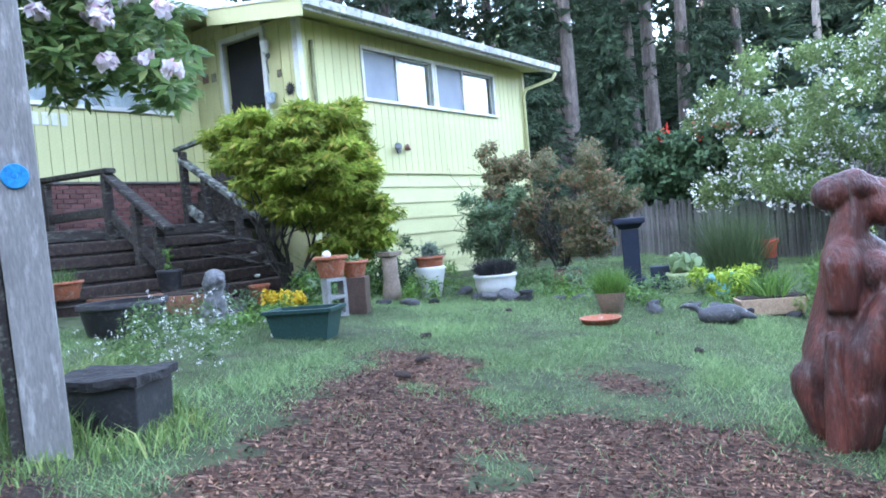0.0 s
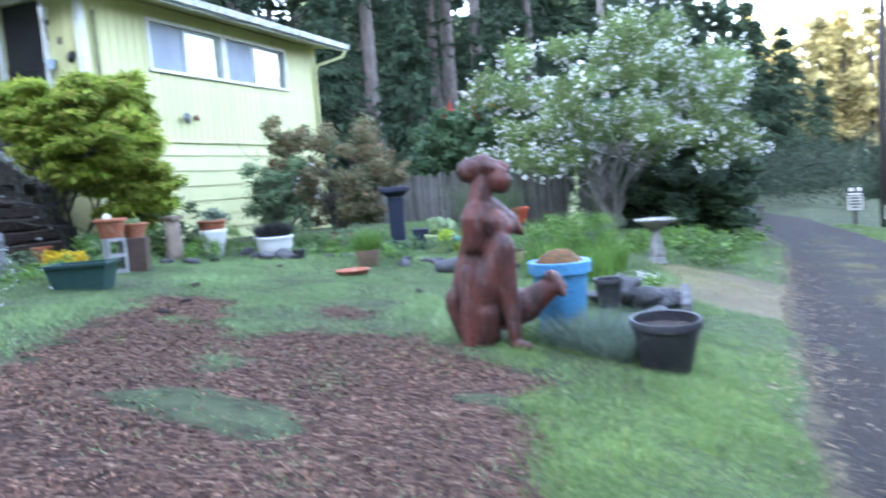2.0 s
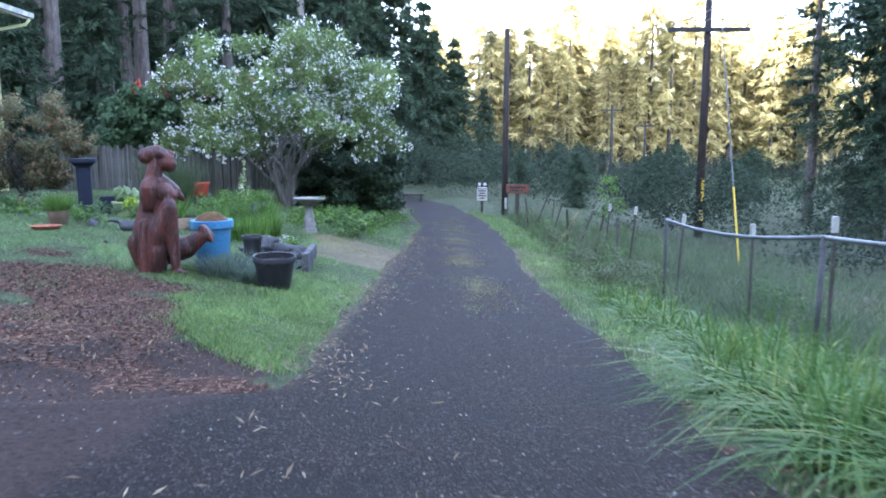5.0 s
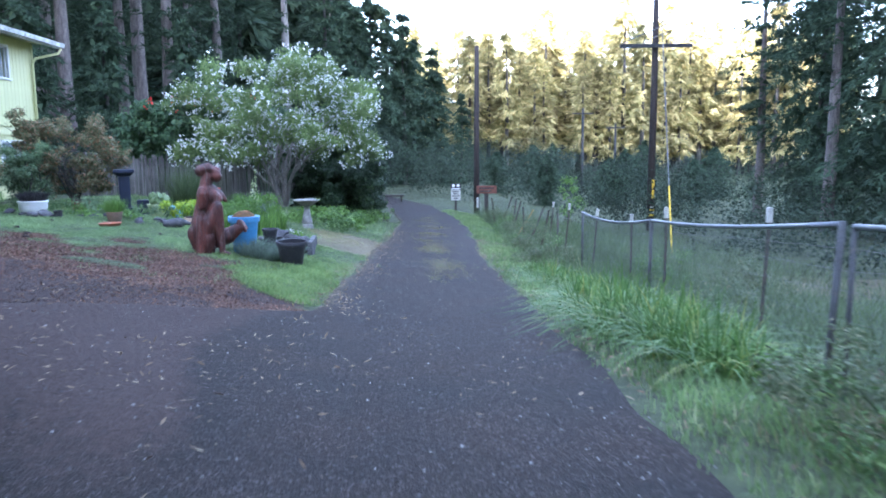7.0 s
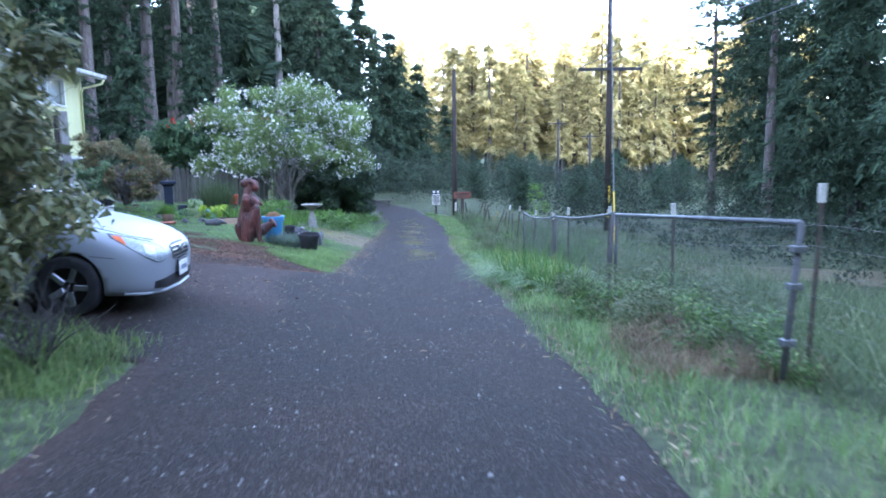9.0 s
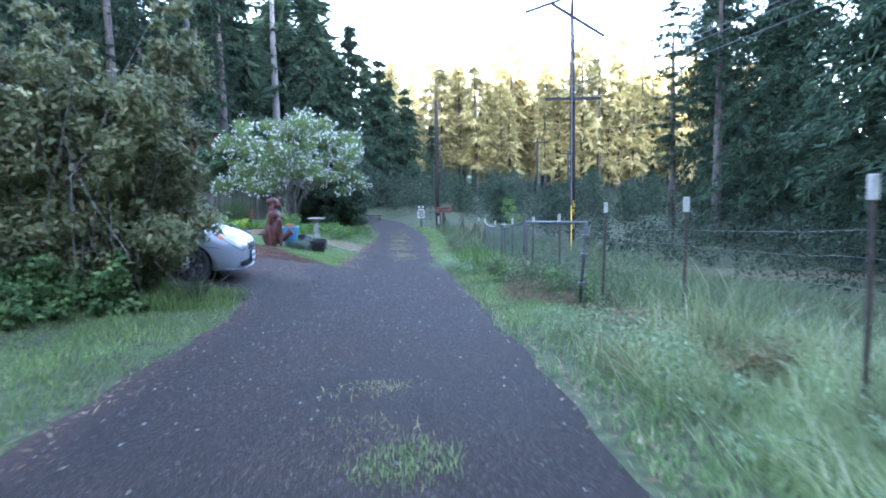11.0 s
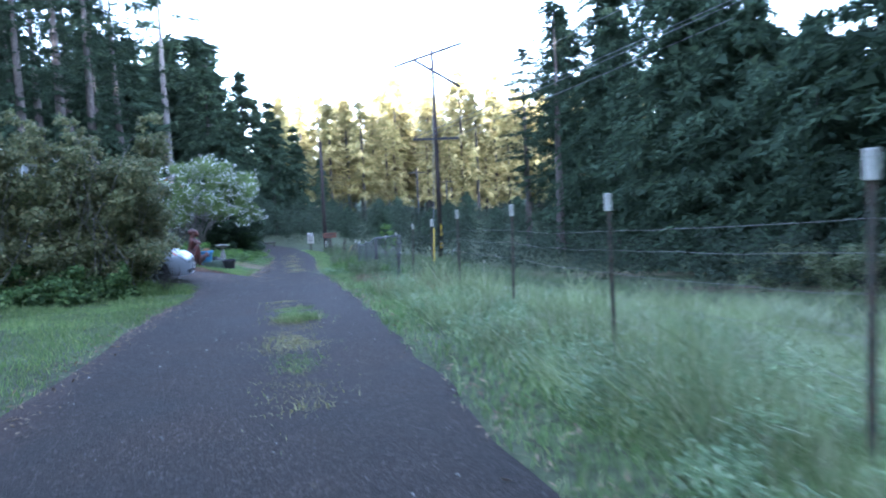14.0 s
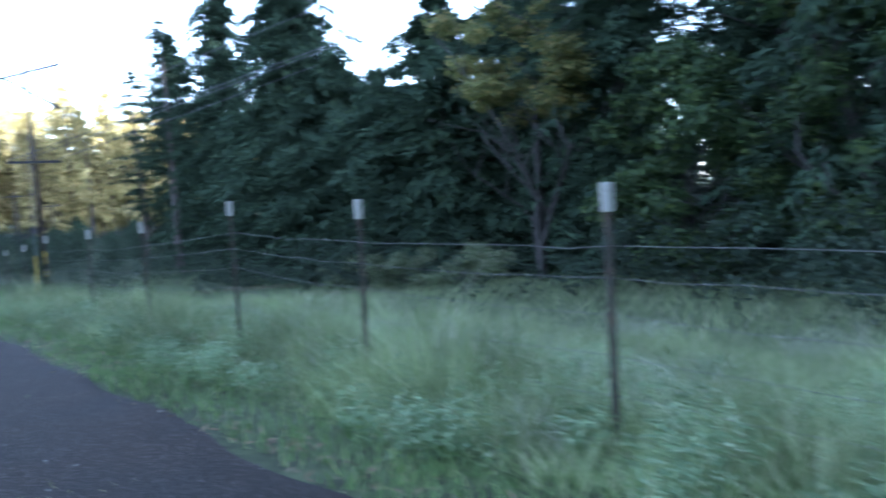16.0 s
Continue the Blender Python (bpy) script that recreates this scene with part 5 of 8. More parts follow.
CROSSARM = mat("crossarm_wood", (0.05, 0.05, 0.052), (0.03, 0.031, 0.033), 0.8, 2, 0.4, 30)
POSTGREEN = mat("steel_post", (0.05, 0.06, 0.05), (0.09, 0.06, 0.045), 0.7, 9, 0.3, 60, metal=0.2)
CAPWHITE = mat("post_cap_paint", (0.47, 0.46, 0.41), (0.36, 0.35, 0.31), 0.6, 8, 0.2, 60, dirt=(0.35, 0.33, 0.28), dirt_amt=0.2)
SIGNYELLOW = mat("yellow_guard", (0.62, 0.44, 0.03), (0.52, 0.36, 0.03), 0.5, 4, 0.1, 40)

# grape-stake fence at the end of the yard
fence = thing("stake_fence", FRAME, "weathered grey split-stake fence, tops uneven", "fence")
stakes = [bm_mesh("stake", rough_up(box(-0.032, 0.032, -0.018, 0.018, 0, 1.5 + 0.03 * k, 0.006, taper=0.1), 0.006, 5, k), GREYWOOD) for k in range(6)]
x, k = -9.2, 0
rg = np.random.RandomState(33)
while x < -1.68:
    ob = new("stake", stakes[rg.randint(6)])
    ob.parent = fence
    ob.location = (x, 20.3 + rg.normal(0, 0.012), float(ground_sr(20.3, x)) - 0.06 + rg.normal(0, 0.02))
    ob.rotation_euler = (rg.normal(0, 0.015), rg.normal(0, 0.018), rg.uniform(-0.5, 0.5))
    x += rg.uniform(0.055, 0.082)
for h in (0.35, 1.3):
    part("rail", beam((-9.2, 20.36, float(ground_sr(20.3, -9.2)) + h), (-1.7, 20.36, float(ground_sr(20.3, -1.7)) + h), 0.04, 0.09), GREYWOOD, fence)
for x in (-9.1, -6.6, -4.1, -1.72):
    z = float(ground_sr(20.3, x))
    part("post", box(x - 0.05, x + 0.05, 20.385, 20.485, z - 0.1, z + 1.6, 0.008), GREYWOOD, fence)

# small roof of a hutch behind the fence
hutch = thing("garden_hutch", at(21.2, -4.0), "small brown wooden hutch with a pale sloping roof", "hutch")
part("body", box(-0.45, 0.45, -0.35, 0.3, 0.0, 2.1, 0.01), OLDWOOD, hutch)
part("roof", rough_up(beam((-0.7, 0, 2.28), (0.6, 0, 2.12), 1.0, 0.05), 0.008, 3), GREYWOOD, hutch)


def chain_panel(parent, a, b, sag=0.0, h=1.12):
    """Woven wire between two posts: thin diagonal strands, hung below the rail."""
    a, b = Vector(a), Vector(b)
    n = (b - a).length
    d = (b - a) / n
    bm = bmesh.new()
    pitch = 0.075
    m_ = int(n / pitch)

    def at_rail(u, drop):
        p = a + d * u
        p.z -= sag * 4 * (u / n) * (1 - u / n) + drop
        return p

    for k in range(-int(h / pitch), m_):
        for sgn in (1, -1):
            u0 = k * pitch
            u1 = u0 + h
            q0, q1 = max(u0, 0), min(u1, n)
            if q1 - q0 < 0.05:
                continue
            t0, t1 = (q0 - u0), (q1 - u0)
            p, q = at_rail(q0, 0.02 + (t0 if sgn > 0 else h - t0)), at_rail(q1, 0.02 + (t1 if sgn > 0 else h - t1))
            tube([p, q], 0.001, 3, bm, False)
    part("wire_mesh", bm, METAL, parent, "galvanised chain-link mesh")


DULLSTEEL = mat("dull_steel", (0.085, 0.088, 0.09), (0.06, 0.06, 0.06), 0.7, 6, 0.2, 60, metal=0.3, dirt=(0.12, 0.10, 0.08), dirt_amt=0.35)
posts = [W(6.66, 6.32, z=0.40), W(2.03, 6.11, z=0.70), W(-2.81, 5.81, z=1.155), W(-7.41, 5.82, z=1.46)]
chain = thing("chain_link_fence", Matrix(), "chain-link fence with a bent galvanised top rail", "fence")
for (s_, r_), p, lean in zip(((6.66, 6.32), (2.03, 6.11), (-2.81, 5.75)), posts, (0.02, -0.04, 0.0)):
    g = W(s_, r_, -0.1)
    part("post", tube([g, p + Vector((lean, lean, 0.02))], 0.025, 10), DULLSTEEL, chain, smooth=True)
for a_, b_, sg in ((posts[0], posts[1], 0.10), (posts[1], posts[2], 0.05)):
    pts = []
    for k in range(9):
        u = k / 8
        p = a_.lerp(b_, u)
        p.z -= sg * 4 * u * (1 - u)
        pts.append(p)
    part("top_rail", tube(pts, 0.021, 8), METAL, chain, "bent galvanised top rail", smooth=True)
    chain_panel(chain, a_, b_, sg)
gate = thing("field_gate", Matrix(), "galvanised tube gate hung with chain-link mesh", "gate")
g2 = W(-2.95, 5.81, z=1.15)
part("top_bar", tube([g2, posts[3]], 0.021, 8), METAL, gate, smooth=True)
part("end_bar", tube([posts[3], W(-7.46, 5.7, 0.1)], 0.026, 10), DULLSTEEL, gate, "leaning galvanised end post", smooth=True)
part("end_bar", tube([g2, W(-2.95, 5.81, 0.08)], 0.021, 8), DULLSTEEL, gate, smooth=True)
for z in (0.3, 0.75, 1.05):
    p = posts[3].lerp(W(-7.46, 5.7, 0.1), 1 - z / 1.26)
    part("hinge", box(-0.05, 0.05, -0.045, 0.045, -0.025, 0.025, 0.006), METAL, gate, m=Matrix.Translation(p) @ pose(0, 0, 0, 0, 0, TURN))
chain_panel(gate, g2, posts[3], 0.0)


# steel posts with white caps, and the strands of wire between them
def tee_post(h):
    bm = bmesh.new()
    box(-0.018, 0.018, -0.004, 0.004, 0, h, bm=bm)
    box(-0.003, 0.003, 0.004, 0.034, 0, h, bm=bm)
    for k in range(int(h / 0.11)):
        box(-0.008, 0.008, -0.011, -0.004, 0.08 + 0.11 * k, 0.1 + 0.11 * k, bm=bm)
    return bm_mesh("post", bm, POSTGREEN)


cap_me = bm_mesh("cap", box(-0.027, 0.027, -0.014, 0.036, -0.15, 0.006, 0.008), CAPWHITE)
tee_me = tee_post(1.66)
line = [(11.65, 6.6, 0.25, 6), (9.65, 6.6, 0.35, 5), (7.0, 6.6, 0.44, 4), (4.4, 6.6, 0.56, 0), (2.5, 6.5, 0.83, 0), (-0.5, 6.42, 1.07, 2), (-3.6, 6.35, 1.33, 0), (-6.95, 6.2, 1.72, 2), (-10.6, 5.95, 1.95, 1), (-13.88, 5.72, 2.22, 0), (-16.69, 5.74, 2.33, 1), (-20.12, 5.54, 2.47, -1), (-23.12, 5.43, 2.67, 0), (-25.74, 5.25, 2.62, 1), (-28.2, 5.15, 2.64, 0), (-31.2, 5.0, 2.7, 0), (-34.5, 4.9, 2.8, 0)]
tops = []
for s_, r_, z, lean in line:
    p = W(s_, r_, z=z - 1.66)
    t_ = thing("fence_post", pose(p.x, p.y, p.z, 0, lean, TURN), "dark steel fence post with a white plastic cap", "fence post", "posts along the field")
    part("post", tee_me, None, t_)
    part("cap", cap_me, None, t_, "white cap", m=Matrix.Translation((0, 0, 1.66)))
    tops.append(W(s_, r_, z=z))
wires = thing("wire_fence", Matrix(), "slack strands of rusty fence wire", "fence")
rg = np.random.RandomState(35)
WIRE = mat("fence_wire", (0.24, 0.235, 0.23), (0.14, 0.13, 0.12), 0.7, 20, 0.0, 60, metal=0.4)
for drop, thick in ((0.33, 0.0015), (0.50, 0.0013), (0.70, 0.0013), (0.92, 0.0012), (1.14, 0.0012), (1.34, 0.0012)):
    for a_, b_ in zip(tops, tops[1:]):
        sg = rg.uniform(0.005, 0.04)
        kink = rg.normal(0, 0.006, 9)
        pts = []
        for k in range(9):
            u = k / 8
            p = a_.lerp(b_, u) + Vector((0, 0, -drop - sg * 4 * u * (1 - u) + (kink[k] if 0 < k < 8 else 0)))
            pts.append(p)
        part("strand", tube(pts, thick, 4, cap=False), WIRE, wires)
# odd leaning stakes on the verge further down
stake_me = bm_mesh("stake", rough_up(tube([(0, 0, 0), (0.01, 0, 0.7), (0, 0, 1.25)], [0.03, 0.028, 0.025], 7), 0.006, 6), POSTGREEN)
for k, (s_, r_) in enumerate([(12.1, 6.5), (13.6, 6.4), (15.4, 6.6), (17.0, 6.4), (18.8, 6.7), (20.4, 6.3), (22.3, 6.8), (10.4, 6.6)]):
    p = W(s_, r_, -0.05)
    ob = new("leaning_stake", stake_me)
    ob.matrix_basis = pose(p.x, p.y, p.z, [14, -8, 22, 4, -12, 18, 6, -20][k], [8, 24, -6, 16, 10, -9, 20, 5][k], TURN)
    tagged(ob, "dark thin stake leaning in the verge", "stake", "stakes in the verge")
p = W(16.0, 6.4, -0.1)
solo("leaning_pole", tube([p, p + Vector((0.5, -0.35, 1.0))], 0.022, 8), mat("tan_pole", (0.36, 0.25, 0.08), (0.26, 0.18, 0.07), 0.8, 6), Matrix(), "thin tan pole leaning in the verge", "pole")

# utility poles
pole = thing("utility_pole", at(27.45, 14.87), "tall dark utility pole with crossarms", "utility pole")
part("shaft", tube([(0, 0, -0.3), (0.02, 0, 7), (0, 0, 15.4)], [0.19, 0.16, 0.11], 12), POLEWOOD, pole, smooth=True)
zb = float(ground_sr(27.45, 14.87))
arm = beam((-1.75, -0.16, 6.4 - zb), (1.75, -0.16, 6.42 - zb), 0.15, 0.17, 0.01)
part("crossarm", arm, CROSSARM, pole, "weathered grey crossarm")
part("crossarm", beam((-2.75, 0.9, 11.85 - zb), (2.15, -0.7, 13.3 - zb), 0.16, 0.17, 0.01), CROSSARM, pole, "weathered grey crossarm")
part("crossarm", beam((-1.5, -0.5, 12.12 - zb), (2.2, 0.5, 10.31 - zb), 0.16, 0.17, 0.01), CROSSARM, pole, "weathered grey crossarm")
for x in (-1.5, -0.6, 0.7, 1.6):
    part("insulator", lathe([(0, 0), (0.03, 0), (0.045, 0.05), (0.02, 0.07), (0.04, 0.12), (0, 0.15)], 10), mat("insulator", (0.25, 0.2, 0.17)), pole, m=Matrix.Translation((x, -0.16, 6.47 - zb)))
for z in (1.6, 2.1):
    part("marker", box(-0.02, 0.1, -0.21, -0.185, z, z + 0.42, 0.004), SIGNYELLOW, pole, "yellow reflective strip")
for k in range(4):
    part("marker", box(-0.1, 0.12, -0.205, -0.185, 0.75 + 0.13 * k, 0.83 + 0.13 * k, 0.003), CAPWHITE if k % 2 else SIGNYELLOW, pole)
base = W(16.5, 11.9, -0.1)
head = W(27.45, 14.87, z=11.5)
cut = base.lerp(head, 0.17)
guy = thing("guy_wire", Matrix(), "guy wire with a yellow guard at its foot", "guy wire")
part("wire", tube([cut, head], 0.022, 6), METAL, guy)
part("guard", tube([base, cut], 0.03, 8), SIGNYELLOW, guy, "yellow plastic guard")
pole = thing("utility_pole", at(27.83, 6.34), "bare dark utility pole", "utility pole")
part("shaft", tube([(0, 0, -0.3), (0, 0, 4), (0.03, 0, 7.95)], [0.15, 0.13, 0.1], 12), POLEWOOD, pole, smooth=True)
part("marker", box(-0.03, 0.08, -0.165, -0.14, 0.25, 0.75, 0.004), CAPWHITE, pole)
for s_, r_, h in ((66, 21, 8.5), (75, 27, 7.5)):
    pole = thing("utility_pole", at(s_, r_), "distant weathered utility pole", "utility pole")
    part("shaft", tube([(0, 0, -0.3), (0, 0, h)], [0.16, 0.11], 8), CROSSARM, pole)
    part("crossarm", beam((-1.1, 0, h - 0.5), (1.1, 0, h - 0.5), 0.1, 0.12), CROSSARM, pole)
CABLE = mat("cable", (0.13, 0.13, 0.14), (0.1, 0.1, 0.11), 0.6)
for k, (dr, dz) in enumerate(((-1.5, 0.1), (-0.6, 0.1), (1.6, 0.1), (0.0, 2.6))):
    a_, b_ = Vector(W(27.45, 14.87 + dr, z=6.5 + dz)), Vector(W(-17, 39 + dr, z=16.5 + dz + 0.3 * k))
    pts = [a_.lerp(b_, u) - Vector((0, 0, 1.2 * 4 * u * (1 - u) * 0.25)) for u in np.linspace(0, 1, 14)]
    solo("power_line", tube(pts, 0.02, 5, cap=False), CABLE, Matrix(), "dark power line overhead", "power line", "power lines")

# signs
SIGNWHITE = mat("sign_white", (0.78, 0.78, 0.76), (0.68, 0.68, 0.66), 0.5, 6, 0.1, 40)
INK = mat("sign_ink", (0.025, 0.025, 0.028), (0.02, 0.02, 0.02), 0.6)
sign = thing("notice_board", at(26.06, 5.18), "white notice under a dark board on a post", "sign")
part("post", box(-0.05, 0.05, -0.02, 0.08, -0.1, 1.3, 0.006), OLDWOOD, sign)
pn = part("panel", box(-0.22, 0.22, -0.05, -0.022, 0.52, 1.0, 0.006), CAPWHITE, sign, "white panel")
for k, w in enumerate((0.3, 0.24, 0.32, 0.2)):
    part("text_bar", box(-w / 2, w / 2, -0.055, -0.0505, 0.9 - 0.1 * k, 0.945 - 0.1 * k), INK, pn)
pn = part("header", box(-0.24, 0.24, -0.05, -0.022, 1.0, 1.28, 0.006), INK, sign, "dark header board")
for x in (-0.11, 0.11):
    part("emblem", lathe([(0, 0), (0.07, 0), (0.07, 0.008), (0, 0.01)], 14), SIGNWHITE, pn, m=pose(x, -0.052, 1.2, 90, 0, 0))
part("text_bar", box(-0.2, 0.2, -0.056, -0.0505, 1.03, 1.08), SIGNWHITE, pn)
sign = thing("wooden_sign", at(23.94, 6.37), "brown wooden sign on a post", "sign")
part("post", box(-0.08, 0.08, -0.02, 0.12, -0.1, 1.3, 0.01), OLDWOOD, sign)
pn = part("board", rough_up(box(-0.44, 0.44, -0.07, -0.022, 1.12, 1.46, 0.015), 0.006, 6), mat("sign_board", (0.18, 0.075, 0.05), (0.12, 0.05, 0.035), 0.8, 6, 0.4, 30), sign, "reddish brown board")
for k in range(2):
    part("text_bar", box(-0.32, 0.3 - 0.1 * k, -0.085, -0.072, 1.32 - 0.13 * k, 1.38 - 0.13 * k), OLDWOOD, pn)
bench = thing("low_bench", at(33.5, 2.2), "low dark wooden bench by the bend of the lane", "bench")
part("seat", rough_up(box(-0.6, 0.6, -0.2, 0.2, 0.34, 0.42, 0.012), 0.006, 5), OLDWOOD, bench)
for x in (-0.45, 0.45):
    part("leg", box(x - 0.05, x + 0.05, -0.16, 0.16, 0, 0.34, 0.008), OLDWOOD, bench)

# ---- parked car ----
from mathutils.bvhtree import BVHTree

SILVER = mat("silver_paint", (0.33, 0.35, 0.375), (0.315, 0.335, 0.36), 0.42, 0.6, 0.0, 300, metal=0.3, spec=0.45, contrast=0.02)
RUBBER = mat("tyre_rubber", (0.02, 0.02, 0.021), (0.03, 0.03, 0.03), 0.85, 12, 0.3, 90)
PLASTIC = mat("black_plastic", (0.018, 0.018, 0.02), (0.025, 0.025, 0.026), 0.5, 8, 0.1, 90)
ALLOY = mat("alloy", (0.5, 0.51, 0.53), (0.42, 0.43, 0.45), 0.35, 8, 0.05, 60, metal=0.9)
LENS = mat("headlamp_lens", (0.3, 0.33, 0.34), (0.36, 0.39, 0.4), 0.1, 10, 0.0, 40, spec=0.8)
AMBER = mat("amber_lens", (0.75, 0.16, 0.03), (0.6, 0.12, 0.03), 0.15, 10, 0.0, 40)
TINT = mat("tinted_glass", (0.015, 0.018, 0.02), (0.012, 0.014, 0.016), 0.04, 2, 0.0, 30, spec=0.8)


def loft(stations, ring):
    """Skins rings of points set along the car."""
    bm = bmesh.new()
    rows = [[bm.verts.new(p) for p in ring(*st)] for st in stations]
    n = len(rows[0])
    for a_, b_ in zip(rows, rows[1:]):
        for k in range(n - 1):
            bm.faces.new((a_[k], b_[k], b_[k + 1], a_[k + 1]))
        bm.faces.new((a_[n - 1], b_[n - 1], b_[0], a_[0]))
    bm.faces.new(rows[0]), bm.faces.new(rows[-1][::-1])
    bmesh.ops.recalc_face_normals(bm, faces=bm.faces)
    return bm


def body_ring(x, w, zb, zt, crown):
    half = [(0.0, zb), (0.9 * w, zb), (0.985 * w, zb + 0.07), (w, zb + 0.35 * (zt - zb)), (0.985 * w, zb + 0.68 * (zt - zb)), (0.93 * w, zt - 0.05), (0.80 * w, zt), (0.4 * w, zt + 0.7 * crown), (0.0, zt + crown)]
    return [(x, y, z) for y, z in half] + [(x, -y, z) for y, z in half[-2:0:-1]]


STATIONS = [(0.0, 0.40, 0.30, 0.60, 0.02), (-0.03, 0.55, 0.25, 0.66, 0.03), (-0.10, 0.68, 0.22, 0.72, 0.03), (-0.22, 0.765, 0.21, 0.775, 0.04), (-0.42, 0.81, 0.20, 0.83, 0.05), (-0.7, 0.83, 0.19, 0.885, 0.055), (-1.05, 0.84, 0.19, 0.93, 0.05), (-1.3, 0.845, 0.19, 0.955, 0.03), (-2.2, 0.85, 0.19, 0.97, 0.0), (-3.2, 0.845, 0.19, 0.98, 0.0), (-3.8, 0.83, 0.22, 0.985, 0.02), (-4.15, 0.78, 0.26, 0.96, 0.02), (-4.27, 0.68, 0.32, 0.9, 0.02)]


def cut_wheels(bm):
    """Cuts the wheel housings out of the body."""
    me = bm_mesh("tmp", bm)
    ob, tools = new("tmp", me), []
    sub = ob.modifiers.new("round", "SUBSURF")
    sub.levels = sub.render_levels = 2
    for x in (-0.82, -3.32):
        for y in (-0.78, 0.78):
            cy = new("tmp_cut", bm_mesh("tmp_cut", lathe([(0, -0.2), (0.335, -0.2), (0.335, 0.2), (0, 0.2)], 32)))
            cy.matrix_basis = pose(x, y, 0.31, 90, 0, 0)
            md = ob.modifiers.new("cut", "BOOLEAN")
            md.object, md.operation, md.solver = cy, "DIFFERENCE", "EXACT"
            tools.append(cy)
    bpy.context.view_layer.update()
    out = bpy.data.meshes.new_from_object(ob.evaluated_get(bpy.context.evaluated_depsgraph_get()))
    for o in (ob, *tools):
        bpy.data.objects.remove(o)
    out.name = "body"
    out.materials.clear()
    out.materials.append(SILVER)
    out.polygons.foreach_set("use_smooth", [True] * len(out.polygons))
    return out


car = thing("parked_car", at(-4.2, 0.3, 0) @ pose(0, 0, -0.02, 0, 5.2, 0) @ Matrix.Diagonal((1.07, 1.07, 1.07, 1)), "silver compact car parked nose out on the apron", "car")
body = part("body", cut_wheels(loft(STATIONS, body_ring)), None, car)


def cabin_ring(x, w, z0, z1):
    half = [(0.0, z0), (w, z0), (0.97 * w, z0 + 0.5 * (z1 - z0)), (0.86 * w, z1 - 0.04), (0.7 * w, z1), (0, z1 + 0.01)]
    return [(x, y, z) for y, z in half] + [(x, -y, z) for y, z in half[-2:0:-1]]


gl = part("cabin_glass", loft([(-1.12, 0.70, 0.93, 0.97), (-1.5, 0.74, 0.94, 1.2), (-1.95, 0.74, 0.95, 1.42), (-2.6, 0.74, 0.95, 1.465), (-3.15, 0.73, 0.95, 1.43), (-3.6, 0.72, 0.96, 1.22), (-3.95, 0.68, 0.96, 1.0)], cabin_ring), TINT, car, "dark tinted windows", smooth=True)
sub = gl.modifiers.new("round", "SUBSURF")
sub.levels = sub.render_levels = 2
part("roof", loft([(-1.75, 0.55, 1.335, 1.345), (-1.95, 0.56, 1.40, 1.425), (-2.6, 0.57, 1.45, 1.475), (-3.15, 0.56, 1.41, 1.44), (-3.3, 0.55, 1.36, 1.37)], cabin_ring), SILVER, car, smooth=True)
skin = BVHTree.FromPolygons([v.co for v in body.data.vertices], [tuple(p.vertices) for p in body.data.polygons])


def on_body(rows, way, lift):
    """A sheet of points pressed along a direction onto the body."""
    bm = bmesh.new()
    way = Vector(way).normalized()
    net = []
    for row in rows:
        line_ = []
        for p in row:
            hit = skin.ray_cast(Vector(p) - 2 * way, way)
            line_.append(bm.verts.new((hit[0] if hit[0] else Vector(p)) - way * lift))
        net.append(line_)
    for a_, b_ in zip(net, net[1:]):
        for k in range(len(a_) - 1):
            bm.faces.new((a_[k], a_[k + 1], b_[k + 1], b_[k]))
    return bm


def lamp(y, a0, a1, grow, lift):
    """An almond from beside the grille back over the wing to a raised point, between two shares of its length."""
    rows = []
    for a_ in np.linspace(a0, a1, 26):
        c_ = min(max(a_, 0.0), 1.0)
        half = 0.092 * min(1.0, (c_ + 0.1) / 0.34) ** 0.5 * (1 - 0.86 * c_**2.4) + grow
        u_ = -0.37 - 0.47 * a_
        rows.append([(0.64 * u_, -0.77 * u_ * y, 0.64 + 0.02 * c_ + 0.15 * c_**1.6 + half * w_) for w_ in np.linspace(-1, 1, 9)])
    return on_body(rows, (-0.77, -0.64 * y, 0), lift)


for y in (-1, 1):
    part("pillar", tube([(-1.1, 0.68 * y, 0.96), (-1.5, 0.66 * y, 1.2), (-1.95, 0.57 * y, 1.42)], 0.035, 6), SILVER, car, smooth=True)
    part("pillar", tube([(-2.4, 0.745 * y, 0.96), (-2.4, 0.7 * y, 1.2), (-2.45, 0.58 * y, 1.44)], 0.035, 6), PLASTIC, car, smooth=True)
    mi = part("mirror", lathe([(0, -0.08), (0.06, -0.07), (0.085, 0), (0.06, 0.07), (0, 0.08)], 12), SILVER, car, m=pose(-1.42, 0.93 * y, 1.02, 90, 0, 0), smooth=True)
    # headlamp with its dark seal and amber corner, laid on the curve of the wing
    part("lamp_seal", lamp(y, -0.03, 1.03, 0.009, 0.005), PLASTIC, car, smooth=True)
    hl = part("headlight", lamp(y, 0.0, 1.0, 0.0, 0.014), LENS, car, "clear teardrop headlight", smooth=True)
    part("reflector_bowl", lamp(y, 0.28, 0.52, -0.032, 0.018), ALLOY, hl, smooth=True)
    part("indicator", lamp(y, 0.84, 0.985, -0.003, 0.017), AMBER, hl, "amber indicator lens", smooth=True)


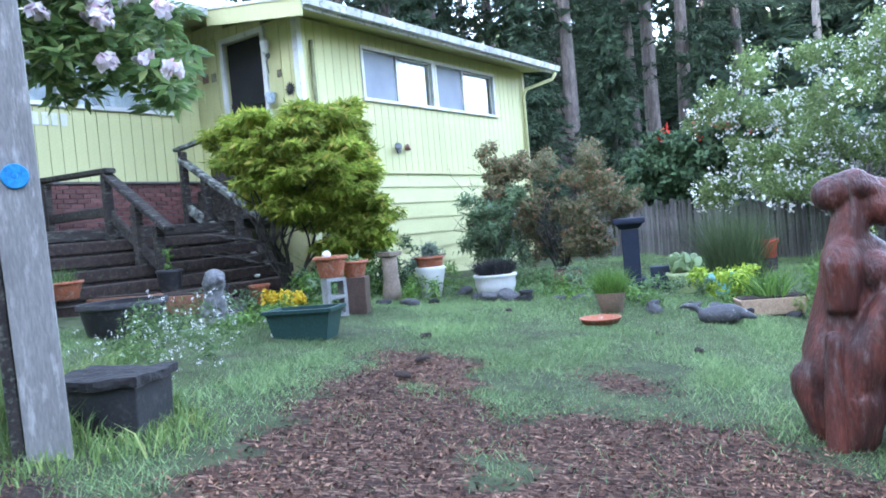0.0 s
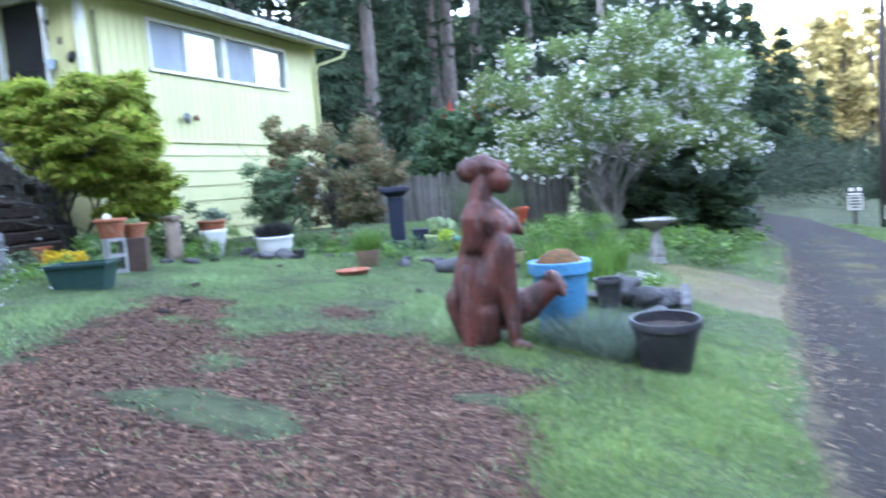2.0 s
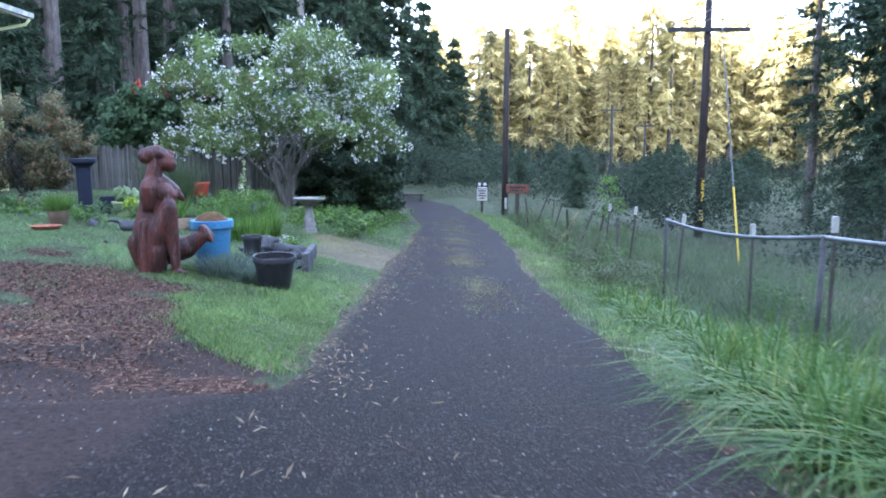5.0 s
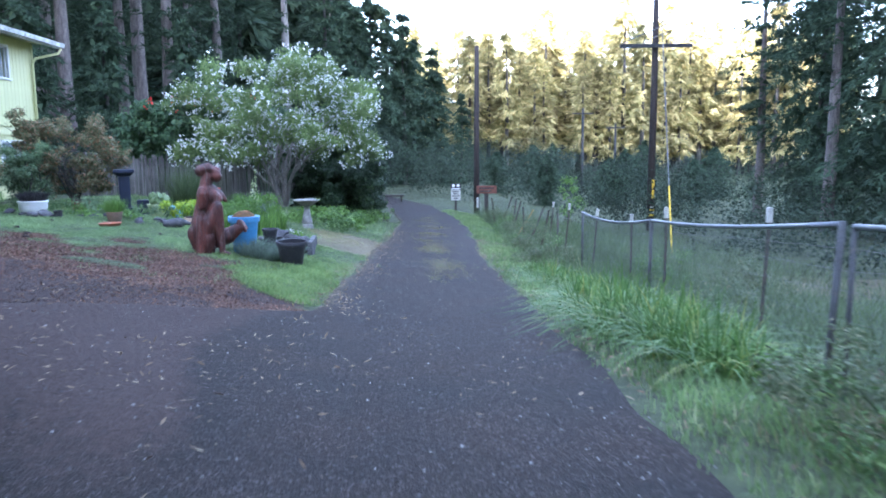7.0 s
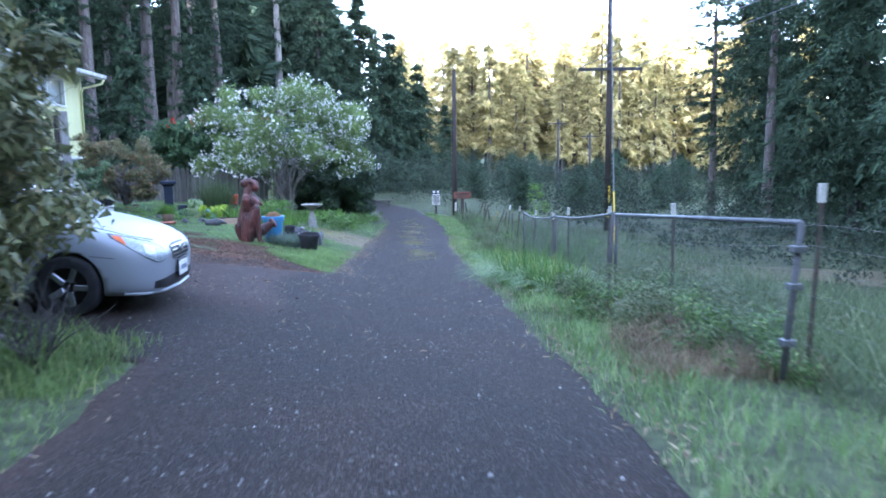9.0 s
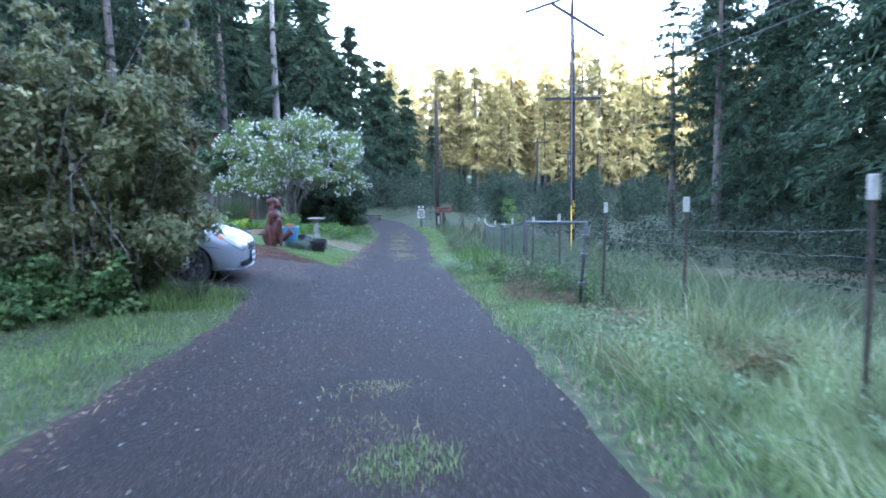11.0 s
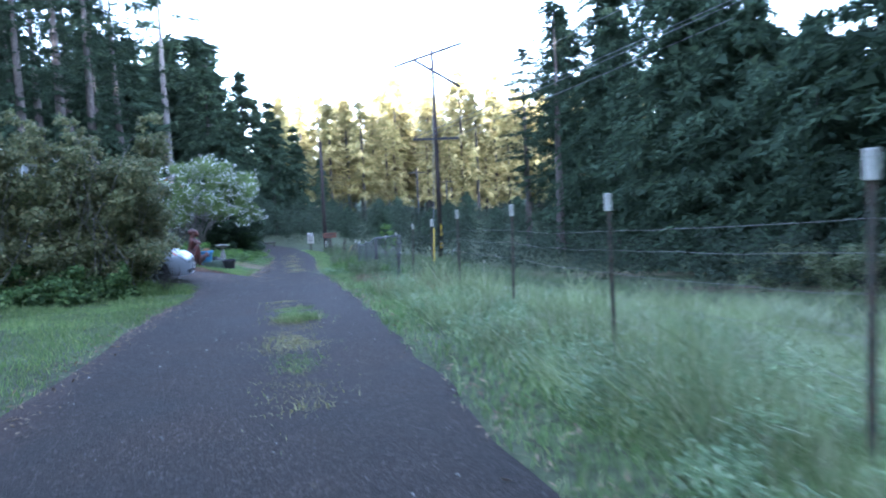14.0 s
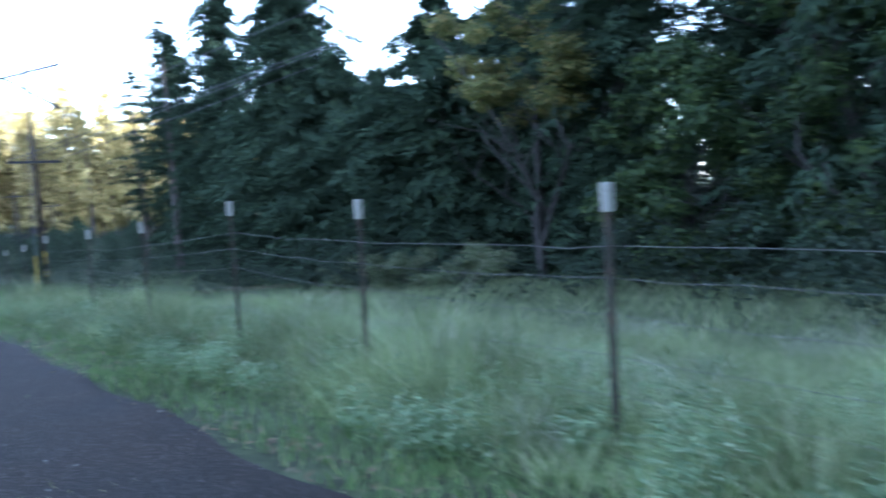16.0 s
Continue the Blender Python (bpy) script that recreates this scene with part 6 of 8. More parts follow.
def front_patch(z0, half, y0, y1, lift, round_=0.3):
    """A patch laid on the nose, its ends drawn in."""
    mid, span = (y0 + y1) / 2, (y1 - y0) / 2
    rows = []
    for y in np.linspace(y0, y1, 25):
        h = half * (1 - round_ * abs((y - mid) / span) ** 3)
        rows.append([(0, y, z0 + h * w) for w in np.linspace(-1, 1, 5)])
    return on_body(rows, (-1, 0, 0), lift)


gr = part("grille", front_patch(0.628, 0.086, -0.29, 0.29, 0.006), PLASTIC, car, "dark radiator grille with bright bars", smooth=True)
for k in range(4):
    part("grille_bar", front_patch(0.568 + 0.04 * k, 0.0048, -0.27 + 0.012 * abs(k - 1.5), 0.27 - 0.012 * abs(k - 1.5), 0.016, 0.0), ALLOY, gr)
part("emblem", lathe([(0, 0), (0.042, 0), (0.036, 0.012), (0, 0.016)], 16), ALLOY, gr, m=pose(-0.004, 0, 0.65, 0, 75, 0))
part("lower_intake", front_patch(0.345, 0.062, -0.62, 0.62, 0.006, 0.45), PLASTIC, car, "black lower air intake", smooth=True)
part("bumper_lip", tube([(-0.3, -0.775, 0.262), (-0.12, -0.655, 0.262), (-0.02, -0.4, 0.262), (0.01, 0, 0.264), (-0.02, 0.4, 0.262), (-0.12, 0.655, 0.262), (-0.3, 0.775, 0.262)], 0.014, 8), SILVER, car, smooth=True)
for y in (-1, 1):
    part("bumper_crease", on_body([[(x, 0, 0.60 + 0.05 * (-x - 0.3) + 0.003 * w) for w in (-1, 1)] for x in np.linspace(-0.62, -0.4, 8)], (0, -y, 0), 0.004), PLASTIC, car)
pl = part("number_plate", box(0.03, 0.038, -0.152, 0.152, -0.076, 0.076, 0.004), SIGNWHITE, car, "number plate with plain bars", m=pose(0.0, 0, 0.445, 0, -4, 0))
part("plate_frame", box(0.018, 0.032, -0.166, 0.166, -0.09, 0.09, 0.004), PLASTIC, pl)
part("text_bar", box(0.0385, 0.04, -0.11, 0.11, -0.025, 0.022), mat("plate_ink", (0.16, 0.18, 0.24), (0.2, 0.22, 0.28), 0.6), pl)
part("bonnet_seam", tube([(-0.16, -0.42, 0.765), (-0.32, -0.66, 0.82), (-0.7, -0.745, 0.905), (-1.12, -0.77, 0.955)], 0.0035, 5), PLASTIC, car)
part("bonnet_seam", tube([(-0.16, 0.42, 0.765), (-0.32, 0.66, 0.82), (-0.7, 0.745, 0.905), (-1.12, 0.77, 0.955)], 0.0035, 5), PLASTIC, car)
for x in (-0.82, -3.32):
    for y in (-1, 1):
        wheel = part("wheel", lathe([(0.19, -0.085), (0.27, -0.095), (0.303, -0.07), (0.305, 0.07), (0.27, 0.095), (0.19, 0.085)], 30), RUBBER, car, "black tyre on a spoked rim", m=pose(x, 0.735 * y, 0.305, 90 * y, 0, 0), smooth=True)
        rim = lathe([(0, -0.03), (0.06, -0.05), (0.07, -0.02), (0.17, -0.01), (0.195, -0.075), (0.205, -0.08), (0.205, 0.06), (0, 0.06)], 30)
        part("rim", rim, PLASTIC, wheel)
        for k in range(5):
            a_ = k * 1.2566
            part("spoke", beam((0.05 * math.cos(a_), 0.05 * math.sin(a_), -0.06), (0.195 * math.cos(a_), 0.195 * math.sin(a_), -0.07), 0.055, 0.02, 0.006), ALLOY, wheel)


# ---- yard ----
TERRACOTTA = mat("terracotta", (0.34, 0.115, 0.055), (0.27, 0.09, 0.045), 0.8, 7, 0.3, 60, dirt=(0.36, 0.24, 0.18), dirt_amt=0.3)
CONCRETE = mat("concrete", (0.33, 0.33, 0.32), (0.24, 0.24, 0.235), 0.9, 7, 0.5, 90, dirt=(0.16, 0.16, 0.14), dirt_amt=0.3)
STONE = mat("field_stone", (0.085, 0.083, 0.085), (0.045, 0.045, 0.049), 0.9, 6, 0.6, 50, obj_var=0.4, dirt=(0.2, 0.2, 0.185), dirt_amt=0.2)
BLACKPOT = mat("black_pot", (0.022, 0.022, 0.026), (0.03, 0.03, 0.033), 0.5, 6, 0.15, 60, dirt=(0.07, 0.065, 0.06), dirt_amt=0.3)
SOIL = mat("potting_soil", (0.05, 0.035, 0.027), (0.028, 0.02, 0.017), 0.95, 14, 0.8, 80)
GREENTROUGH = mat("green_plastic", (0.018, 0.046, 0.042), (0.022, 0.055, 0.05), 0.45, 6, 0.1, 50)
WHITEGLAZE = mat("white_glaze", (0.70, 0.70, 0.68), (0.64, 0.64, 0.61), 0.3, 3, 0.02, 50, contrast=0.04, dirt=(0.4, 0.36, 0.2), dirt_amt=0.12)
BLUEGLAZE = mat("blue_glaze", (0.009, 0.013, 0.028), (0.012, 0.018, 0.038), 0.55, 6, 0.1, 50)
SKYTUB = mat("sky_blue_tub", (0.07, 0.22, 0.40), (0.09, 0.26, 0.43), 0.45, 4, 0.1, 50, dirt=(0.22, 0.30, 0.34), dirt_amt=0.25)
BROWNGLAZE = mat("brown_glaze", (0.10, 0.065, 0.05), (0.07, 0.045, 0.036), 0.4, 6, 0.1, 50)
REDWOOD = mat("carved_redwood", (0.115, 0.032, 0.021), (0.042, 0.018, 0.0155), 0.5, 2.6, 0.7, 22, spec=0.4, stretch=(3, 3, 0.9), contrast=0.35, dirt=(0.14, 0.11, 0.10), dirt_amt=0.3)
SHELL = mat("shell_white", (0.75, 0.74, 0.71), (0.6, 0.58, 0.55), 0.5, 9)
GRASS_LEAF = leaf_mat("grass_leaf", (0.075, 0.15, 0.05), (0.16, 0.26, 0.09), (0.25, 0.33, 0.12), through=0.35, patch=0.6)
LIME_LEAF = leaf_mat("lime_leaf", (0.24, 0.36, 0.03), (0.4, 0.52, 0.05), (0.5, 0.58, 0.08), through=0.4)
SUCCULENT = leaf_mat("succulent", (0.16, 0.23, 0.10), (0.24, 0.32, 0.14), (0.3, 0.36, 0.17), through=0.15, rough=0.4)
YELLOW_PETAL = leaf_mat("yellow_petal", (0.65, 0.46, 0.02), (0.75, 0.58, 0.03), (0.7, 0.3, 0.02))
RED_PETAL = leaf_mat("scarlet_petal", (0.55, 0.03, 0.03), (0.65, 0.05, 0.04), (0.7, 0.1, 0.08))


def pot(name, m, label, material, r0, r1, h, rim=0.02, wall=0.02, fill=SOIL, dip=0.05, n=28, tilt=0.0, category="plant pot", group=""):
    """A round pot with a rolled rim and soil in it."""
    ob = thing(name, m @ pose(0, 0, 0, tilt, 0, 0), label, category, group)
    rh = max(0.03, 0.16 * h) if rim else 0
    prof = [(0, 0), (r0 * 0.96, 0), (r0, 0.01)] + ([(r0 + (r1 - r0) * (1 - rh / h), h - rh), (r1 + rim, h - rh + 0.006), (r1 + rim, h - 0.008), (r1 + rim * 0.6, h)] if rim else [(r1, h - 0.006), (r1 - 0.003, h)])
    prof += [(r1 - wall, h - 0.004), (r1 - wall * 1.2, h - dip - 0.03), (0, h - dip - 0.03)]
    part("body", lathe(prof, n), material, ob, smooth=True).modifiers.new("edge", "EDGE_SPLIT").split_angle = 0.7
    if fill:
        part("soil", rough_up(lathe([(0, h - dip + 0.015), (0.5 * r1, h - dip + 0.008), (r1 - wall * 1.15, h - dip)], 18), 0.012, 9), fill, ob)
    return ob


def blades(rg, n, spread_, h, w, lean=0.35, seg=2, bend=0.5, square=False, fall=0.28):
    """Grass-like blades: narrow strips bending over, as arrays of quads."""
    base = np.zeros((n, 3))
    if square:
        base[:, 0], base[:, 1] = rg.uniform(-spread_, spread_, n), rg.uniform(-spread_, spread_, n)
    else:
        a_, q = rg.uniform(0, 6.28, n), spread_ * np.sqrt(rg.uniform(0, 1, n))
        base[:, 0], base[:, 1] = q * np.cos(a_), q * np.sin(a_)
    d = np.column_stack([rg.normal(0, lean, n), rg.normal(0, lean, n)])
    d = np.clip(d, -0.85, 0.85) + base[:, :2] / max(spread_, 1e-3) * lean * 0.6
    hh = h * rg.uniform(0.55, 1.15, n)
    turn = rg.uniform(0, 6.28, n)
    sd = np.column_stack([np.cos(turn), np.sin(turn), np.zeros(n)])
    rows = []
    for k in range(seg + 1):
        u = k / seg
        c = base.copy()
        c[:, :2] += d * (hh * (0.45 * u + bend * u * u))[:, None]
        c[:, 2] += hh * (u - fall * bend * u * u * np.minimum(1, np.hypot(d[:, 0], d[:, 1]) * 2))
        ww = (w * (1 - u) ** 0.7 + 0.0005)
        rows.append((c - sd * ww / 2, c + sd * ww / 2))
    v = np.stack([x for pair in rows for x in pair], 1)
    m_ = 2 * (seg + 1)
    f = np.concatenate([np.arange(n)[:, None] * m_ + np.array([2 * k, 2 * k + 1, 2 * k + 3, 2 * k + 2])[None] for k in range(seg)])
    return v.reshape(-1, 3), f


def tuft(name, m, label, leaf_m, n, spread_, h, w, seed, lean=0.35, seg=3, bend=0.6, category="plant", group="", fall=0.28):
    v, f = blades(np.random.RandomState(seed), n, spread_, h, w, lean, seg, bend, False, fall)
    ob = thing(name, m, label, category, group)
    part("foliage", np_mesh("foliage", v, f, leaf_m), None, ob)
    return ob


def leafy(name, m, label, leaf_m, seed, n, size, aspect, lo, hi, r0, r1, clumps=12, category="plant", group="", squash=0.8):
    rg = np.random.RandomState(seed)
    c, r_ = cloud(rg, clumps, lo, hi, r0, r1)
    pts, out = clump_points(rg, c, r_, n, squash, 0.35)
    pts[:, 2] = np.maximum(pts[:, 2], 0.0)
    v, f = leaf_quads(rg, pts, size, aspect, out + np.array([0, 0, 0.7]), 0.7, 0.1)
    ob = thing(name, m, label, category, group)
    part("foliage", np_mesh("foliage", v, f, leaf_m), None, ob)
    return ob


# carved figure, kept to plain rounded masses
def capsule(bm, a, b, ra, rb, n=14):
    a, b = Vector(a), Vector(b)
    d = (b - a)
    ln = max(d.length, 1e-4)
    q = d.to_track_quat("Z", "Y").to_matrix().to_4x4()
    prof = [(0, -ra)] + [(ra * math.cos(t), -ra * math.sin(t)) for t in (1.1, 0.6, 0.0)] + [(rb * math.cos(t), ln + rb * math.sin(t)) for t in (0.0, 0.6, 1.1)] + [(0, ln + rb)]
    tmp = lathe(prof, n)
    bmesh.ops.transform(tmp, matrix=Matrix.Translation(a) @ q, verts=tmp.verts)
    me = bm_mesh("tmp", tmp)
    bm.from_mesh(me)
    bpy.data.meshes.remove(me)


fig = bmesh.new()
for a_, b_, ra, rb in (
    # knot of hair and the arm laid over the head
    ((-0.06, 0.0, 1.36), (0.08, 0.0, 1.405), 0.092, 0.085), ((0.08, 0.0, 1.40), (0.15, -0.01, 1.395), 0.078, 0.055), ((0.1, -0.05, 1.385), (0.27, -0.03, 1.335), 0.055, 0.022), ((0.19, 0.06, 1.395), (0.27, 0.06, 1.365), 0.045, 0.035),
    # head and neck
    ((0.19, 0.0, 1.285), (0.215, 0.0, 1.265), 0.1, 0.098), ((0.1, 0.0, 1.3), (0.11, -0.02, 1.24), 0.06, 0.03), ((0.07, 0.02, 1.34), (0.02, 0.01, 1.08), 0.088, 0.115),
    # shoulders, chest and back
    ((-0.02, -0.1, 1.02), (0.06, 0.12, 1.03), 0.105, 0.11), ((0.03, 0.02, 1.02), (0.02, 0.03, 0.85), 0.15, 0.17), ((0.02, 0.03, 0.85), (-0.06, 0.04, 0.5), 0.17, 0.2),
    ((0.15, -0.06, 0.95), (0.2, -0.07, 0.91), 0.115, 0.1), ((0.1, 0.04, 1.06), (0.26, 0.02, 0.95), 0.1, 0.085), ((0.26, 0.02, 0.95), (0.36, 0.02, 0.87), 0.08, 0.03),
    # seat
    ((-0.2, 0.0, 0.36), (-0.13, -0.02, 0.17), 0.135, 0.13), ((-0.12, 0.1, 0.3), (0.08, 0.12, 0.26), 0.18, 0.17), ((-0.12, 0.0, 0.12), (0.02, 0.0, 0.1), 0.13, 0.12), ((-0.16, -0.05, 0.42), (-0.08, 0.0, 0.62), 0.115, 0.14),
    # propping forearm with its block
    ((-0.1, -0.2, 0.62), (-0.125, -0.235, 0.34), 0.05, 0.047), ((-0.125, -0.235, 0.34), (-0.12, -0.25, 0.04), 0.05, 0.06),
    # raised knee
    ((-0.03, -0.1, 0.3), (0.08, -0.14, 0.55), 0.15, 0.135), ((0.08, -0.14, 0.55), (0.205, -0.16, 0.785), 0.13, 0.098), ((-0.02, -0.12, 0.12), (0.02, -0.12, 0.3), 0.13, 0.15),
    ((0.205, -0.16, 0.785), (0.225, -0.17, 0.5), 0.1, 0.085), ((0.225, -0.17, 0.5), (0.255, -0.18, 0.1), 0.085, 0.058), ((0.255, -0.19, 0.045), (0.37, -0.24, 0.03), 0.05, 0.035),
    # leg laid along the ground
    ((0.08, 0.16, 0.24), (0.36, 0.18, 0.28), 0.165, 0.14), ((0.36, 0.18, 0.28), (0.58, 0.17, 0.42), 0.135, 0.085), ((0.57, 0.15, 0.5), (0.67, 0.14, 0.36), 0.055, 0.035), ((0.6, 0.19, 0.5), (0.69, 0.19, 0.4), 0.045, 0.03),
):
    capsule(fig, a_, b_, ra, rb)
# upper arm, sawn off flat above the elbow
stump = lathe([(0, 0), (0.07, 0), (0.08, 0.015), (0.094, 0.15), (0.1, 0.26), (0.06, 0.34), (0, 0.36)], 18)
bmesh.ops.transform(stump, matrix=pose(-0.045, -0.125, 0.755, 4, 3, 0), verts=stump.verts)
tm = bm_mesh("tmp", stump)
fig.from_mesh(tm)
bpy.data.meshes.remove(tm)
statue = solo("carved_statue", fig, REDWOOD, at(4.42, -0.53, 13, dz=-0.03) @ Matrix.Diagonal((0.93, 0.93, 1.02, 1)), "abstract seated figure carved in reddish wood", "statue", smooth=True)
rem = statue.modifiers.new("merge", "REMESH")
rem.mode, rem.voxel_size, rem.use_smooth_shade = "VOXEL", 0.013, True
smo = statue.modifiers.new("soften", "SMOOTH")
smo.factor, smo.iterations = 0.5, 6

# big blue tub with a mossy dome
pot("garden_tub", at(5.2, -0.08), "large sky blue tub filled with mounded compost", SKYTUB, 0.19, 0.245, 0.66, 0.025, 0.03, None, 0.05, 36)
solo("moss_mound", rough_up(lathe([(0.23, 0.605), (0.205, 0.65), (0.155, 0.71), (0.09, 0.745), (0, 0.755)], 24), 0.03, 6), mat("dry_moss", (0.17, 0.085, 0.03), (0.10, 0.06, 0.025), 0.95, 14, 0.9, 60), at(5.2, -0.08), "rusty brown mound of dry moss in the tub", "moss", smooth=True)
pot("plant_pot", at(4.6, 0.82, 25), "large black nursery pot, leaning and empty", BLACKPOT, 0.18, 0.25, 0.42, 0.012, 0.012, SOIL, 0.08, 30, 3)
pot("plant_pot", at(6.55, 0.12, dz=0.1), "black nursery pot half full of soil", BLACKPOT, 0.11, 0.145, 0.3, 0.012, 0.012)
# bird bath on a turned pedestal
BATHSTONE = mat("bath_stone", (0.30, 0.29, 0.27), (0.18, 0.175, 0.165), 0.9, 7, 0.5, 70, dirt=(0.10, 0.11, 0.08), dirt_amt=0.3)
bath = thing("bird_bath", at(12.3, 0.1, dz=-0.02) @ Matrix.Diagonal((0.97, 0.97, 0.93, 1)), "weathered grey stone bird bath on a turned pedestal", "bird bath")
part("base", lathe([(0, 0), (0.19, 0), (0.19, 0.05), (0.15, 0.07), (0.16, 0.12), (0.1, 0.16)], 24), BATHSTONE, bath, smooth=True)
part("pedestal", lathe([(0.13, 0.16), (0.15, 0.2), (0.12, 0.35), (0.085, 0.55), (0.08, 0.66), (0.12, 0.7)], 24), BATHSTONE, bath, smooth=True)
part("bowl", rough_up(lathe([(0, 0.7), (0.14, 0.7), (0.24, 0.76), (0.36, 0.84), (0.375, 0.87), (0.34, 0.875), (0.3, 0.845), (0, 0.82)], 28), 0.012, 8), BATHSTONE, bath, smooth=True)
leafy("small_plant", at(12.3, 0.2, dz=0.77), "sprig growing at the rim of the bird bath", APPLE_LEAF, 70, 60, 0.05, 0.4, (0.1, -0.05, 0), (0.25, 0.05, 0.08), 0.05, 0.08, 4)

# stone-edged bed
rg = np.random.RandomState(41)
rocks = []
for k in range(7):
    bm = bmesh.new()
    bmesh.ops.create_icosphere(bm, subdivisions=2, radius=0.5)
    for v in bm.verts:
        v.co = Vector((v.co.x, v.co.y * rg.uniform(0.85, 1.1), v.co.z * 0.62)) + 0.22 * noise.noise_vector(v.co * 1.6 + Vector((k * 7.1, 0, 0)))
    rocks.append(bm_mesh("rock", bm, STONE, True))


def rock(s_, r_, size, dz=0.0, group="stones round the beds"):
    ob = new("stone", rocks[rg.randint(7)])
    p = W(s_, r_, 0.12 * size + dz)
    ob.matrix_basis = pose(p.x, p.y, p.z, rg.uniform(-20, 20), rg.uniform(-20, 20), rg.uniform(0, 360)) @ Matrix.Diagonal((size, size * rg.uniform(0.7, 1), size * rg.uniform(0.6, 0.95), 1))
    tagged(ob, "rough grey garden stone", "stone", group)


for k in range(26):
    u = rg.uniform(0, 1)
    rock(6.75 + 1.3 * u + rg.normal(0, 0.1), 0.15 + rg.uniform(-0.25, 0.55), rg.uniform(0.26, 0.5), 0.2 * rg.uniform(0, 1), "stone pile by the lane")
for s_, r_ in [(7.0, -6.0), (7.15, -5.75), (7.5, -5.6), (8.2, -5.4), (8.35, -5.2), (8.5, -5.0), (8.45, -4.75), (8.6, -4.4), (8.8, -4.1), (9.0, -3.85), (9.2, -3.55), (8.9, -3.2), (9.3, -3.0), (8.95, -2.75), (9.15, -2.55), (8.4, -3.05), (9.5, -1.4), (9.3, -1.1), (9.0, -0.9), (5.2, -6.6), (8.7, -5.9), (8.2, -6.6), (7.9, -6.4), (9.45, -1.75), (9.05, -2.2), (8.75, -2.5)]:
    rock(s_ + rg.normal(0, 0.05), r_ + rg.normal(0, 0.05), rg.uniform(0.16, 0.34))
edge_m = bm_mesh("edging_block", rough_up(box(-0.05, 0.05, -0.15, 0.15, -0.05, 0.26, 0.012), 0.008, 7), STONE)
for k in range(5):
    ob = new("edging_block", edge_m)
    p = W(6.85 + 0.31 * k, 0.86 - 0.02 * k)
    ob.matrix_basis = pose(p.x, p.y, p.z, 0, 0, TURN + rg.uniform(-6, 6))
    tagged(ob, "upright grey concrete edging block", "edging block", "edging along the bed")

# pots in front of the house
trough = thing("planter_trough", at(4.45, -4.72, 22), "dark green plastic trough filled with soil", "planter")
tb = box(-0.3, 0.3, -0.16, 0.16, 0, 0.27, 0.0, taper=0.2)
bmesh.ops.delete(tb, geom=[f for f in tb.faces if f.normal.z > 0.9], context="FACES")
bmesh.ops.solidify(tb, geom=tb.faces[:], thickness=0.02)
part("body", tb, GREENTROUGH, trough)
rimb = bmesh.new()
for x0, x1, y0, y1 in ((-0.325, 0.325, -0.185, -0.145), (-0.325, 0.325, 0.145, 0.185), (-0.325, -0.285, -0.145, 0.145), (0.285, 0.325, -0.145, 0.145)):
    box(x0, x1, y0, y1, 0.246, 0.276, bm=rimb)
part("rim", rimb, GREENTROUGH, trough)
part("soil", rough_up(box(-0.275, 0.275, -0.135, 0.135, 0.18, 0.215), 0.01, 9), SOIL, trough)


def hollow_block(m):
    """Concrete block standing on end, its two cores open through it."""
    ob = thing("cinder_block", m, "grey hollow concrete block standing on end", "concrete block")
    bm = bmesh.new()
    for x0, x1, z0, z1 in ((-0.1, 0.1, 0, 0.035), (-0.1, 0.1, 0.178, 0.212), (-0.1, 0.1, 0.355, 0.39), (-0.1, -0.068, 0.035, 0.178), (0.068, 0.1, 0.035, 0.178), (-0.1, -0.068, 0.212, 0.355), (0.068, 0.1, 0.212, 0.355)):
        box(x0, x1, -0.1, 0.1, z0, z1, bm=bm)
    bmesh.ops.remove_doubles(bm, verts=bm.verts, dist=0.0005)
    part("block", rough_up(bm, 0.004, 12), CONCRETE, ob)
    return ob


hollow_block(at(5.75, -5.6, 62, dz=0.01) @ Matrix.Diagonal((1.08, 1.08, 1.08, 1)))
pot("plant_pot", at(5.75, -5.62, 0, dz=0.435), "wide terracotta pot with a shell in it", TERRACOTTA, 0.13, 0.17, 0.23, 0.022)
solo("shell", rough_up(lathe([(0, 0), (0.04, 0.03), (0.05, 0.07), (0.02, 0.1), (0, 0.105)], 12), 0.01, 9), SHELL, at(5.72, -5.64, 0, dz=0.62), "white shell lying in the pot", "shell", smooth=True)
solo("pedestal", box(-0.14, 0.14, -0.14, 0.14, 0, 0.42, 0.015, taper=0.08), BROWNGLAZE, at(6.12, -5.62, 30), "square brown glazed pedestal", "pedestal")
pot("plant_pot", at(6.12, -5.62, 0, dz=0.42), "terracotta pot with a small succulent", TERRACOTTA, 0.11, 0.15, 0.18, 0.02)
leafy("succulent_plant", at(6.12, -5.62, dz=0.56), "small green succulent in the pot", SUCCULENT, 71, 70, 0.07, 0.4, (-0.06, -0.06, 0.0), (0.06, 0.06, 0.05), 0.05, 0.07, 4)
col = thing("stone_column", at(7.45, -6.2), "pale rough stone column with a square cap", "column")
part("shaft", rough_up(lathe([(0, 0), (0.13, 0), (0.125, 0.1), (0.105, 0.3), (0.1, 0.6), (0, 0.6)], 14), 0.02, 5), mat("tan_stone", (0.27, 0.215, 0.165), (0.18, 0.14, 0.105), 0.9, 6, 0.5, 50), col, smooth=True)
part("cap", rough_up(box(-0.12, 0.12, -0.12, 0.12, 0.6, 0.66, 0.015), 0.008, 8), bpy.data.materials["tan_stone"], col)
urn = thing("garden_urn", at(8.2, -6.1, 20), "tall white tapered urn with a stained glaze", "urn")
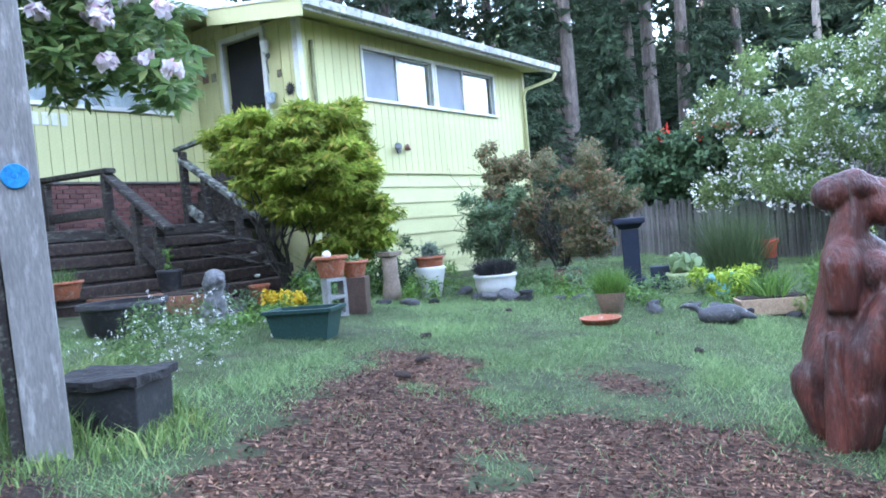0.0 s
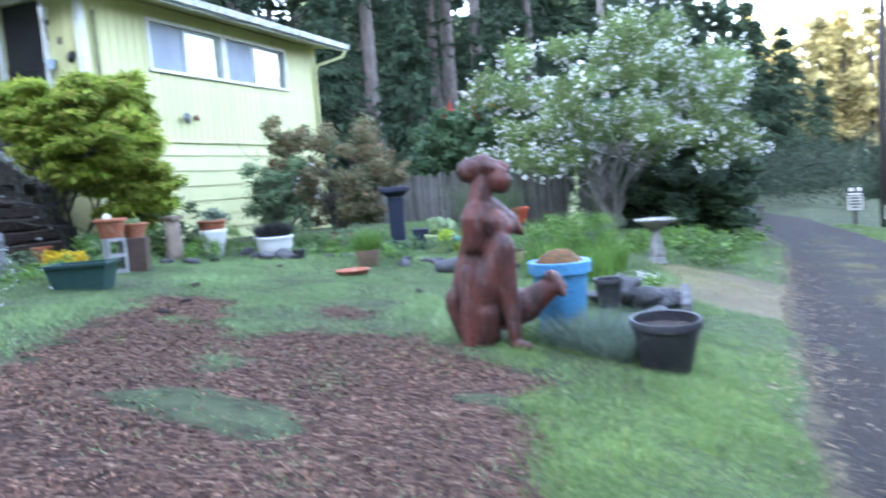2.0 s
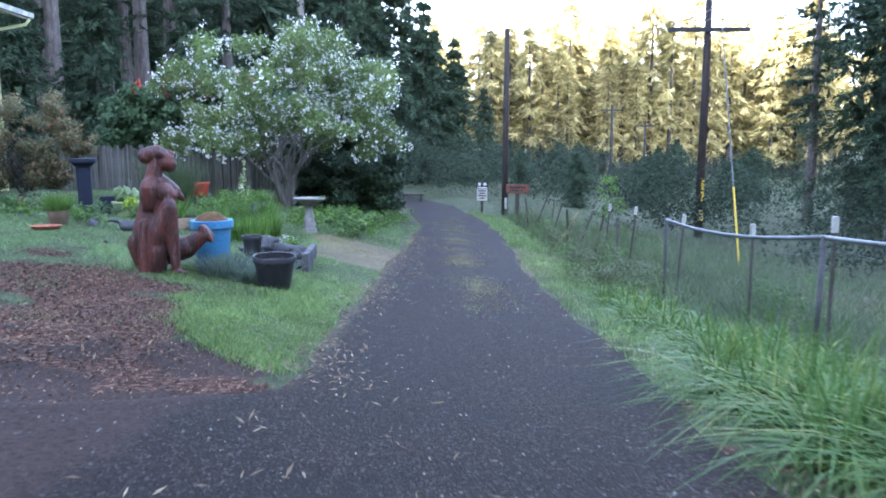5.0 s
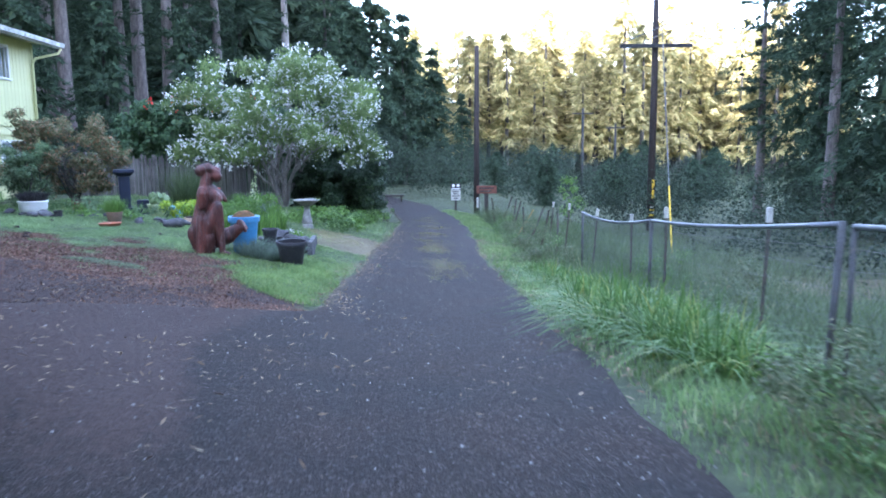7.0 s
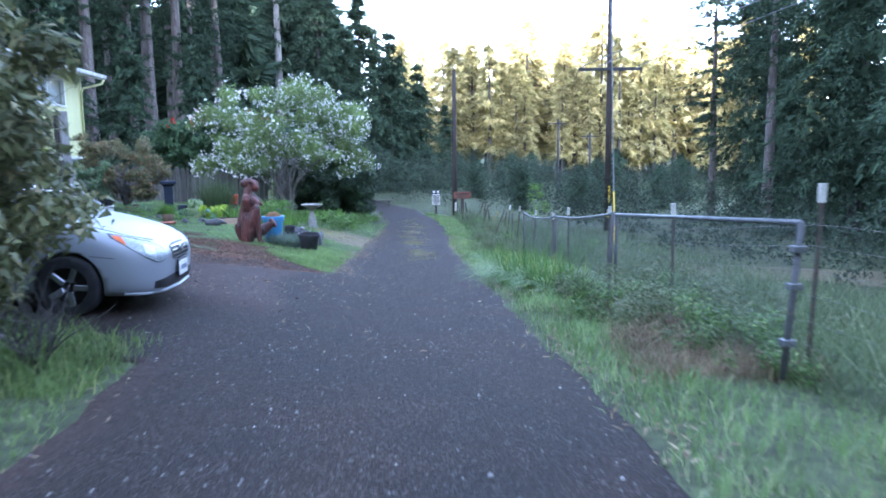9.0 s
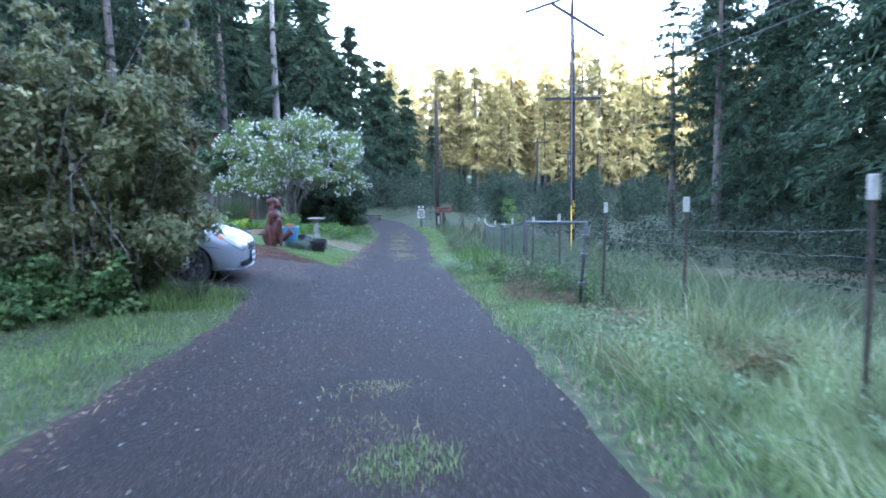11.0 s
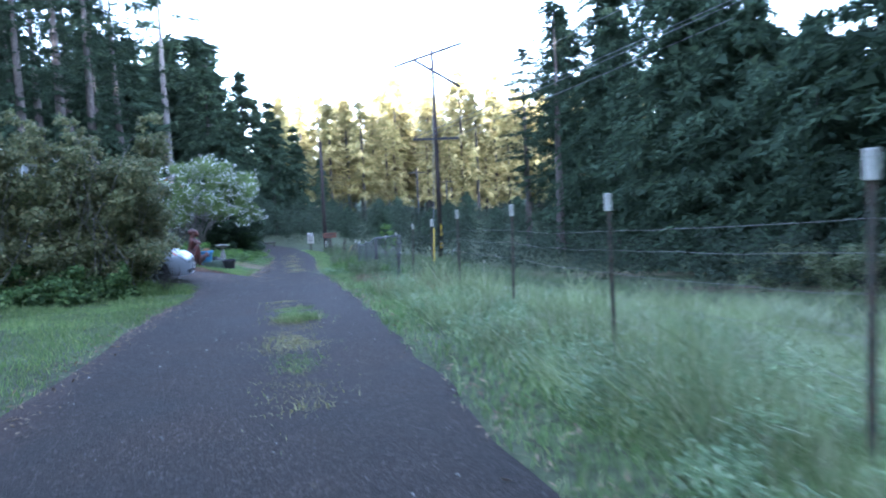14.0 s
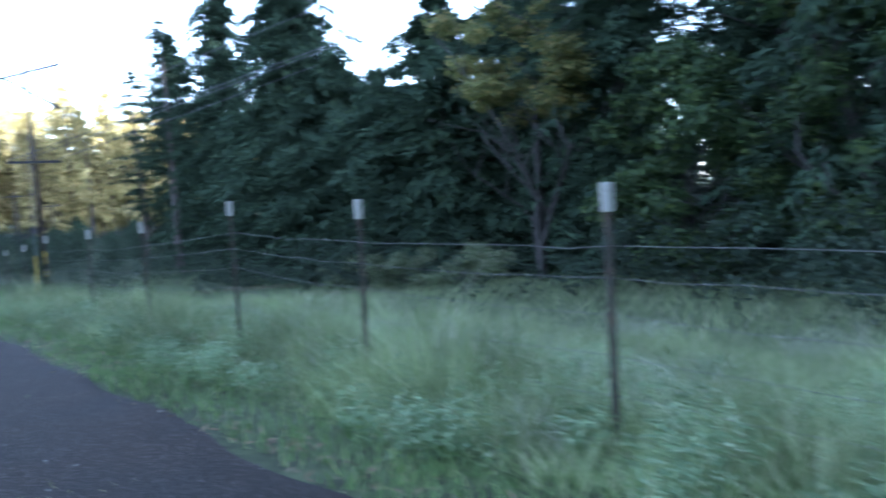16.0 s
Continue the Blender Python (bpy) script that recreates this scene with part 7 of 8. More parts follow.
part("body", lathe([(0, 0), (0.11, 0), (0.13, 0.01), (0.205, 0.38), (0.215, 0.42), (0.2, 0.43), (0.17, 0.4), (0, 0.38)], 28), WHITEGLAZE, urn, smooth=True)
pot("plant_pot", at(8.2, -6.1, 0, dz=0.4), "terracotta bowl resting on the white urn", TERRACOTTA, 0.17, 0.2, 0.17, 0.02)
leafy("small_plant", at(8.2, -6.1, dz=0.53), "wispy plant in the terracotta bowl", GREY_LEAF, 72, 260, 0.08, 0.2, (-0.12, -0.12, 0.05), (0.12, 0.12, 0.2), 0.06, 0.1, 8)
bowl = thing("garden_bowl", at(8.85, -5.45), "white glazed bowl with a rolled rim", "plant pot")
part("body", lathe([(0, 0), (0.2, 0), (0.25, 0.04), (0.29, 0.16), (0.285, 0.24), (0.31, 0.27), (0.315, 0.3), (0.29, 0.305), (0.26, 0.28), (0, 0.26)], 34), WHITEGLAZE, bowl, smooth=True)
v, f = blades(np.random.RandomState(73), 2200, 0.23, 0.26, 0.009, 0.5, 2, 0.5)
v[:, 2] += 0.27
solo("tufted_plant", np_mesh("tufted_plant", v, f, leaf_mat("dark_tuft", (0.02, 0.02, 0.02), (0.045, 0.045, 0.045), (0.06, 0.055, 0.05))), None, at(8.85, -5.45), "dark brushy tuft growing in the white bowl", "plant")
pot("plant_pot", at(8.4, -4.72), "small black pot on the grass", BLACKPOT, 0.07, 0.09, 0.15, 0.008, 0.008)
sq = thing("square_planter", at(10.55, -5.15, 25), "square terracotta planter box", "planter")
tb = box(-0.22, 0.22, -0.2, 0.2, 0, 0.27, 0.0, taper=0.1)
part("body", tb, mat("red_brown_box", (0.19, 0.075, 0.05), (0.13, 0.055, 0.04), 0.75, 6), sq)
part("soil", rough_up(box(-0.2, 0.2, -0.18, 0.18, 0.272, 0.29), 0.006, 9), SOIL, sq)
solo("plant_saucer", lathe([(0, 0), (0.18, 0), (0.215, 0.05), (0.22, 0.06), (0.2, 0.06), (0.17, 0.02), (0, 0.018)], 30), TERRACOTTA, at(7.12, -3.14, dz=0.015), "terracotta saucer lying on the lawn", "saucer", smooth=True)
pot("plant_pot", at(8.1, -3.42), "terracotta pot full of fine grass", mat("mossy_clay", (0.16, 0.10, 0.065), (0.10, 0.075, 0.045), 0.85, 6, 0.4, 50), 0.13, 0.17, 0.24, 0.0)
tuft("ornamental_grass", at(8.1, -3.42, dz=0.18), "bright fine grass spilling from the pot", FRESH_LEAF, 900, 0.15, 0.36, 0.008, 74, 0.3)
ped = thing("blue_pedestal", at(10.75, -4.15, 20), "tall dark blue glazed pedestal with a flared top", "pedestal")
part("base", box(-0.2, 0.2, -0.2, 0.2, 0, 0.16, 0.02, taper=0.12), BLUEGLAZE, ped)
part("shaft", box(-0.13, 0.13, -0.13, 0.13, 0.16, 0.92, 0.02, taper=0.04), BLUEGLAZE, ped)
part("top", box(-0.24, 0.24, -0.24, 0.24, 1.0, 1.09, 0.02), BLUEGLAZE, ped)
part("neck", box(-0.21, 0.21, -0.21, 0.21, 0.92, 1.0, 0.015, taper=0.35), BLUEGLAZE, ped)
solo("pedestal_block", box(-0.14, 0.14, -0.14, 0.14, 0, 0.36, 0.015), BLUEGLAZE, at(10.95, -3.8, 20), "low dark blue glazed block", "pedestal")
pot("plant_pot", at(10.85, -3.4), "pale green glazed pot", mat("pale_green_glaze", (0.36, 0.42, 0.2), (0.3, 0.36, 0.17), 0.35, 6), 0.2, 0.25, 0.3, 0.015)
# prickly pear: flat oval pads
rgp = np.random.RandomState(75)
cac = thing("prickly_pear", at(10.85, -3.4), "prickly pear cactus with flat green pads", "cactus")
for k in range(16):
    pad = lathe([(0, -0.012), (0.06, -0.01), (0.085, 0), (0.06, 0.01), (0, 0.012)], 12)
    for v_ in pad.verts:
        v_.co = Vector((v_.co.x * 0.85, v_.co.z, v_.co.y * 1.25 + 0.1))
    bmesh.ops.transform(pad, matrix=pose(rgp.normal(0, 0.1), rgp.normal(0, 0.08), 0.25 + 0.17 * rgp.uniform(0, 1), rgp.normal(0, 25), rgp.normal(0, 30), rgp.uniform(0, 360)), verts=pad.verts)
    part("pad", pad, SUCCULENT, cac, smooth=True)
pot("plant_pot", at(11.1, -2.95), "round aqua blue glazed pot", mat("aqua_glaze", (0.16, 0.36, 0.36), (0.2, 0.42, 0.4), 0.3, 6), 0.22, 0.27, 0.28, 0.015)
leafy("leafy_plant", at(10.0, -2.7), "bright lime green bushy plant", LIME_LEAF, 76, 900, 0.085, 0.42, (-0.35, -0.25, 0.1), (0.4, 0.25, 0.42), 0.1, 0.18, 14)
# goose ornament, plain and smooth
gs_ = bmesh.new()
capsule(gs_, (-0.13, 0, 0.12), (0.12, 0, 0.13), 0.09, 0.12)
capsule(gs_, (0.2, 0, 0.15), (0.36, 0, 0.1), 0.07, 0.025)
goose = solo("goose_ornament", gs_, mat("goose_grey", (0.075, 0.075, 0.08), (0.045, 0.045, 0.05), 0.7, 9, 0.3, 40, dirt=(0.4, 0.4, 0.38), dirt_amt=0.15), at(8.1, -2.2, 5, dz=-0.02), "grey garden ornament shaped like a resting bird", "ornament", smooth=True)
capsule_neck = tube([(-0.17, 0, 0.14), (-0.25, 0, 0.22), (-0.34, 0, 0.235), (-0.42, 0, 0.21)], [0.045, 0.03, 0.032, 0.012], 10)
rem = goose.modifiers.new("merge", "REMESH")
rem.mode, rem.voxel_size, rem.use_smooth_shade = "VOXEL", 0.014, True
tm = bm_mesh("tmp", capsule_neck)
bmx = bmesh.new()
bmx.from_mesh(goose.data)
bmx.from_mesh(tm)
bmx.to_mesh(goose.data)
bmx.free()
pale = thing("low_planter", at(9.45, -1.95, 28), "low pale clay trough with ferns", "planter")
tb = box(-0.4, 0.4, -0.16, 0.16, 0, 0.2, 0.015, taper=0.12)
part("body", tb, mat("pale_clay", (0.42, 0.30, 0.2), (0.34, 0.24, 0.16), 0.85, 6, 0.3, 50), pale)
part("soil", rough_up(box(-0.37, 0.37, -0.14, 0.14, 0.202, 0.22), 0.008, 9), SOIL, pale)
tuft("fern", at(9.5, -1.95, dz=0.2), "small spiky fern in the clay trough", FRESH_LEAF, 120, 0.2, 0.42, 0.022, 77, 0.5)
tuft("ornamental_grass", at(13.0, -3.2), "tall dark clump of rushes in front of the fence", leaf_mat("rush", (0.05, 0.08, 0.035), (0.10, 0.14, 0.055), (0.14, 0.17, 0.08)), 1600, 0.42, 1.35, 0.009, 78, 0.28)
pot("plant_pot", at(15.0, -3.1, dz=0.3), "orange red plastic pot on a stand", mat("orange_pot", (0.42, 0.06, 0.03), (0.34, 0.05, 0.028), 0.5, 6), 0.17, 0.22, 0.34, 0.02)
solo("pot_stand", box(-0.16, 0.16, -0.16, 0.16, 0, 0.3, 0.01), OLDWOOD, at(15.0, -3.1), "dark wooden pot stand", "stand")
# flower bed behind the blue tub
for k, (s_, r_, h, w, n_, lm) in enumerate([(9.0, -0.6, 0.5, 0.03, 160, FRESH_LEAF), (9.6, -0.5, 0.5, 0.03, 150, FRESH_LEAF), (10.3, -0.45, 0.65, 0.03, 170, FRESH_LEAF), (11.0, -0.9, 0.7, 0.03, 160, GREY_LEAF), (11.6, -1.2, 0.8, 0.03, 160, GREY_LEAF), (8.6, -1.0, 0.6, 0.02, 200, FRESH_LEAF), (12.2, -0.9, 0.7, 0.03, 150, FRESH_LEAF)]):
    tuft("iris_clump", at(s_, r_), "clump of upright sword leaves in the flower bed", lm, n_, 0.28, h, w, 80 + k, 0.2, 3, 0.5, group="irises in the bed")
for k, (s_, r_, h) in enumerate([(10.2, -1.0, 0.75), (10.8, -0.7, 0.85), (11.4, -1.3, 0.8), (9.7, -1.3, 0.65)]):
    leafy("herb_bush", at(s_, r_), "soft feathery green herb in the flower bed", FRESH_LEAF, 90 + k, 1500, 0.09, 0.16, (-0.3, -0.3, 0.1), (0.3, 0.3, h), 0.1, 0.2, 22, group="herbs in the bed")
for s_, r_, h in ((10.5, -0.9, 1.45), (10.85, -1.05, 1.15)):
    sp = thing("flower_spike", at(s_, r_), "tall thin flower spike with pale buds", "flower", "flower spikes in the bed")
    part("stem", tube([(0, 0, 0), (0.02, 0, 0.6 * h), (0.0, 0.01, h)], [0.012, 0.009, 0.004], 6), bpy.data.materials["fresh_leaf"], sp)
    rgs = np.random.RandomState(int(100 * s_))
    u = rgs.uniform(0.3, 1, 130)
    pts = np.column_stack([rgs.normal(0, 0.045, 130) * (1.15 - u), rgs.normal(0, 0.045, 130) * (1.15 - u), u * h])
    part("bud", np_mesh("bud", *leaf_quads(rgs, pts, 0.05, 0.5), leaf_mat("pale_bud", (0.3, 0.38, 0.14), (0.5, 0.54, 0.3), (0.66, 0.6, 0.5)) if h > 1.3 else bpy.data.materials["pale_bud"]), None, sp)
for k, (s_, r_, w) in enumerate([(5.15, -3.95, 0.13), (4.3, -3.35, 0.1), (3.75, -3.1, 0.1), (6.9, -2.45, 0.09), (6.3, -1.9, 0.1), (7.3, -4.35, 0.08)]):
    p = W(s_, r_, 0.01)
    solo("soil_clod", rough_up(lathe([(0, 0), (0.5 * w, 0.0), (0.42 * w, 0.25 * w), (0.2 * w, 0.4 * w), (0, 0.42 * w)], 12), 0.25 * w, 9, k), SOIL, pose(p.x, p.y, p.z, 0, 0, 50 * k), "dark clod of soil on the lawn", "soil", "clods on the lawn", smooth=True)
leafy("white_flowers", at(8.6, 0.1), "low plant dotted with white flowers", PETAL, 95, 70, 0.038, 0.8, (-0.3, -0.3, 0.15), (0.3, 0.3, 0.25), 0.06, 0.12, 8)
leafy("ground_cover", at(8.6, 0.1), "low green foliage under white flowers", FRESH_LEAF, 96, 700, 0.06, 0.4, (-0.35, -0.35, 0.02), (0.35, 0.35, 0.18), 0.08, 0.14, 12)
rgk = np.random.RandomState(97)
for k, (s_, r_) in enumerate([(13.5, 0.6), (14.5, 0.9), (15.6, 1.1), (16.8, 1.2), (18.0, 1.4), (19.2, 1.6), (20.6, 1.7), (14.0, -0.2), (15.2, 0.0), (16.5, 0.2), (17.8, 0.3)]):
    leafy("ground_cover", at(s_, r_), "rank green weeds along the hedge", FRESH_LEAF if k % 2 else BRAMBLE_LEAF, 100 + k, 1100, 0.09, 0.35, (-0.6, -0.6, 0.02), (0.6, 0.6, 0.35), 0.12, 0.22, 16, group="weeds under the hedge")
tuft("lavender", at(4.8, 0.12), "grey green lavender like clump beside the statue", GREY_LEAF, 500, 0.22, 0.36, 0.012, 113, 0.5)
tuft("lavender", at(4.85, 0.35), "grey green lavender like clump beside the statue", GREY_LEAF, 700, 0.32, 0.34, 0.012, 111, 0.5)
tuft("lavender", at(5.35, 0.6), "grey green lavender like clump beside the statue", GREY_LEAF, 600, 0.3, 0.32, 0.012, 112, 0.5)

# beside the steps: lion ornament, tubs, boxes and flowers
ln_ = bmesh.new()
for a_, b_, ra, rb in (((0, 0, 0.16), (0.02, 0.0, 0.3), 0.11, 0.1), ((0.03, 0.0, 0.36), (0.05, 0, 0.42), 0.12, 0.11), ((0.1, 0, 0.42), (0.15, 0, 0.4), 0.06, 0.045), ((0.07, 0.05, 0.2), (0.09, 0.05, 0.03), 0.04, 0.045), ((0.07, -0.05, 0.2), (0.09, -0.05, 0.03), 0.04, 0.045), ((-0.08, 0.06, 0.1), (0.02, 0.08, 0.05), 0.08, 0.05), ((-0.08, -0.06, 0.1), (0.02, -0.08, 0.05), 0.08, 0.05)):
    capsule(ln_, a_, b_, ra, rb)
lion = solo("stone_ornament", rough_up(ln_, 0.02, 22), mat("old_cast_stone", (0.2, 0.2, 0.2), (0.11, 0.11, 0.115), 0.9, 16, 0.7, 60), at(4.8, -6.42, -10, dz=0.02), "grey stone garden ornament like a seated beast", "ornament", smooth=True)
rem = lion.modifiers.new("merge", "REMESH")
rem.mode, rem.voxel_size, rem.use_smooth_shade = "VOXEL", 0.012, True
solo("plinth_stone", rough_up(box(-0.16, 0.16, -0.15, 0.15, 0, 0.06, 0.015), 0.008, 6), CONCRETE, at(4.8, -6.42, 10, dz=-0.02), "flat stone under the ornament", "stone")
pot("garden_tub", at(3.6, -6.1, dz=0.0), "wide black plastic tub", BLACKPOT, 0.3, 0.37, 0.32, 0.015, 0.015, SOIL, 0.06, 34)
def charred_plank():
    bm = box(-0.32, 0.18, -0.18, 0.18, 0.3, 0.355)
    bmesh.ops.subdivide_edges(bm, edges=bm.edges[:], cuts=7, use_grid_fill=True)
    return rough_up(rough_up(bm, 0.02, 5), 0.012, 19)


black = thing("planter_box", at(1.95, -3.36, 25, dz=-0.03) @ Matrix.Diagonal((1, 1, 0.86, 1)), "dark weathered planter box with a charred rim", "planter")
part("body", box(-0.24, 0.16, -0.16, 0.16, 0, 0.3, 0.01, taper=0.05), BLACKPOT, black)
part("rim", charred_plank(), mat("charred_wood", (0.03, 0.028, 0.027), (0.018, 0.017, 0.017), 0.9, 5, 0.9, 30), black, "rough blackened plank")
leafy("daisy_plant", at(2.9, -4.45), "mounded green daisy plant by the box", BRAMBLE_LEAF, 120, 3000, 0.038, 0.25, (-0.4, -0.4, 0.1), (0.45, 0.3, 0.4), 0.12, 0.2, 18)
rgd = np.random.RandomState(121)
c, r_ = cloud(rgd, 18, (-0.4, -0.4, 0.1), (0.45, 0.3, 0.42), 0.12, 0.2)
pts, out = clump_points(rgd, c, r_, 200, 0.8, 0.9)
pts = np.repeat(pts, 5, 0) + rgd.normal(0, 0.007, (1000, 3))
solo("daisies", np_mesh("daisies", *leaf_quads(rgd, pts, 0.015, 0.7), PETAL), None, at(2.9, -4.45), "small white daisies above the foliage", "flowers", kind="stuff")
for k, (s_, r_, w) in enumerate([(4.6, -7.75, 0.42), (5.0, -7.3, 0.36)]):
    bx = thing("window_box", at(s_, r_, 20 + 6 * k), "weathered terracotta window box", "planter", "window boxes by the steps")
    part("body", box(-w, w, -0.13, 0.13, 0, 0.22, 0.012, taper=0.12), mat("old_clay", (0.27, 0.13, 0.075), (0.2, 0.1, 0.06), 0.85, 6, 0.3, 50), bx)
    part("soil", rough_up(box(-w + 0.03, w - 0.03, -0.11, 0.11, 0.222, 0.235), 0.006, 9), SOIL, bx)
pot("plant_pot", at(5.3, -7.9, dz=0.25), "black pot on the lowest step", BLACKPOT, 0.12, 0.15, 0.24, 0.01)
leafy("small_plant", at(5.3, -7.9, dz=0.45), "spindly plant with yellow green leaves", FRESH_LEAF, 125, 60, 0.06, 0.5, (-0.05, -0.05, 0.05), (0.08, 0.05, 0.3), 0.03, 0.06, 6)
pot("plant_pot", at(5.6, -7.4), "black nursery pot by the steps", BLACKPOT, 0.1, 0.13, 0.3, 0.01)
pot("plant_pot", at(6.5, -7.7), "red clay pot by the steps", TERRACOTTA, 0.1, 0.13, 0.24, 0.015)
pot("plant_pot", at(4.1, -8.2, dz=0.2), "terracotta bowl with grass", TERRACOTTA, 0.2, 0.25, 0.2, 0.015)
tuft("ornamental_grass", at(4.1, -8.2, dz=0.36), "pale grass growing in the bowl", GRASS_LEAF, 160, 0.2, 0.22, 0.01, 127)
leafy("ground_cover", at(5.75, -6.35), "mat of leaves under yellow flowers", FRESH_LEAF, 128, 900, 0.05, 0.5, (-0.4, -0.35, 0.02), (0.4, 0.3, 0.16), 0.08, 0.13, 14)
leafy("yellow_flowers", at(5.75, -6.35), "dense golden yellow flowers", YELLOW_PETAL, 129, 800, 0.045, 0.7, (-0.36, -0.3, 0.14), (0.36, 0.26, 0.22), 0.08, 0.12, 12)
for k, (s_, r_, h, lm) in enumerate([(7.9, -7.0, 0.7, FRESH_LEAF), (8.3, -7.3, 0.95, HEDGE_LEAF), (8.9, -7.2, 0.9, HEDGE_LEAF), (9.6, -7.2, 0.6, GREY_LEAF), (6.6, -6.9, 0.35, FRESH_LEAF), (7.2, -7.0, 0.45, BRAMBLE_LEAF)]):
    leafy("garden_plant", at(s_, r_), "leafy green plant in the bed by the house", lm, 130 + k, 1300, 0.08, 0.28, (-0.25, -0.25, 0.05), (0.25, 0.25, h), 0.1, 0.16, 16, group="plants by the house wall")
tuft("spiky_plant", at(7.3, -6.9), "spray of arching green sword leaves", FRESH_LEAF, 130, 0.14, 0.85, 0.022, 140, 0.55)
for k, (s_, r_) in enumerate([(5.6, -6.75), (6.2, -7.0), (4.7, -7.2), (4.3, -4.95), (3.9, -6.9), (6.9, -8.2)]):
    solo("fallen_bloom", rough_up(lathe([(0, 0), (0.03, 0.01), (0.045, 0.04), (0.02, 0.05), (0, 0.03)], 9), 0.012, 14, k), SHELL, at(s_, r_, 40 * k, dz=0.0 if k != 5 else 0.3), "fallen white blossom on the ground", "blossom", "fallen blossoms", smooth=True)

# the grey board post with its blue reflector, and the rhododendron behind it
GREYPAINT = mat("peeling_grey_paint", (0.24, 0.23, 0.215), (0.2, 0.19, 0.175), 0.75, 4, 0.25, 40, stretch=(3, 3, 0.6), contrast=0.16, dirt=(0.40, 0.38, 0.35), dirt_amt=0.3)
gp = thing("grey_post", at(1.51, -3.235, 63) @ pose(0, 0, 0, 0, -0.9, 0), "tall grey painted post with peeling paint", "post")
part("post", rough_up(box(-0.088, 0.088, -0.06, 0.06, -0.2, 2.3, 0.012), 0.006, 2.5), GREYPAINT, gp)
part("batten", box(-0.14, -0.092, -0.03, 0.06, -0.2, 2.25, 0.006), OLDWOOD, gp, "dark batten along the post")
part("reflector", lathe([(0, 0), (0.053, 0), (0.053, 0.008), (0.05, 0.012), (0.012, 0.012), (0.01, 0.016), (0, 0.016)], 24), mat("blue_reflector", (0.03, 0.22, 0.5), (0.04, 0.26, 0.55), 0.3, 9), gp, "round bright blue reflector", m=pose(0.0, -0.062, 1.19, 90, 0, 0))
solo("yellow_board", box(-0.05, 0.05, -0.015, 0.015, 0, 0.95, 0.004), mat("lime_board", (0.5, 0.5, 0.14), (0.42, 0.43, 0.12), 0.7, 4), at(1.28, -3.36, 62, dz=0.0), "narrow yellow board leaning by the post", "board")
rh = thing("rhododendron", at(2.75, -5.3), "rhododendron with leathery leaves and pale pink blooms", "shrub")
rgr = np.random.RandomState(150)
bm, ends = limbs(rgr, (-1.45, -0.75, 0), 0.3, 2.9, 3, 0.05, 1, 0.15)
part("branch_frame", bm, BARK, rh, smooth=True)
gh = float(ground_sr(2.75, -5.3))
hu, hv, hz = rgr.uniform(-0.95, 0.78, 520), rgr.uniform(-0.5, 0.6, 520), rgr.uniform(2.5, 3.6, 520)
ok = hz > 2.62 - 0.12 * hu + 0.12 * np.sin(9 * hu) + 0.1 * rgr.normal(size=520)
ok &= hu < 0.72 - 0.25 * np.abs(hz - 2.75) + 0.08 * rgr.normal(size=520)
hu, hv, hz = hu[ok], hv[ok], hz[ok] - gh
heads = np.column_stack([0.26 + 0.53 * hu - 0.85 * hv, 0.13 + 0.85 * hu + 0.5 * hv, hz])
rl = []
for hd in heads:
    n_ = 13
    a_ = np.arange(n_) * 2.4 + rgr.uniform(0, 6)
    d = np.column_stack([np.cos(a_), np.sin(a_), rgr.uniform(-0.55, 0.25, n_)])
    rl.append(leaf_quads(rgr, np.tile(hd, (n_, 1)) + 0.02 * d, 0.135, 0.36, np.tile([0.35, -0.2, 0.8], (n_, 1)), 0.55, 0.25, d))
part("foliage", np_mesh("foliage", *join_np(*rl), leaf_mat("rhododendron_leaf", (0.10, 0.17, 0.06), (0.23, 0.33, 0.11), (0.4, 0.46, 0.17), rough=0.35, through=0.55)), None, rh)
bl = []
front = heads[np.argsort(hv + 0.12 * rgr.normal(size=len(heads)) + 2.0 * (hz > 3.25 - gh))[:75]]
for hd in front[::5]:
    n_ = 60
    d = unit_rows(rgr, n_)
    d[:, 2] = np.abs(d[:, 2])
    bl.append(leaf_quads(rgr, hd + np.array([0.13, -0.08, 0.04]) + 0.05 * d, 0.06, 0.85, d, 0.5, 0, None))
for k, b in enumerate(bl):
    part("bloom", np_mesh("bloom", *b, leaf_mat("pink_petal", (0.76, 0.64, 0.68), (0.84, 0.79, 0.8), (0.74, 0.45, 0.54)) if k == 0 else bpy.data.materials["pink_petal"]), None, rh, "pale pink flower head")

rgw = np.random.RandomState(160)
for k, (s_, r_, h) in enumerate([(7.6, -5.9, 0.3), (7.3, -6.6, 0.5), (6.6, -6.7, 0.45), (8.6, -6.4, 0.4), (9.2, -5.0, 0.3), (9.6, -4.6, 0.35), (9.0, -4.3, 0.22), (9.5, -3.6, 0.3), (9.9, -3.2, 0.3), (8.9, -3.5, 0.2), (6.3, -6.2, 0.2), (10.2, -4.8, 0.4), (9.8, -2.2, 0.4), (10.6, -1.6, 0.5), (5.3, -6.9, 0.25), (4.6, -5.6, 0.18)]):
    leafy("ground_cover", at(s_, r_), "low weeds and leaves at the foot of the pots", [FRESH_LEAF, GRASS_LEAF, WILLOW_LEAF][k % 3], 500 + k, 500, 0.07, 0.3, (-0.35, -0.3, 0.02), (0.35, 0.3, h), 0.08, 0.14, 14, group="weeds among the pots")


# ---- thickets, verge plants and grass ----
rg = np.random.RandomState(200)
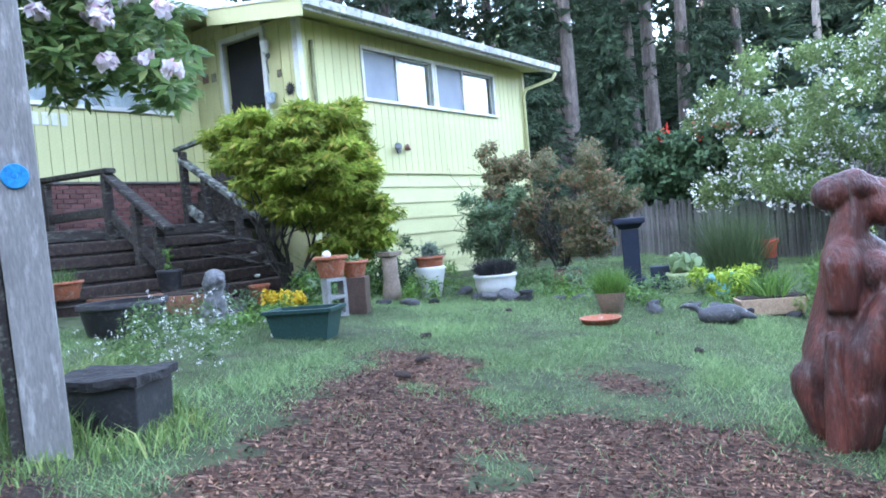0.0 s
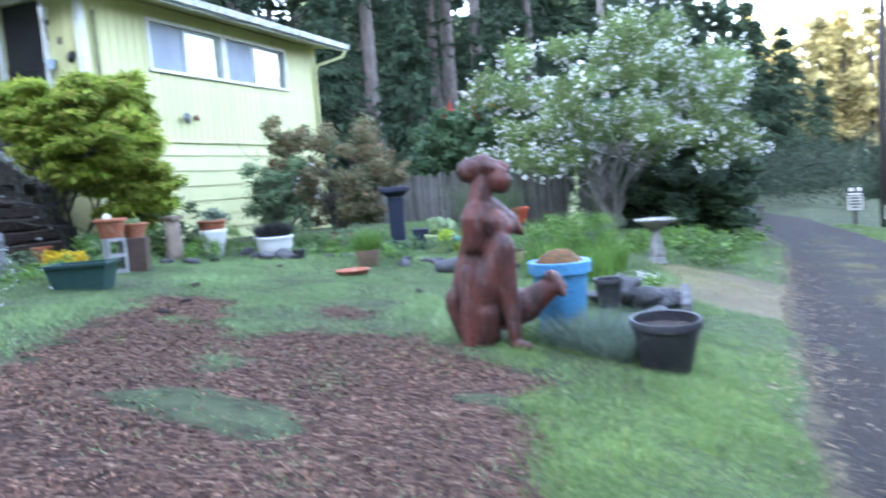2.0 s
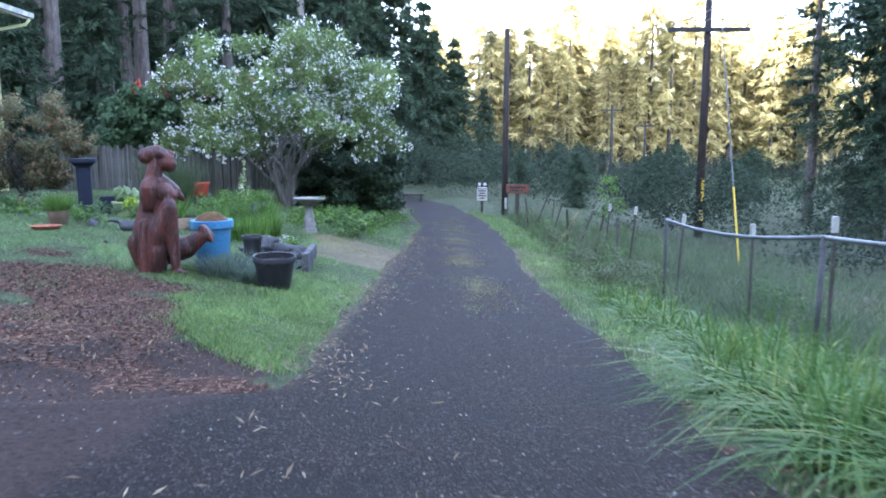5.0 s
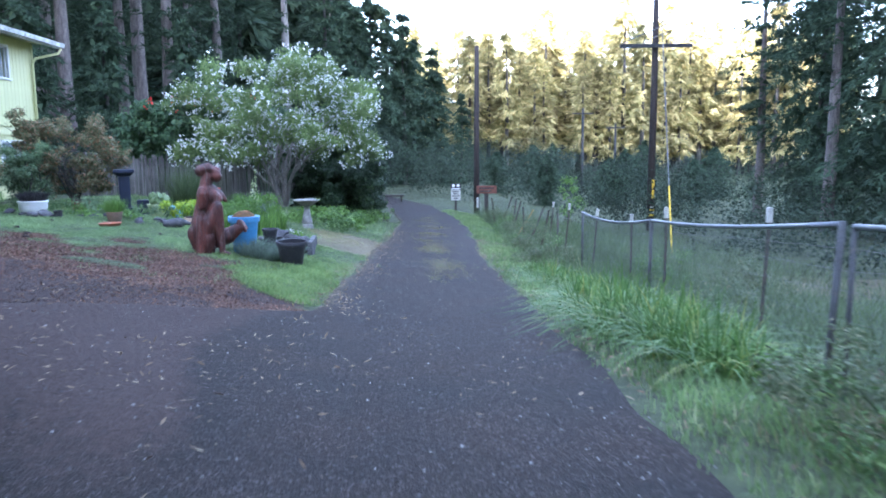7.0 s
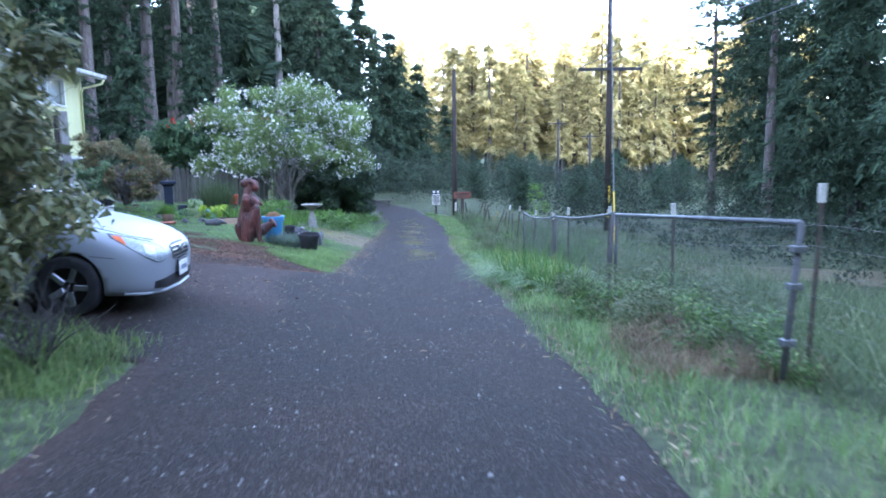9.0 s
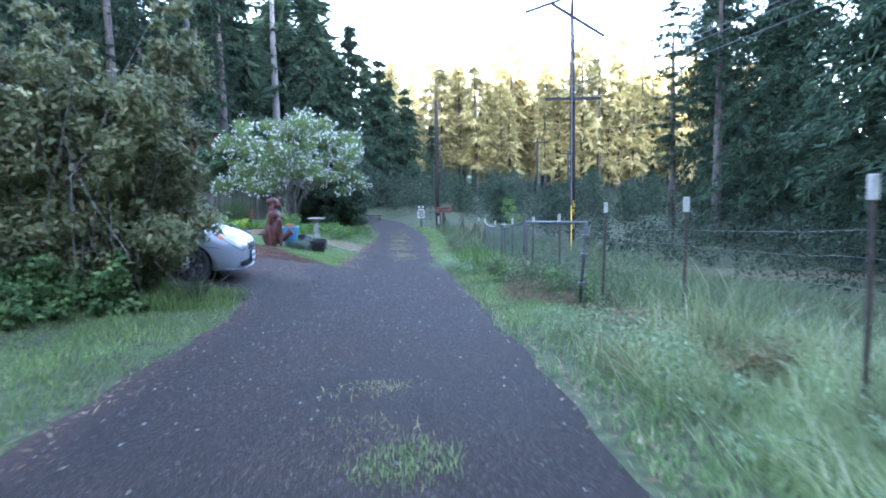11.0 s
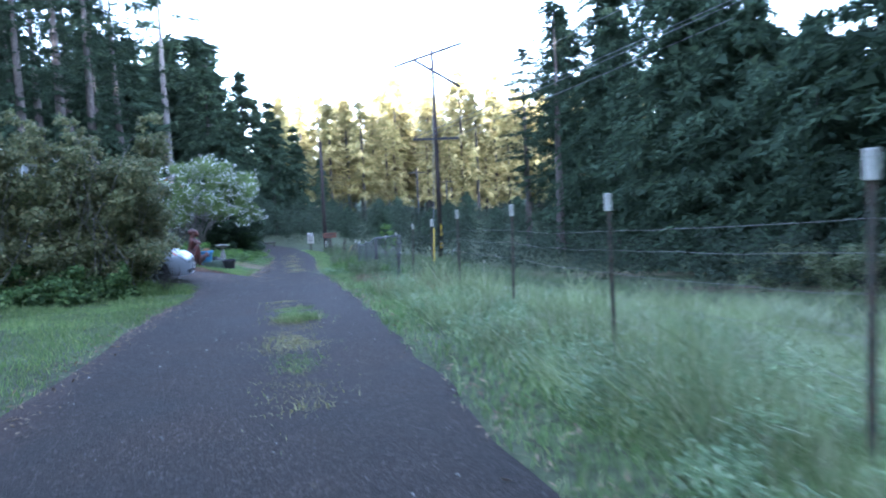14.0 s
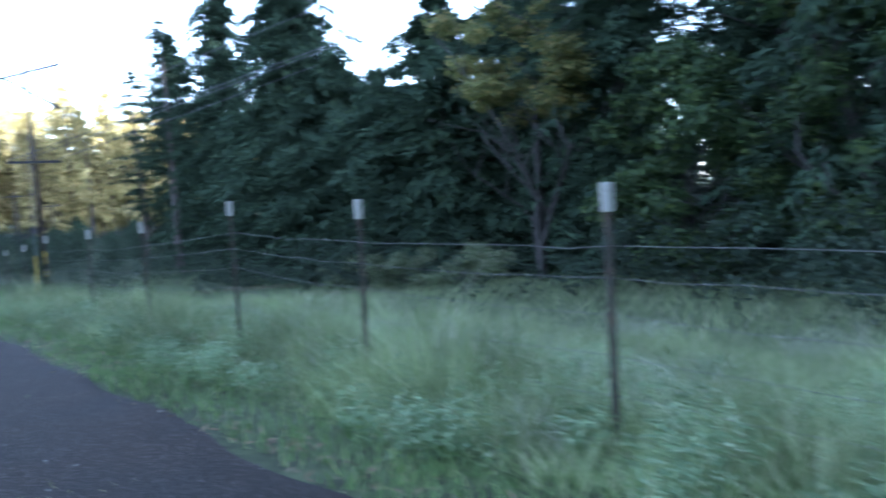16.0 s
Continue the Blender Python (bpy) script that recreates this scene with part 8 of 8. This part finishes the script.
DUSK_LEAF = leaf_mat("thicket_leaf", (0.034, 0.048, 0.034), (0.05, 0.068, 0.045), (0.07, 0.09, 0.056), rough=0.8, spec=0.1, through=0.25, patch=0.2)
spots = [(rg.uniform(27, 75), rg.uniform(9, 34)) for _ in range(95)] + [(rg.uniform(36, 60), rg.uniform(-2, 8)) for _ in range(22)] + [(rg.uniform(-30, 24), rg.uniform(21, 27)) for _ in range(46)] + [(rg.uniform(12, 28), rg.uniform(13, 24)) for _ in range(26)] + [(rg.uniform(-9, 14), rg.uniform(15, 21)) for _ in range(40)] + [(rg.uniform(-36, -16), rg.uniform(14, 20)) for _ in range(30)]
cs, ps = [], []
for s_, r_ in spots:
    h = rg.uniform(1.6, 4.6) if s_ > 27 else rg.uniform(1.0, 2.6) * (0.55 if r_ < 18 and -20 < s_ < 12 else 1)
    p = W(s_, r_)
    n_ = 10
    c = np.column_stack([rg.normal(0, h * 0.33, n_), rg.normal(0, h * 0.33, n_), rg.uniform(0.15, 0.95, n_) * h]) + np.array([p.x, p.y, p.z])
    cs.append(c), ps.append(rg.uniform(0.2, 0.36, n_) * h)
pts, out = clump_points(rg, np.concatenate(cs), np.concatenate(ps), 100000, 0.8, 0.3)
v, f = leaf_quads(rg, pts, 0.15, 0.5, out + np.array([0, 0, 0.4]), 0.7, tri=True)
ob = solo("thicket", np_mesh("thicket", v, f, DUSK_LEAF), None, Matrix(), "dusky thicket of shrubs below the woods", "shrubs", kind="stuff")
# pale shrubs standing in the field
for k, (s_, r_) in enumerate([(-7.0, 20.5), (-13.5, 17.8), (-1.5, 21.5)]):
    c, r_c = cloud(np.random.RandomState(210 + k), 20, (-1.3, -1.0, 0.3), (1.3, 1.0, 1.5), 0.3, 0.55)
    bush("shrub", at(s_, r_), "dusty green shrub standing in the field", WEED_LEAF, c, r_c, 5200, 0.11, 0.4, 210 + k, 5, 1.6, 1.2, 0.03, group="shrubs in the field")
leafy("broom_shrub", at(27.5, 11.0), "shrub with golden yellow new leaves", FRESH_LEAF, 215, 900, 0.12, 0.4, (-0.6, -0.5, 0.4), (0.6, 0.5, 2.2), 0.25, 0.4, 14)

# day lilies by the fence
LILY = leaf_mat("day_lily_leaf", (0.06, 0.125, 0.03), (0.14, 0.24, 0.055), (0.30, 0.32, 0.09), through=0.35, patch=1.0)
for k, (s_, r_, h) in enumerate([(-0.2, 5.1, 0.8), (-0.9, 5.25, 0.85), (-1.5, 5.15, 0.85), (0.6, 5.2, 0.75), (1.3, 5.15, 0.7), (-2.1, 5.3, 0.75), (2.2, 5.3, 0.65), (3.2, 5.4, 0.55), (4.6, 5.4, 0.5), (-0.5, 5.55, 0.85), (-1.3, 5.6, 0.8), (0.2, 4.95, 0.7), (-0.6, 4.9, 0.7), (1.0, 4.95, 0.6), (3.9, 5.2, 0.5), (5.4, 5.3, 0.5), (0.9, 5.6, 0.85), (1.9, 5.6, 0.8)]):
    tuft("day_lily", at(s_, r_), "clump of arching day lily leaves", LILY, 340, 0.3, h, 0.023, 220 + k, 0.5, 6, 0.95, fall=0.85, group="day lilies by the fence")
for k, (s_, r_, lm, h) in enumerate([(6.5, 5.6, WEED_LEAF, 0.5), (8.2, 5.9, WEED_LEAF, 0.6), (10, 6.0, BRAMBLE_LEAF, 0.6), (12, 6.1, WEED_LEAF, 0.7), (-3.6, 5.4, WEED_LEAF, 0.6), (-4.6, 5.5, BRAMBLE_LEAF, 0.5), (-5.6, 5.5, WEED_LEAF, 0.55), (-6.6, 5.7, BRAMBLE_LEAF, 0.5), (14.5, 6.3, WEED_LEAF, 0.7), (17, 6.4, BRAMBLE_LEAF, 0.6), (20, 6.6, WEED_LEAF, 0.8), (-3.2, 6.6, WEED_LEAF, 0.8), (-5.2, 6.8, WEED_LEAF, 0.7), (1.5, 7.0, WEED_LEAF, 0.8), (5, 7.2, BRAMBLE_LEAF, 0.8), (-12.2, 6.0, RUSSET, 0.4), (-10.8, 5.6, RUSSET, 0.35)]):
    leafy("verge_plant", at(s_, r_), "scrubby weeds growing through the fence", lm, 240 + k, 2600, 0.052, 0.3, (-0.6, -0.6, 0.02), (0.6, 0.6, h), 0.14, 0.24, 20, group="weeds along the fence")


def scatter(n, s0, s1, r0, r1, keep, seed, soft=0.07):
    rg = np.random.RandomState(seed)
    s, r = rg.uniform(s0, s1, n), rg.uniform(r0, r1, n)
    j = rg.normal(0, soft, (2, n))
    ok = rg.uniform(0, 1, n) < keep(s + j[0], r + j[1])
    return s[ok], r[ok], rg


def sward(name, label, leaf_m, s, r, rg, h, w, lean, seg=1, bend=0.5, dz=-0.012, comb=None, clump=0.0):
    """A sheet of grass blades rooted at the given places."""
    n = len(s)
    hh = h * rg.uniform(0.5, 1.25, n) * (1 + 0.35 * np.clip(wave(s, r, 2.6, 71) + 0.4 * wave(s, r, 7.0, 72), -1, 1))
    hh *= 1 + clump * np.clip(wave(s, r, 3.2, 73) + 0.5 * wave(s, r, 9.0, 74), -0.55, 1.3)
    b = np.column_stack([AS[0] * s + AR[0] * r, AS[1] * s + AR[1] * r, land(s, r) + dz if dz > 0 else relief(s, r) - 0.004])
    d = np.clip(rg.normal(0, lean, (n, 2)), -1.1, 1.1)
    if comb is not None:
        d += comb
    t = rg.uniform(0, 6.28, n)
    sd = np.column_stack([np.cos(t), np.sin(t), np.zeros(n)]) * (w * rg.uniform(0.6, 1.3, n))[:, None] * 0.5
    if seg == 1:
        tip = b + np.column_stack([d * hh[:, None], hh])
        v = np.stack([b - sd, b + sd, tip], 1).reshape(-1, 3)
        f = np.arange(3 * n).reshape(-1, 3)
    else:
        mid = b + np.column_stack([d * (hh * 0.3)[:, None], hh * 0.6])
        tip = b + np.column_stack([d * (hh * (0.5 + bend))[:, None], hh * (1 - 0.3 * bend * np.minimum(1.5, np.hypot(d[:, 0], d[:, 1])))])
        v = np.stack([b - sd, b + sd, mid + sd * 0.7, tip, mid - sd * 0.7], 1).reshape(-1, 3)
        f = (np.arange(n)[:, None, None] * 5 + np.array([[0, 1, 2], [0, 2, 4], [4, 2, 3]])[None]).reshape(-1, 3)
    return solo(name, np_mesh(name, v, f, leaf_m), None, Matrix(), label, "grass", kind="stuff")


LAWN = leaf_mat("lawn_blade", (0.11, 0.175, 0.072), (0.215, 0.315, 0.128), (0.36, 0.43, 0.19), through=0.35, patch=0.7)
VERGE = leaf_mat("verge_blade", (0.10, 0.16, 0.05), (0.185, 0.265, 0.08), (0.34, 0.37, 0.135), through=0.35, patch=0.8)
ISLAND = leaf_mat("island_blade", (0.11, 0.18, 0.052), (0.20, 0.295, 0.085), (0.34, 0.38, 0.12), through=0.35, patch=0.9)
VERGE_COOL = leaf_mat("verge_blade_cool", (0.11, 0.18, 0.06), (0.20, 0.29, 0.10), (0.36, 0.39, 0.19), through=0.35, patch=1.0)
FIELD = leaf_mat("field_blade", (0.135, 0.18, 0.072), (0.275, 0.33, 0.145), (0.5, 0.49, 0.32), through=0.3, patch=1.1, vary=0.5)


def tip(s, r):
    """Where grass grows: the island between mulch and lane with its rounded tip, the far lawn, and the side by the post."""
    s, r = np.asarray(s, float), np.asarray(r, float)
    edge_ = np.interp(s, [1.1, 1.3, 1.82, 2.45, 4.04], [1.3, 0.79, 0.45, 0.24, 0.03]) + 0.12 * wave(s, r, 4, 75)
    return ((s > 1.05) & ((r > edge_) | (s > 3.2))) | ((r < -1.9 - 0.42 * s) & (s > 0.35))


def yard_keep(s, r):
    k = tip(s, r) * (1 - mulch_at(s, r)) * (1 - 0.9 * dirt_at(s, r)) * (1 - 0.8 * gravel_at(s, r))
    k = k * (r < lane_left(s) + 0.14 * wave(s, r, 3, 50) + 0.1 * wave(s, r, 11, 81)) * step(0.0, 0.7, s + 0.3 * wave(s, r, 2, 51))
    thin = 0.12 + 0.88 * np.clip(0.7 * wave(s, r, 2.3, 52) + 0.6 * wave(s, r, 8.0, 66) + 0.62, 0, 1)
    thin = np.maximum(thin, 0.7 * (s > 6.5))
    thin = thin * (1 - 0.45 * step(3.6, 2.8, s) * step(-2.6, -2.2, r))
    return np.where(k > 0.5, thin, (0.03 + 0.3 * step(0.5, 1.0, wave(s, r, 5.5, 80))) * (s > 1.2) * (r < 1.2))


s, r, rg = scatter(270000, 0.0, 7.5, -7.0, 1.8, yard_keep, 300)
sward("lawn_grass", "thin bluish green grass of the yard", LAWN, s, r, rg, 0.036, 0.0068, 0.9, clump=0.7)
s, r, rg = scatter(90000, 7.5, 11.5, -7.5, 2.2, yard_keep, 301)
sward("lawn_grass", "thin bluish green grass of the yard", LAWN, s, r, rg, 0.05, 0.010, 0.8, clump=0.6)
s, r, rg = scatter(40000, 11.5, 20, -7.5, 2.6, yard_keep, 321)
sward("lawn_grass", "thin bluish green grass by the fence", LAWN, s, r, rg, 0.08, 0.013, 0.6, clump=0.6)
# longer fresh grass on the tip of the island and by the post
s, r, rg = scatter(56000, 0.2, 6.5, -0.4, 1.75, lambda s, r: tip(s, r) * (1 - mulch_at(s, r)) * (r < lane_left(s) + 0.14 * wave(s, r, 3, 50) + 0.1 * wave(s, r, 11, 81)) * (0.25 + 0.75 * step(-0.2, 0.5, wave(s, r, 1.5, 53) + 0.5)), 302)
sward("lawn_grass", "longer bright grass at the edge of the lane", ISLAND, s, r, rg, 0.05, 0.007, 0.8, 2, clump=0.8)
s, r, rg = scatter(12000, 0.4, 2.3, -4.6, -2.7, lambda s, r: 0.9 * (1 - mulch_at(s, r)) * step(-2.7, -3.3, r + 0.25 * (s - 1.5) + 0.2 * wave(s, r, 4, 63)), 303)
sward("long_grass", "long unmown grass round the post", VERGE, s, r, rg, 0.17, 0.009, 0.6, 2, clump=0.8)
# lawn on the near side of the hedge
s, r, rg = scatter(135000, -32, -6.7, -9, 0.9, lambda s, r: (r < lane_left(s) + 0.07 * wave(s, r, 4, 54)) * 1.0 * (s < -6.9 + 0.2 * wave(s, r, 3, 55)), 304)
sward("lawn_grass", "rough green lawn beside the lane", VERGE, s, r, rg, 0.08, 0.012, 0.55, clump=0.5)
s, r, rg = scatter(14000, -7.6, -5.9, -7, 0.7, lambda s, r: step(0.75, 0.2, r) * 0.9, 305)
sward("long_grass", "long grass at the foot of the hedge", VERGE, s, r, rg, 0.22, 0.012, 0.5, 2)
# verge and field to the right
s, r, rg = scatter(90000, -33, 26, 3.8, 6.2, lambda s, r: (r > lane_right(s) - 0.02 + 0.1 * wave(s, r, 3, 56) + 0.07 * wave(s, r, 10, 82)) * (0.35 + 0.65 * step(-0.5, 0.5, wave(s, r, 1.4, 57) + 0.2)), 306)
sward("verge_grass", "green verge along the lane", VERGE_COOL, s, r, rg, 0.11, 0.011, 0.5, 2)
s, r, rg = scatter(170000, -36, -8.5, 4.4, 11, lambda s, r: step(0.2, 0.9, r - lane_right(s)) * step(-10.5, -12.5, s), 307)
sward("tall_grass", "tall pale seeding grass leaning over", FIELD, s, r, rg, 0.21, 0.011, 0.85, comb=np.array([0.05, 0.05]), clump=1.0)
s, r, rg = scatter(130000, -38, 26, 6.4, 27, lambda s, r: (0.35 + 0.65 * step(13, 8, r)) * step(-5, -10, s), 308)
sward("tall_grass", "tall pale meadow grass", FIELD, s, r, rg, 0.31, 0.016, 0.7, clump=0.8)
s, r, rg = scatter(52000, -10, 26, 6.0, 15, lambda s, r: step(-9.5, -6, s) * (0.3 + 0.7 * step(13, 8, r)), 319)
sward("meadow_grass", "rank dark grass behind the gate", leaf_mat("rank_blade", (0.055, 0.085, 0.035), (0.115, 0.16, 0.07), (0.21, 0.23, 0.12), through=0.3, patch=1.0, vary=0.4), s, r, rg, 0.4, 0.016, 0.6, clump=0.8)
# tufts and dry grass on the crown of the lane
DRY = leaf_mat("dry_blade", (0.22, 0.2, 0.09), (0.34, 0.31, 0.15), (0.2, 0.25, 0.07), through=0.3, patch=1.5)


def crown_keep(s, r):
    c = np.interp(s, [-20, -10, 4, 22], [2.75, 2.85, 3.45, 3.7])
    on = np.where(s < -10, step(-27, -24, s) * step(-12.8, -13.6, s) * step(-0.5, 0.6, wave(s, r, 1.1, 58) + 0.25), step(3.5, 6, s) * step(24, 20, s) * 0.8)
    return on * np.exp(-(((r - c) / np.where(s < -10, 0.28, 0.42)) ** 2)) * (0.4 + 0.6 * step(-0.3, 0.5, wave(s, r, 3.5, 59)))


s, r, rg = scatter(125000, -27, 24, 1.8, 4.8, crown_keep, 309)
sward("crown_grass", "dry grass and tufts on the crown of the lane", DRY, s, r, rg, 0.036, 0.008, 0.9, dz=0.012, clump=0.8)
s, r, rg = scatter(26000, -24, -12.5, 2.2, 3.3, lambda s, r: (((s + 14.4) / 0.42) ** 2 + ((r - 2.78) / 0.3) ** 2 < 0.8 + 0.7 * wave(s, r, 7, 64)) | (((s + 16.0) / 0.45) ** 2 + ((r - 2.77) / 0.3) ** 2 < 0.8 + 0.7 * wave(s, r, 7, 65)) | (((s + 19.2) / 0.5) ** 2 + ((r - 2.74) / 0.2) ** 2 < 0.8) | (((s + 15.2) / 0.25) ** 2 + ((r - 2.8) / 0.16) ** 2 < 1), 310)
sward("grass_tuft", "bright green tuft growing in the middle of the lane", VERGE, s, r, rg, 0.06, 0.008, 0.7, 2, dz=0.012, clump=0.7)
s, r, rg = scatter(9000, -21, -12.5, 2.3, 3.2, lambda s, r: np.exp(-(((r - 2.76) / 0.22) ** 2)) * step(0.2, 0.8, wave(s, r, 2.4, 67) + 0.35), 315)
sward("dry_grass", "dry yellow grass in the middle of the lane", DRY, s, r, rg, 0.04, 0.008, 0.9, 2, dz=0.012, clump=0.8)
s, r, rg = scatter(36000, -35, -11, 4.9, 7.2, lambda s, r: np.exp(-(((r - np.interp(s, [-35, -10], [4.95, 6.0])) / 0.7) ** 2)), 322)
sward("tall_grass", "taller grass left standing along the fence", FIELD, s, r, rg, 0.4, 0.009, 0.45, 2, clump=0.8)
# pale seed heads standing above the field, and the dry weeds by the fence
SEED = leaf_mat("seed_head", (0.27, 0.29, 0.19), (0.41, 0.43, 0.31), (0.54, 0.54, 0.42), through=0.3, patch=1.0, vary=0.3)
s, r, rg = scatter(52000, -36, -11, 4.7, 12, lambda s, r: step(0.5, 1.3, r - lane_right(s)) * step(0.15, 0.7, wave(s, r, 1.9, 68) + 0.4 * wave(s, r, 5.5, 69)), 316)
sward("seed_grass", "pale feathery seed heads over the tall grass", SEED, s, r, rg, 0.27, 0.012, 1.1, 2, clump=0.6)
cs, ps = [], []
rg = np.random.RandomState(330)
for k in range(420):
    s_ = rg.uniform(-31, -10.5)
    r_ = float(lane_right(s_)) + 0.45 + 3.6 * rg.uniform(0, 1) ** 1.3
    p = W(s_, r_)
    h = rg.uniform(0.12, 0.34)
    cs.append((p.x, p.y, p.z + 0.6 * h)), ps.append(h)
pts, out = clump_points(rg, cs, ps, 64000, 0.75, 0.35)
solo("meadow_herbs", np_mesh("meadow_herbs", *leaf_quads(rg, pts, 0.042, 0.4, out + np.array([0, 0, 0.6]), 0.7, 0.1, tri=True), leaf_mat("mint_leaf", (0.13, 0.20, 0.095), (0.22, 0.30, 0.15), (0.36, 0.42, 0.25), through=0.3, patch=1.2, vary=0.4)), None, Matrix(), "pale dewy herbs among the tall grass", "herbs", kind="stuff")
s, r, rg = scatter(26000, -12.8, -3.5, 4.5, 6.6, lambda s, r: step(0.25, 0.7, r - lane_right(s)) * step(-0.1, 0.6, wave(s, r, 1.6, 70) + 0.1), 317)
sward("dry_weeds", "dry brown weeds at the foot of the fence", leaf_mat("dry_weed", (0.11, 0.085, 0.05), (0.22, 0.16, 0.095), (0.3, 0.24, 0.13), through=0.2, patch=1.2), s, r, rg, 0.2, 0.009, 0.7, 2, clump=0.5)
s, r, rg = scatter(26000, 7.5, 14, -0.4, 2.6, lambda s, r: gravel_at(s, r) * 0.5 * step(-0.3, 0.4, wave(s, r, 2.5, 60)), 311)
sward("gravel_grass", "sparse dry grass in the gravel", DRY, s, r, rg, 0.05, 0.009, 0.6)
# bark chips on the mulch, loose stones on the lane
CHIP = leaf_mat("bark_chip", (0.04, 0.022, 0.0145), (0.135, 0.068, 0.042), (0.31, 0.185, 0.115), rough=0.85, through=0.0, patch=1.0)
s, r, rg = scatter(150000, -2.2, 6.2, -5, 1.6, lambda s, r: np.maximum(mulch_at(s, r), 0.4 * step(-2.4, 0.8, s + 0.4 * wave(s, r, 3, 77)) * step(1.4, 0.4, r - 0.3 * s) * (s < 1.3)), 312)
p = np.column_stack([AS[0] * s + AR[0] * r, AS[1] * s + AR[1] * r, relief(s, r) + rg.uniform(0.0, 0.024, len(s))])
v, f = leaf_quads(rg, p, 0.03, 0.34, np.tile([0, 0, 1.0], (len(p), 1)), 0.45)
solo("bark_mulch", np_mesh("bark_mulch", v, f, CHIP), None, Matrix(), "loose reddish brown bark chips", "mulch", kind="stuff")
tri = np.array([[1, 0, -0.2], [-0.5, 0.8, -0.2], [-0.5, -0.8, -0.2], [0, 0, 0.55]])
fc = np.array([[0, 1, 3], [1, 2, 3], [2, 0, 3]])
s, r, rg = scatter(44000, -30, 12, -2.2, 4.6, lambda s, r: (r > lane_left(s) + 0.1) * (r < lane_right(s) - 0.05) * (0.25 + 0.75 * step(0, 0.8, wave(s, r, 0.9, 61) + 0.3)) * step(-24, -6, s) + 0.1, 313)
ok = (r > lane_left(s) + 0.1) & (r < lane_right(s) - 0.05)
s, r = s[ok], r[ok]
sz = np.abs(rg.normal(0, 1, len(s))) * 0.0065 + 0.0035
an = rg.uniform(0, 6.28, len(s))
rot = np.stack([np.stack([np.cos(an), -np.sin(an)], -1), np.stack([np.sin(an), np.cos(an)], -1)], 1)
loc = np.einsum("nij,kj->nki", rot, tri[:, :2])
v = np.concatenate([loc * sz[:, None, None], np.repeat((tri[:, 2][None] * sz[:, None])[:, :, None], 1, 2)], 2)
v += np.column_stack([AS[0] * s + AR[0] * r, AS[1] * s + AR[1] * r, ground_sr(s, r) + 0.024])[:, None]
f = (np.arange(len(s))[:, None, None] * 4 + fc[None]).reshape(-1, 3)
solo("loose_stones", np_mesh("loose_stones", v.reshape(-1, 3), f, leaf_mat("loose_stone", (0.04, 0.036, 0.035), (0.09, 0.083, 0.08), (0.26, 0.245, 0.235), rough=0.9, through=0.0)), None, Matrix(), "loose stones scattered on the lane", "gravel", kind="stuff")
# fallen leaves and straw along the edge of the lane
s, r, rg = scatter(15000, -30, 16, 3.3, 5.2, lambda s, r: np.exp(-(((r - lane_right(s) - 0.08) / 0.16) ** 2)) * (0.3 + 0.7 * step(0, 0.6, wave(s, r, 1.2, 62) + 0.2)), 314)
s2, r2, _ = scatter(9000, 0.8, 16, 0.8, 3.0, lambda s, r: np.exp(-(((r - lane_left(s) - 0.15) / 0.3) ** 2)) * (0.3 + 0.7 * step(0, 0.6, wave(s, r, 1.2, 62) + 0.2)), 318)
s3, r3, _ = scatter(3500, -6.2, 1.2, -2.1, 4.0, lambda s, r: (r < lane_right(s)) * (0.2 + 0.8 * step(2.4, 0.5, r)) * step(-0.2, 0.8, wave(s, r, 1.7, 76) + 0.25), 320)
s4, r4, _ = scatter(6000, -30, -7, -0.3, 1.6, lambda s, r: np.exp(-(((r - lane_left(s) - 0.12) / 0.2) ** 2)) * (0.3 + 0.7 * step(0, 0.6, wave(s, r, 1.2, 83) + 0.2)), 323)
s, r = np.concatenate([s, s2, s3, s4]), np.concatenate([r, r2, r3, r4])
p = np.column_stack([AS[0] * s + AR[0] * r, AS[1] * s + AR[1] * r, ground_sr(s, r) + 0.03])
v, f = leaf_quads(rg, p, 0.07, 0.22, np.tile([0, 0, 1.0], (len(p), 1)), 0.3)
solo("leaf_litter", np_mesh("leaf_litter", v, f, leaf_mat("straw", (0.12, 0.08, 0.048), (0.23, 0.17, 0.105), (0.34, 0.27, 0.175), rough=0.9, through=0.1)), None, Matrix(), "straw and dead leaves along the edge of the lane", "leaf litter", kind="stuff")
